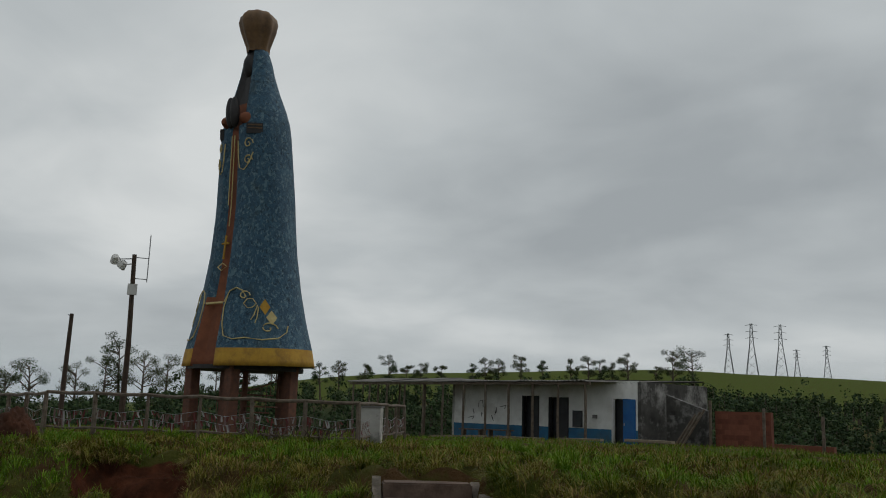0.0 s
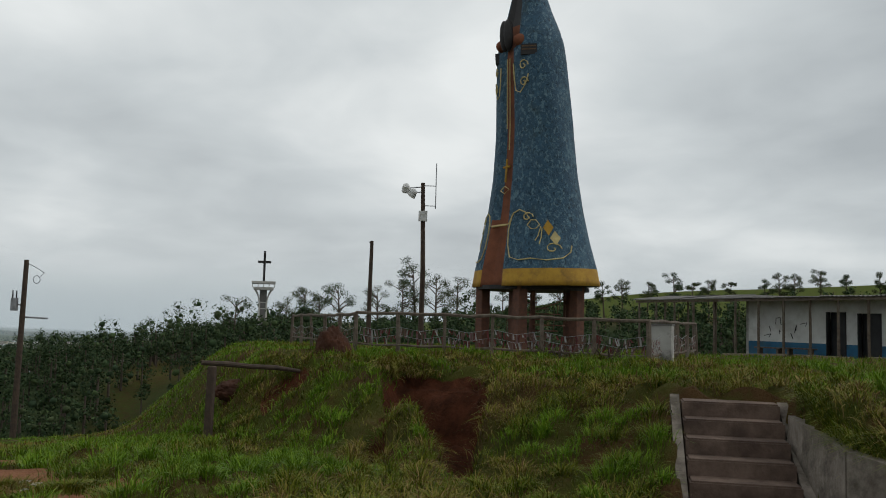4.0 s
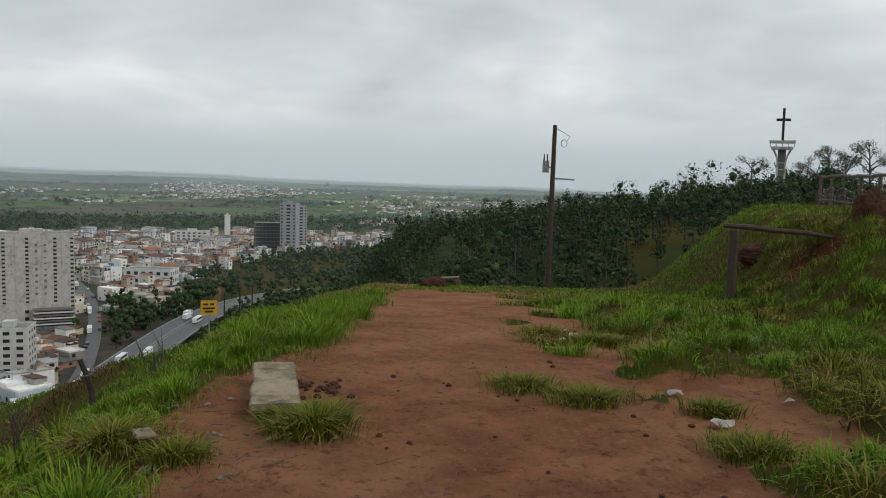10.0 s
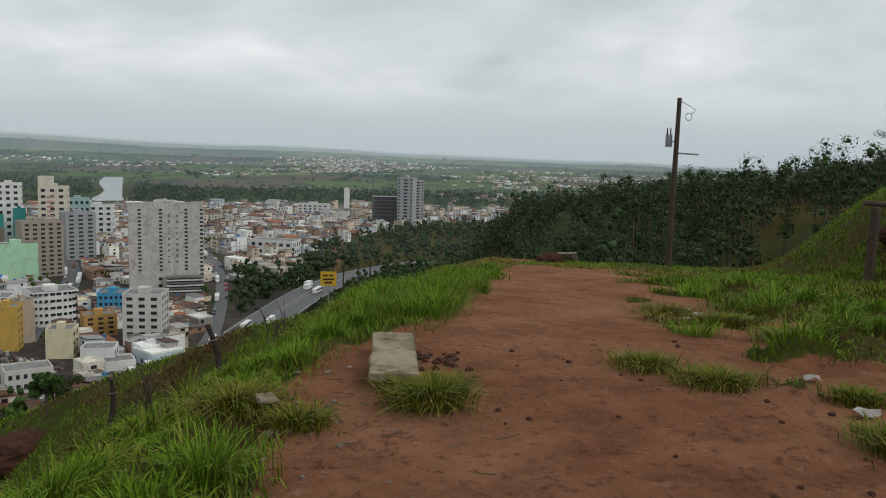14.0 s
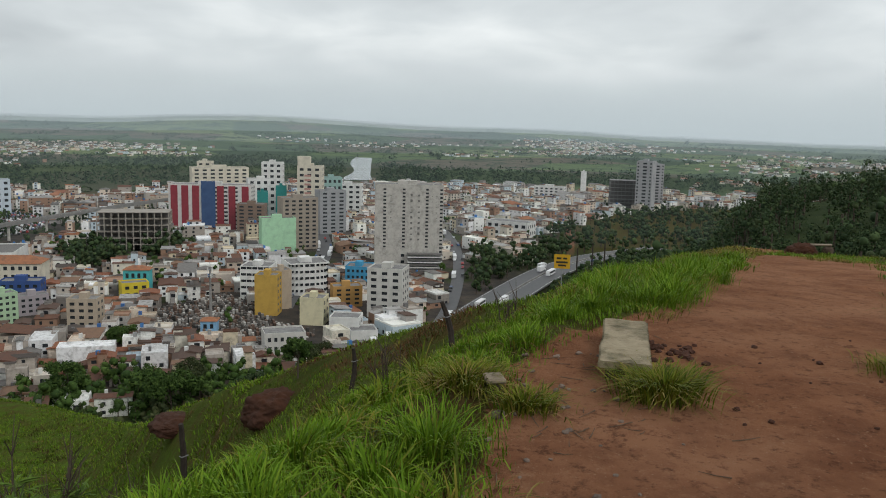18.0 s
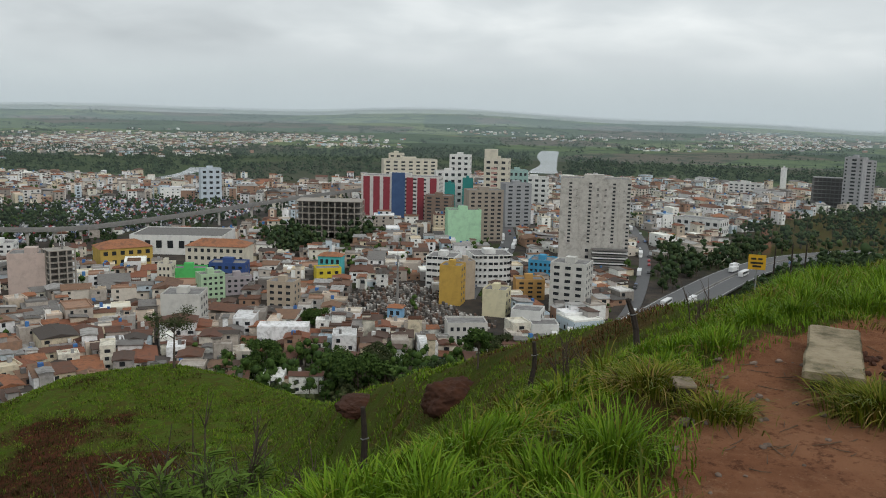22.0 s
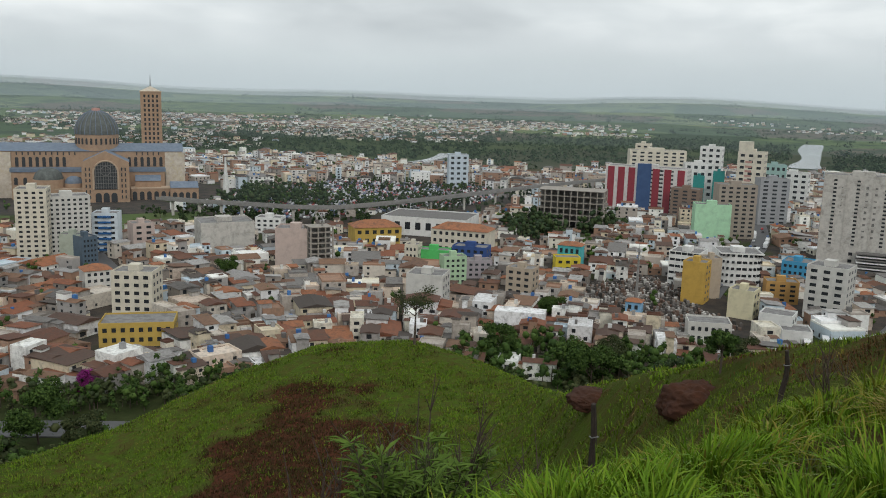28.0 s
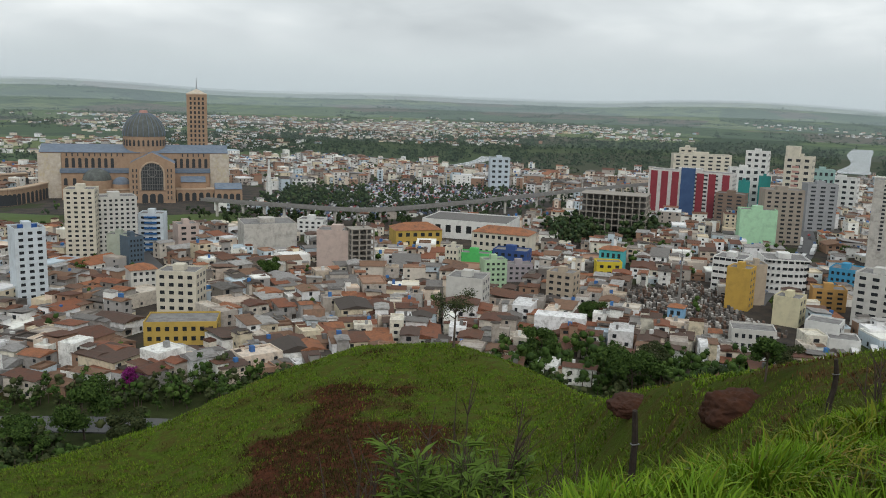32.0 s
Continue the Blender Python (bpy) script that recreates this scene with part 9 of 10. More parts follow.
# ---- mounds of red earth ----
def mound(x, y, rad, high, seed, label):
    bm = bmesh.new()
    bmesh.ops.create_icosphere(bm, subdivisions=5, radius=1)
    for v in bm.verts:
        k = 1 + 0.2 * noise.noise(v.co * 1.7 + Vector((seed, 0, 0))) + 0.1 * noise.noise(v.co * 5 + Vector((0, seed, 0))) + 0.1 * noise.noise(v.co * 12 + Vector((0, seed, 3)))
        v.co = Vector((v.co.x * rad * k, v.co.y * rad * k, max(v.co.z, -0.9) * high * k))
    o = part("earth_mound", bm, M_EARTH, None, "", True)
    o.matrix_basis = Matrix.Translation((x, y, ground_at(x, y) - 0.12 * high))
    return tagged(o, label, "mound")


M_EARTH = mat("raw_red_earth", (0.066, 0.024, 0.011), (0.030, 0.013, 0.007), 4, 0.97, 0.7, 14, stain=(0.06, 0.025, 0.016), stain_scale=2.0, stain_amt=0.7)
mound(-14.7, 13.2, 0.42, 0.62, 1, "rounded mound of bare red earth by the fence corner")
mound(-15.5, -5.3, 0.62, 0.4, 2, "raw red-brown mound of dug earth on the slope")
mound(-22.2, -10.4, 0.8, 0.26, 3, "low heap of red earth on the brow")
mound(-30.2, 8.0, 0.55, 0.4, 6, "heap of red earth at the far end of the path")
mound(-16.2, 11.6, 0.4, 0.25, 4, "dark crumbled earth below the gate crossbar")


# ---- grass ----
def grass(name, spots, lens, wide, bend, material, label, seed, lean_to=None, fine=False):
    """Arching blades; spots are roots, lens their lengths, lean_to the way each one falls; fine ones curve over in three joints."""
    rs = np.random.default_rng(seed)
    n = len(spots)
    a = rs.uniform(0, math.tau, n) if lean_to is None else lean_to + rs.normal(0, 0.6, n)
    lean = np.stack([np.cos(a), np.sin(a), np.zeros(n)], 1)
    ta = a + rs.normal(0, 0.7, n)
    side = np.stack([-np.sin(ta), np.cos(ta), np.zeros(n)], 1)
    L = lens[:, None]
    b = np.minimum(bend * rs.uniform(0.3, 1.3, n), 1.85)[:, None]
    up = np.array([0, 0, 1.0])
    w = (wide * rs.uniform(0.6, 1.3, n))[:, None]

    def along(t):
        return spots + up * (L * (t - 0.56 * b * t * t) - 0.02 * (t == 0)) + lean * L * b * 0.72 * t ** 1.7

    if fine:
        p0, p1, p2, p3 = along(0.0), along(0.4), along(0.72), along(1.0)
        vs = np.stack([p0 - side * w * 0.7, p0 + side * w * 0.7, p1 + side * w, p1 - side * w, p2 + side * w * 0.75, p2 - side * w * 0.75, p3], 1).reshape(-1, 3)
        k = np.arange(n)[:, None] * 7
        tris = np.concatenate([k + np.array(q) for q in ((0, 1, 2), (0, 2, 3), (3, 2, 4), (3, 4, 5), (5, 4, 6))])
    else:
        p0, p1, p2 = along(0.0), along(0.55), along(1.0)
        vs = np.stack([p0 - side * w, p0 + side * w, p1 + side * w * 0.85, p1 - side * w * 0.85, p2], 1).reshape(-1, 3)
        k = np.arange(n)[:, None] * 5
        tris = np.concatenate([k + np.array(q) for q in ((0, 1, 2), (0, 2, 3), (3, 2, 4))])
    me = mesh_from(name, vs, tris, material)
    return tagged(new(name, me), label, "grass" if label else "", kind="stuff")


def ground_many(x, y):
    """Heights of the ground sheet under many points at once."""
    r = np.hypot(x, y)
    a = (np.degrees(np.arctan2(-x, y)) % 360) * spokes / 360
    j = a.astype(int) % spokes
    k = (j + 1) % spokes
    i = np.clip(np.searchsorted(rings[1:], r) - 1, 0, len(rings) - 3)
    u = np.clip((r - rings[i + 1]) / (rings[i + 2] - rings[i + 1]), 0, 1)
    v = a - a.astype(int)
    return (gz[i, j] * (1 - v) + gz[i, k] * v) * (1 - u) + (gz[i + 1, j] * (1 - v) + gz[i + 1, k] * v) * u


def roots(n, x0, x1, y0, y1, keep, seed):
    """Random roots on the ground sheet; keep gives the chance that turf grows there."""
    rs = np.random.default_rng(seed)
    x, y = rs.uniform(x0, x1, n), rs.uniform(y0, y1, n)
    ok = rs.uniform(0, 1, n) < keep(x, y)
    x, y = x[ok], y[ok]
    return np.stack([x, y, ground_many(x, y)], 1)


def tussocks(centres, blades, rad, lo, hi, seed):
    """Roots in tufts, with the way each blade falls: outwards from the middle of its tuft."""
    rs = np.random.default_rng(seed)
    n = len(centres)
    c = np.repeat(centres, blades, 0)
    off = rs.normal(0, 0.62, (n * blades, 2)) * np.repeat(rad * rs.uniform(0.5, 1.5, n), blades)[:, None]
    x, y = c[:, 0] + off[:, 0], c[:, 1] + off[:, 1]
    ln = rs.uniform(lo, hi, n * blades) * np.repeat(rs.uniform(0.6, 1.3, n), blades)
    return np.stack([x, y, ground_many(x, y)], 1), ln, np.arctan2(off[:, 1], off[:, 0])


def rad_of(x, y):
    return np.hypot(x, y)


def az_of(x, y):
    return np.degrees(np.arctan2(-x, y))


def rs_len(seed, n, lo, hi):
    return np.random.default_rng(seed).uniform(lo, hi, n)


verge = path_amount
in_stairs = lambda x, y: (np.abs((x - STAIR_LOW[0]) * -st_d[1] + (y - STAIR_LOW[1]) * st_d[0]) < 0.85) & (rad_of(x, y) < 11.6)


def mounds_in(x0, x1, y0, y1, keep, seed):
    """The middles of the tussock mounds in a stretch of ground."""
    i, j = np.meshgrid(np.arange(int(x0 / CELL), int(x1 / CELL)), np.arange(int(y0 / CELL), int(y1 / CELL)), indexing="ij")
    t = LOT[i % 64, j % 64]
    x, y = ((i + t[..., 0]) * CELL).ravel(), ((j + t[..., 1]) * CELL).ravel()
    ok = np.random.default_rng(seed).uniform(0, 1, len(x)) < keep(x, y)
    return np.stack([x[ok], y[ok], ground_many(x[ok], y[ok])], 1)


past_lip = lambda x, y: rad_of(x, y) - lip_of(az_of(x, y))
on_town_side = lambda x, y: (az_of(x, y) > 60) & (az_of(x, y) < 140) & (y < 2.6)
shorter = lambda p: np.interp(past_lip(p[:, 0], p[:, 1]), [-2.2, -1.0, 0.2], [1.0, 0.7, 0.35]) ** np.where(az_of(p[:, 0], p[:, 1]) < 92, 0.35, 1.0) * np.interp(rad_of(p[:, 0], p[:, 1]), [4.0, 4.9, 6.5, 7.6, 9.5], [1.0, 0.7, 0.5, 0.75, 1.05])
# lush grass along the brow on the town side, long by the path and thinning over the lip
brow = lambda x, y: (1 - verge(x, y)) * (1 - scars(x, y)) * on_town_side(x, y) * (rad_of(x, y) > 1.6) * (1 - sstep(0.2, 1.1, past_lip(x, y))) * (np.hypot(x + 5.05, y + 0.36) > 0.3)
s = roots(300000, -17, 0.5, -5.6, 2.6, lambda x, y: brow(x, y) * np.clip(1.35 - rad_of(x, y) / 14, 0.15, 1) * (0.25 + 0.75 * (patchy(x, y, 0.3, 2) > -0.25)), 1)
grass("brow_grass", s, rs_len(1, len(s), 0.06, 0.17) * shorter(s), 0.0038, 0.9, M_LUSH, "lush bright green grass on the brow of the slope", 1)
c = mounds_in(-15, -1.2, -5.4, 2.4, lambda x, y: brow(x, y) * (rad_of(x, y) > 2.2), 2)
s, ln, la = tussocks(c, 210, 0.17, 0.14, 0.36, 3)
ln *= shorter(s)
grass("brow_tussocks", s, ln, 0.0042, 0.85, M_LUSH, "long-bladed grass tufts along the path edge", 3, la, fine=True)
c = mounds_in(-15, -1.2, -5.4, 2.4, lambda x, y: brow(x, y) * (rad_of(x, y) > 2.6) * (0.25 + 0.5 * (rad_of(x, y) > 7)), 22)
s, ln, la = tussocks(c, 60, 0.2, 0.14, 0.34, 23)
ln *= shorter(s)
grass("brow_dry_grass", s, ln, 0.004, 1.35, M_GRASS_DRY, "yellowed drooping blades among the brow grass", 23, la, fine=True)
c = mounds_in(-6.4, -3.6, -1.9, -0.2, lambda x, y: brow(x, y), 27)
s, ln, la = tussocks(c, 45, 0.16, 0.16, 0.34, 28)
grass("brow_long_blades", s, ln, 0.0055, 1.15, M_GRASS, "dark drooping blades round the stub", 28, la, fine=True)
# the bank: hummocks of green and yellowed tussocks with bare soil between them
bank = lambda x, y: (1 - verge(x, y)) * (1 - scars(x, y)) * (~in_stairs(x, y)) * (y > 2.4)
c = mounds_in(-22, 4, 2.4, 22, lambda x, y: bank(x, y) * (rad_of(x, y) < 21) * 0.94, 4)
dryness = patchy(c[:, 0], c[:, 1], 0.9, 7) + 0.5 * patchy(c[:, 0], c[:, 1], 0.35, 2) + np.random.default_rng(6).normal(0, 0.35, len(c)) + np.interp(az_of(c[:, 0], c[:, 1]), [10, 34, 44, 52, 60], [0.35, 0.4, 0.15, -0.15, -0.4])
far_off = rad_of(c[:, 0], c[:, 1]) > 13
for k, (lo, hi, mm, bnd, nm, lab) in enumerate(((-9, -0.05, "lush", 1.1, "bank_grass", "green tufts of grass on the bank and verge"), (-0.05, 0.4, "olive", 1.35, "bank_olive_grass", "olive-green drooping tussocks on the bank"), (0.4, 9, "dry", 1.6, "bank_dry_grass", "yellowed drooping tussocks on the bank"))):
    mm = {"lush": M_LUSH, "olive": M_GRASS, "dry": M_GRASS_DRY}[mm]
    of_kind = (dryness >= lo) & (dryness < hi)
    s, ln, la = tussocks(c[of_kind & ~far_off], 170, 0.17, 0.10, 0.30, 7 + k)
    grass(nm, s, ln, 0.0046, bnd, mm, lab, 7 + k, la, fine=True)
    s, ln, la = tussocks(c[of_kind & far_off], 80, 0.18, 0.10, 0.28, 17 + k)
    grass("upper_" + nm, s, ln, 0.0075, bnd, mm, lab.replace("bank", "upper bank"), 17 + k, la)
s = roots(76000, -22, 6, 2.4, 20, lambda x, y: bank(x, y) * (rad_of(x, y) < 20) * (0.3 + 0.7 * (patchy(x, y, 0.4, 5) > -0.1)), 24)
grass("bank_undergrowth", s, rs_len(24, len(s), 0.06, 0.17), 0.0055, 1.1, M_GRASS, "short grass growing between the tussocks", 24)
s = roots(46000, -12, 1, 2.2, 8, lambda x, y: (1 - verge(x, y)) ** 2 * (rad_of(x, y) < 11) * (rad_of(x, y) > 2.5) * (0.25 + 0.75 * (patchy(x, y, 0.3, 7) > -0.3)) * (~in_stairs(x, y)), 33)
grass("verge_grass", s, rs_len(33, len(s), 0.04, 0.12), 0.0042, 1.2, M_LUSH, "short bright grass along the verge", 33)
# withered blades hang over the lip of the slip
rs_h = np.random.default_rng(61)
ha, hr = rs_h.uniform(36.0, 44.5, 5200), rs_h.uniform(-0.05, 0.35, 5200)
hx, hy = -np.sin(np.radians(ha)), np.cos(np.radians(ha))
hr = np.interp(ha, [36, 40, 44, 48], [14.6, 15.3, 15.6, 15.9]) + hr
hx, hy = hx * hr, hy * hr
keep_h = (1 - scars(hx, hy)) > 0.5
s = np.stack([hx, hy, ground_many(hx, hy)], 1)[keep_h]
grass("overhanging_grass", s, rs_len(62, len(s), 0.15, 0.4), 0.006, 1.7, M_GRASS_DRY, "withered blades hanging over the raw earth slip", 62, (np.radians(ha) - math.pi / 2)[keep_h], fine=True)
# grass hangs over the top of the retaining wall
rs_w = np.random.default_rng(81)
wx = rs_w.uniform(-2.95, 0.6, 2600)
wy = np.interp(wx, WALL_X, WALL_Y) + rs_w.uniform(0.08, 0.4, 2600)
s = np.stack([wx, wy, np.maximum(ground_many(wx, wy), np.interp(wx, WALL_X, WALL_TOP) - 0.06)], 1)
grass("wall_top_grass", s, rs_len(82, len(s), 0.15, 0.38), 0.005, 1.4, M_GRASS, "long grass drooping over the retaining wall", 82, np.full(len(s), -2.2), fine=True)
# the far side of the track
c = roots(4200, -34, -6, 3, 26, lambda x, y: (1 - verge(x, y)) * (1 - scars(x, y)) * (rad_of(x, y) > 20) * (rad_of(x, y) < 36) * (0.4 + 0.6 * (patchy(x, y, 0.8, 5) > -0.2)), 29)
rs_e = np.random.default_rng(71)
fx, fy = -rs_e.uniform(22.5, 31, 420), rs_e.uniform(0, 1, 420)
fy = np.interp(-fx, [22, 32], [4.0, 6.2]) + fy * np.interp(-fx, [22, 32], [3.8, 4.2])
c = np.concatenate([c, np.stack([fx, fy, ground_many(fx, fy)], 1)[patchy(fx, fy, 0.7, 3) + 0.25 * (-fx - 26) > 0.1]])
pick = patchy(c[:, 0], c[:, 1], 1.6, 7) - 0.5 * ((c[:, 1] < 11) & (c[:, 0] < -21)) > -0.3
s, ln, la = tussocks(c[pick], 22, 0.24, 0.06, 0.18, 25)
grass("far_track_grass", s, ln, 0.010, 1.3, M_LUSH, "bright green tufts beyond the path", 25, la)
s, ln, la = tussocks(c[~pick], 22, 0.24, 0.08, 0.2, 26)
grass("far_track_dry_grass", s, ln, 0.010, 1.5, M_GRASS_DRY, "tawny tussocks beyond the path", 26, la)
# turf on the near side of the track, behind the viewer
s = roots(40000, -1.5, 9, -7, 9, lambda x, y: (1 - verge(x, y)) * (0.35 + 0.65 * (patchy(x, y, 0.4, 3) > -0.2)) * ~((y > 2.6) & (x < 3)), 31)
grass("trackside_grass", s, rs_len(31, len(s), 0.06, 0.2), 0.0045, 1.0, M_GRASS, "short green grass beside the track", 31)
# plateau sward further back
s = roots(60000, -26, 8, 11, 36, lambda x, y: np.clip(1.3 - rad_of(x, y) / 34, 0.1, 1) * (1 - scars(x, y)) * (rad_of(x, y) > 12) * (~in_stairs(x, y)) * (0.3 + 0.7 * (patchy(x, y, 0.7, 1) > -0.3)), 9)
grass("plateau_grass", s, rs_len(9, len(s), 0.08, 0.26), 0.009, 1.0, M_LUSH, "knee-high grass on the plateau", 9)
s = roots(26000, -26, 8, 11, 36, lambda x, y: (1 - scars(x, y)) * (rad_of(x, y) > 12) * (~in_stairs(x, y)) * (patchy(x, y, 1.2, 3) > 0.1), 10)
grass("plateau_dry_grass", s, rs_len(10, len(s), 0.1, 0.3), 0.008, 1.3, M_GRASS_DRY, "straw-coloured grass on the plateau", 10)
# close turf on the outer slope and the knoll, greener on the knoll, mixed with withered fern nearer
outer = lambda x, y: (az_of(x, y) > 84) * (az_of(x, y) < 158) * (past_lip(x, y) > 0.1) * (1 - 0.8 * scars(x, y)) * (y < 1)
s = roots(210000, -20, -2, -16, 1, lambda x, y: outer(x, y) * (rad_of(x, y) < 19) * np.clip(1.4 - rad_of(x, y) / 16, 0.2, 1) * (0.2 + 0.8 * (patchy(x, y, 0.5, 9) > -0.2)), 11)
brown = patchy(s[:, 0], s[:, 1], 0.8, 6) + 0.4 * patchy(s[:, 0], s[:, 1], 0.25, 3) + np.interp(az_of(s[:, 0], s[:, 1]), [90, 112, 122, 140], [0.25, 0.1, -0.5, -0.6]) > 0.3
grass("slope_turf", s[~brown], rs_len(12, int((~brown).sum()), 0.05, 0.13), 0.0065, 1.1, M_TURF, "short green turf on the outer slope", 12)
grass("slope_bracken", s[brown], rs_len(16, int(brown.sum()), 0.06, 0.17), 0.007, 1.4, M_BRACKEN, "rust-brown withered fern on the slope", 16)
c = roots(25000, -60, -12, -56, 0, lambda x, y: outer(x, y) * (rad_of(x, y) > 17) * (patchy(x, y, 1.5, 4) > -0.55), 13)
s, ln, la = tussocks(c, 9, 0.26, 0.07, 0.24, 14)
grass("knoll_grass", s, ln, 0.016, 1.1, M_TURF, "short green grass on the knoll", 14, la)
c = roots(26000, -58, -12, -54, -8, lambda x, y: (az_of(x, y) > 118) * (az_of(x, y) < 156) * (rad_of(x, y) > 16) * np.clip(scars(x, y) * 1.3 + 0.25 * (patchy(x, y, 0.9, 8) > 0.35), 0, 1), 43)
s, ln, la = tussocks(c, 14, 0.3, 0.08, 0.26, 44)
grass("knoll_dead_fern", s, ln, 0.013, 1.2, M_DEADFERN, "dark withered fern over the bare flank of the knoll", 44, la)
c = roots(1500, -60, -9, -56, 0, lambda x, y: outer(x, y) * (rad_of(x, y) > 12) * (patchy(x, y, 1.1, 2) > 0.2), 15)
s, ln, la = tussocks(c, 10, 0.3, 0.08, 0.2, 18)
grass("knoll_dry_grass", s, ln, 0.014, 1.3, M_GRASS_DRY, "olive and straw tufts on the knoll", 18, la)


def clump(x, y, rad, blades, lo, hi, label, seed, dry=0.25):
    """A single grass clump that stands on its own."""
    rs = np.random.default_rng(seed)
    g = thing("grass_clump", (x, y, ground_at(x, y)), label, "grass", "grass clumps on the path")
    for k, (share, mm, bnd) in enumerate(((1 - dry, M_GRASS, 0.9), (dry, M_GRASS_DRY, 1.5))):
        n = int(blades * share)
        off = rs.normal(0, rad * 0.42, (n, 2))
        z = ground_many(x + off[:, 0], y + off[:, 1]) - ground_at(x, y)
        ob = grass("tuft", np.stack([off[:, 0], off[:, 1], z], 1), rs.uniform(lo, hi, n), 0.004, bnd, mm, "", seed + k, np.arctan2(off[:, 1], off[:, 0]), fine=True)
        ob.parent = g


clump(-5.22, 0.66, 0.25, 1100, 0.16, 0.38, "bushy green grass clump beside the slab seat", 1)
clump(-5.15, -0.55, 0.28, 722, 0.12, 0.3, "ragged grass clump round the sawn stub", 2, 0.4)
clump(-4.83, -0.18, 0.2, 420, 0.1, 0.24, "drooping grass tuft at the foot of the stub", 12, 0.3)
clump(-5.6, 2.75, 0.3, 874, 0.1, 0.24, "low trodden grass clump on the path", 3, 0.4)
clump(-6.2, 2.45, 0.28, 722, 0.1, 0.22, "low trodden grass clump on the path", 4, 0.5)
clump(-5.1, 3.5, 0.2, 570, 0.1, 0.2, "small green grass clump on the path", 5, 0.1)
clump(-4.2, 3.2, 0.3, 722, 0.1, 0.22, "green grass clump on the path edge", 6, 0.2)
clump(-7.4, 4.4, 0.4, 988, 0.12, 0.3, "broad green grass clump beside the path", 7, 0.3)
clump(-8.8, 4.4, 0.4, 912, 0.12, 0.28, "broad green grass clump beside the path", 8, 0.2)
clump(-9.9, 4.1, 0.35, 798, 0.12, 0.28, "tawny grass clump beside scattered litter", 9, 0.6)


# ---- tall weeds on the near slope ----
def weed(x, y, high, seed, leafy, label):
    rng = random.Random(seed)
    w = thing("weed", (x, y, ground_at(x, y)), label, "weed", "weeds on the slope")
    for k in range(5):
        bm = bmesh.new()
        a = rng.uniform(0, math.tau)
        pts = [Vector((0.05 * math.cos(a), 0.05 * math.sin(a), -0.05))]
        d = Vector((math.cos(a) * 0.22, math.sin(a) * 0.22, 1)).normalized()
        ln = high * rng.uniform(0.65, 1.05)
        for _ in range(5):
            d = (d + Vector((rng.uniform(-0.12, 0.12), rng.uniform(-0.12, 0.12), 0.02))).normalized()
            pts.append(pts[-1] + d * ln / 5)
        tube(bm, pts, [0.008, 0.007, 0.006, 0.0055, 0.004, 0.002], 5)
        twigs = []
        for _ in range(6):
            b = pts[rng.randrange(2, 5)]
            e = b + Vector((rng.uniform(-0.14, 0.14), rng.uniform(-0.14, 0.14), rng.uniform(0.08, 0.24)))
            twigs.append((b, e))
        stem = part("stem", bm, M_TWIG if not leafy else M_LEAFSTEM, w)
        for b, e in twigs:
            tw = bmesh.new()
            tube(tw, [b, (b + e) / 2 + Vector((0, 0, 0.01)), e], [0.004, 0.003, 0.0015], 4)
            part("twig", tw, M_TWIG if not leafy else M_LEAFSTEM, stem)
        if leafy:
            lf = bmesh.new()
            for j in range(52):
                u = rng.uniform(0.25, 1.0)
                i = min(4, int(u * 5))
                b = pts[i].lerp(pts[i + 1], u * 5 - i)
                aa = rng.uniform(0, math.tau)
                o = Vector((math.cos(aa), math.sin(aa), rng.uniform(0.1, 0.7))).normalized()
                s = o.cross(Vector((0, 0, 1))).normalized() * rng.uniform(0.008, 0.016)
                l = rng.uniform(0.07, 0.17)
                vs = [lf.verts.new(q) for q in (b, b + o * l * 0.5 + s, b + o * l + Vector((0, 0, -0.02)), b + o * l * 0.5 - s)]
                lf.faces.new(vs)
            part("leaf_spray", lf, M_LEAF_BRIGHT, stem)
    return w


M_LEAFSTEM = mat("green_stem", (0.07, 0.09, 0.03), (0.05, 0.06, 0.025), 20, 0.8)
M_LEAF_BRIGHT = mat("bright_weed_leaf", (0.105, 0.165, 0.030), (0.070, 0.120, 0.022), 14, 0.7, spec=0.06)
for i, (a, r, h) in enumerate(((126.5, 5.3, 0.95), (125.4, 5.0, 0.85), (128.0, 5.2, 0.8), (124.2, 5.3, 0.75), (127.3, 4.7, 0.7), (122.9, 5.5, 0.62), (126.0, 4.8, 0.8), (124.9, 5.5, 0.8))):
    x, y = polar(a, r)
    weed(x, y, h, 50 + i, True, "leafy green weed with narrow lance-shaped leaves")
for i, (a, r, h) in enumerate(((125.0, 5.2, 1.15), (126.0, 5.4, 1.25), (123.6, 5.3, 1.1), (128.8, 5.2, 1.05), (121.5, 5.6, 0.85), (130.5, 5.0, 0.9), (132.8, 4.8, 0.7), (119.4, 5.8, 0.7), (101.5, 7.6, 0.45), (93.5, 9.2, 0.5))):
    x, y = polar(a, r)
    weed(x, y, h, 70 + i, False, "tall dry brown weed stalk, leafless and branching")


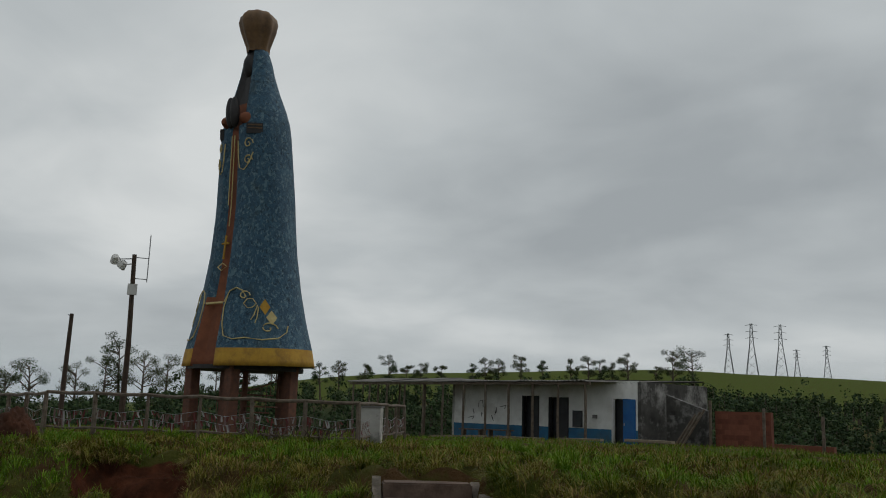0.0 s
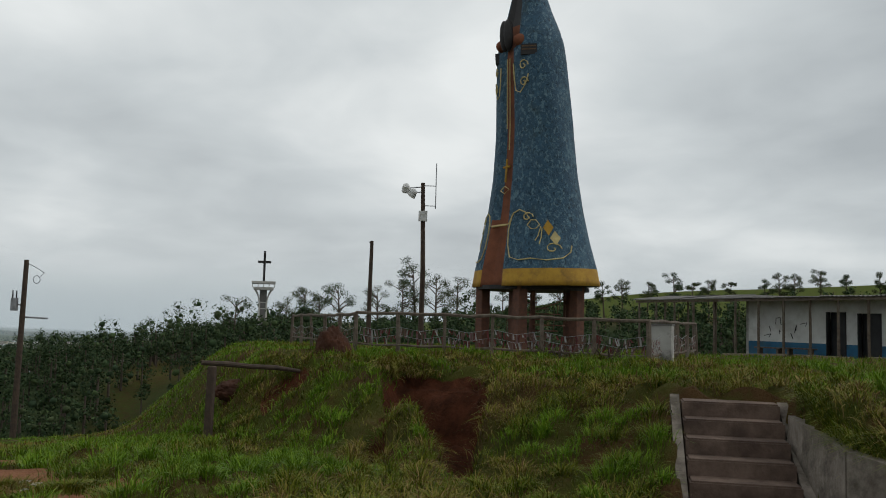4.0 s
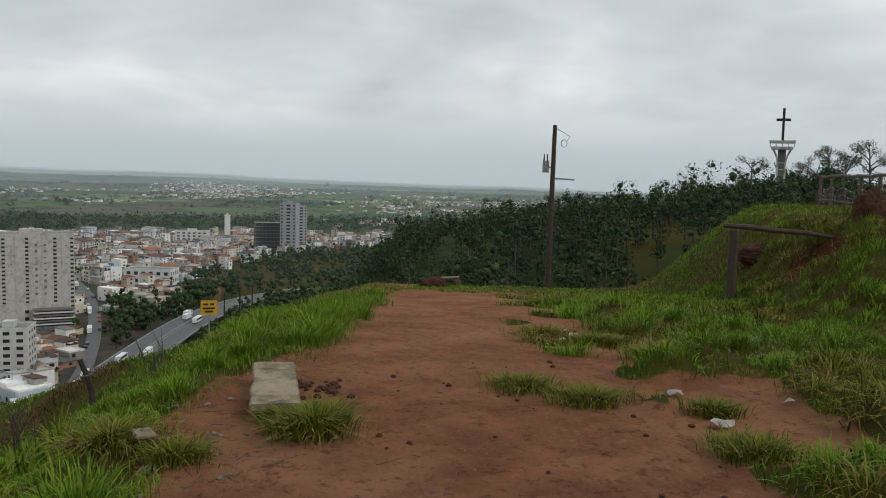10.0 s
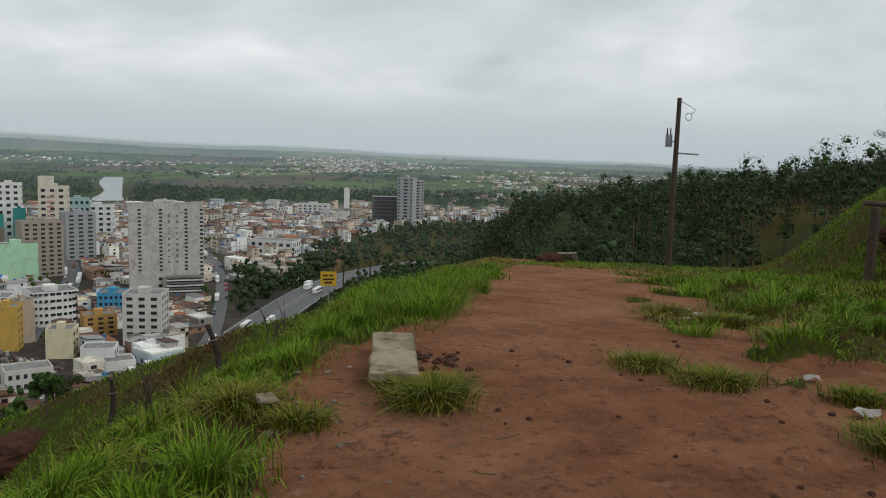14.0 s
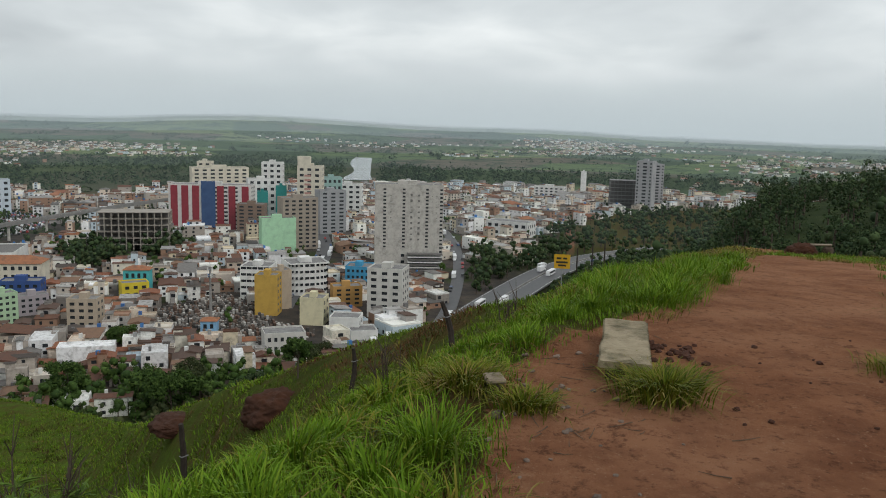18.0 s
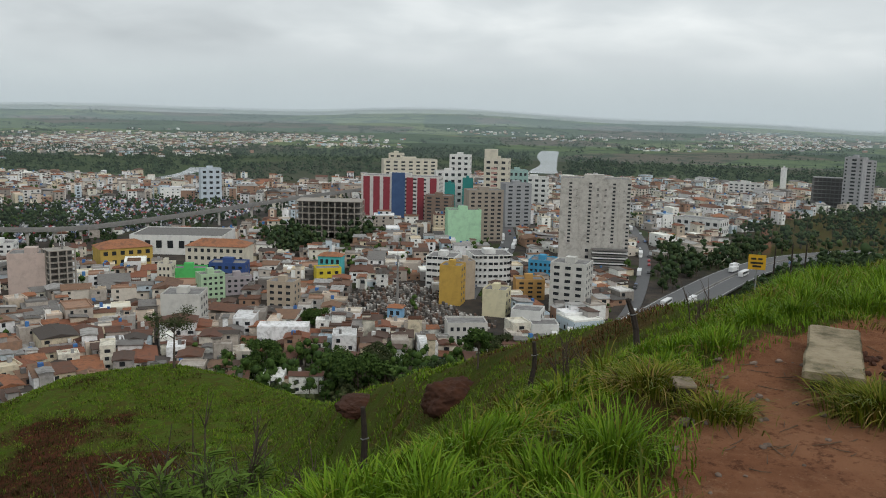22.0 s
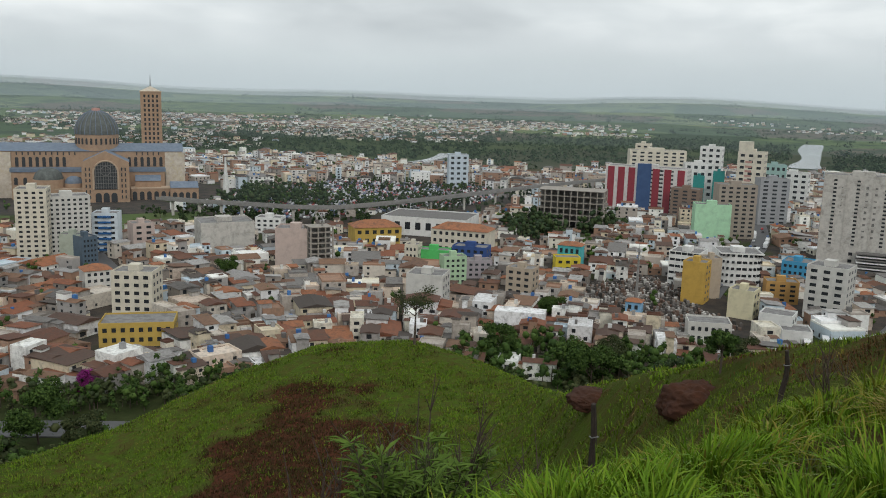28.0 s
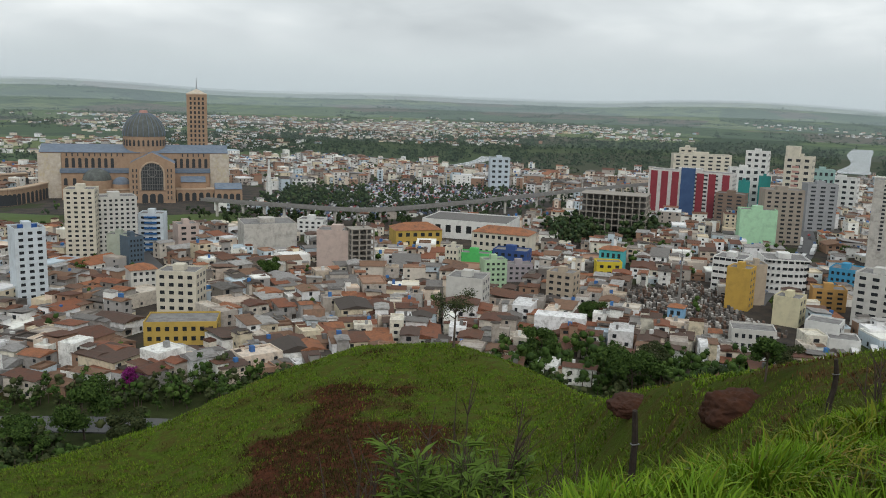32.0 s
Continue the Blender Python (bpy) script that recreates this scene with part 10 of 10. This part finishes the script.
# ---- far landmarks on the ridges ----
def cross_tower():
    x, y = -160.9, 118.45
    z0, z1 = ground_at(x, y), 9.4
    t = thing("cross_monument", (x, y, 0), "concrete lookout tower with flared top carrying a dark cross", "monument", rz=radians(53.7))
    for sx in (-1, 1):
        for sy in (-1, 1):
            bm = bmesh.new()
            tube(bm, [(sx * 0.75, sy * 0.75, z0 - 1), (sx * 0.75, sy * 0.75, 4.5), (sx * 1.1, sy * 1.1, 6.2), (sx * 1.9, sy * 1.9, 7.8)], [0.22, 0.2, 0.2, 0.22], 6)
            part("leg", bm, M_CONC, t)
    for b6, nm in (((-2.2, -2.2, 7.5, 2.2, 2.2, 8.1), "lower_deck"), ((-2.6, -2.6, 8.9, 2.6, 2.6, 9.4), "upper_deck"), ((-0.8, -0.8, z0, 0.8, 0.8, 7.6), "core")):
        bm = bmesh.new()
        box(bm, *b6)
        part(nm, bm, M_CONC if nm != "core" else M_CONC_DARK, t)
    for k in range(5):
        bm = bmesh.new()
        box(bm, -2.4 + k * 1.2 - 0.08, -2.45, 8.0, -2.4 + k * 1.2 + 0.08, -2.3, 8.9)
        part("baluster", bm, M_CONC, t)
    for zz in (3.2, 4.6):
        bm = bmesh.new()
        box(bm, -1.0, -1.0, zz, 1.0, 1.0, zz + 0.2)
        part("tie", bm, M_CONC, t)
    bm = bmesh.new()
    box(bm, -0.26, -0.26, 9.4, 0.26, 0.26, 16.3)
    cr = part("cross", bm, M_BLACK, t, "near-black cross")
    bm = bmesh.new()
    box(bm, -1.45, -0.24, 13.55, -0.262, 0.24, 14.1)
    box(bm, 0.262, -0.24, 13.55, 1.45, 0.24, 14.1)
    part("cross_arm", bm, M_BLACK, cr)


cross_tower()


def pylon(x, y, top, seed):
    z = ground_at(x, y) - 0.5
    h = top - z
    p = thing("pylon", (x, y, z), "grey steel lattice transmission pylon on the green hill", "pylon", "pylons on the hill")
    w = h * 0.11
    for sx in (-1, 1):
        for sy in (-1, 1):
            bm = bmesh.new()
            tube(bm, [(sx * w, sy * w, 0), (sx * w * 0.3, sy * w * 0.3, h * 0.62), (sx * w * 0.14, sy * w * 0.14, h)], 0.22, 4)
            part("leg", bm, M_STEEL, p)
    for k in range(7):
        u0, u1 = k / 7, (k + 1) / 7
        f = lambda u: w * (1 - u / 0.62 * 0.7) if u < 0.62 else w * (0.3 - (u - 0.62) / 0.38 * 0.16)
        for s in (-1, 1):
            bm = bmesh.new()
            tube(bm, [(s * f(u0), -f(u0), h * u0), (-s * f(u1), -f(u1), h * u1)], 0.13, 4)
            part("brace", bm, M_STEEL, p)
    for k, u in enumerate((0.72, 0.84, 0.96)):
        bm = bmesh.new()
        tube(bm, [(-h * 0.11, 0, h * u), (0, 0, h * u + 0.6), (h * 0.11, 0, h * u)], 0.2, 4)
        part("crossarm", bm, M_STEEL, p)


M_STEEL = mat("galvanised_steel", (0.25, 0.26, 0.27), (0.2, 0.2, 0.21), 2, 0.6, metal=0.3)
for i, (x, y, top) in enumerate(((-62.3, 636.7, 60.8), (-47, 638, 67.9), (-28.3, 639.2, 67.0), (-18.4, 639.6, 49.8), (0.3, 640, 52.5))):
    pylon(x, y, top, i)


def road_sign():
    x, y = -109.8, 0.3
    g = ground_at(x, y)
    t = thing("road_sign", (x, y, 0), "square yellow warning board on a grey post", "sign", rz=math.pi / 2)
    bm = bmesh.new()
    tube(bm, [(0, 0, g - 0.3), (0, 0, -15.2)], 0.09, 7)
    part("post", bm, M_METAL, t)
    bm = bmesh.new()
    box(bm, -1.0, -0.16, -16.9, 1.0, -0.1, -15.1)
    board = part("board", bm, M_SIGN, t, "yellow board")
    for k, (x0, x1, z) in enumerate(((-0.7, -0.1, -15.6), (0.1, 0.6, -15.6), (-0.75, 0.7, -16.1), (-0.5, 0.5, -16.5))):
        bm = bmesh.new()
        box(bm, x0, -0.175, z - 0.12, x1, -0.162, z + 0.12)
        part("letter_bar", bm, M_BLACK, board)


M_SIGN = mat("sign_yellow", (0.62, 0.36, 0.02), (0.55, 0.31, 0.02), 2, 0.6)
road_sign()
for i, (x, y, top) in enumerate(((-34.8, 0.55, -3.4), (-34.9, 1.15, -3.2), (-34.2, 1.6, -3.1))):
    stake(x, y, max(top, ground_at(x, y) + 1.1), (0.1 - 0.1 * i, 0.15), "rough forked stake at the far end of the brow")
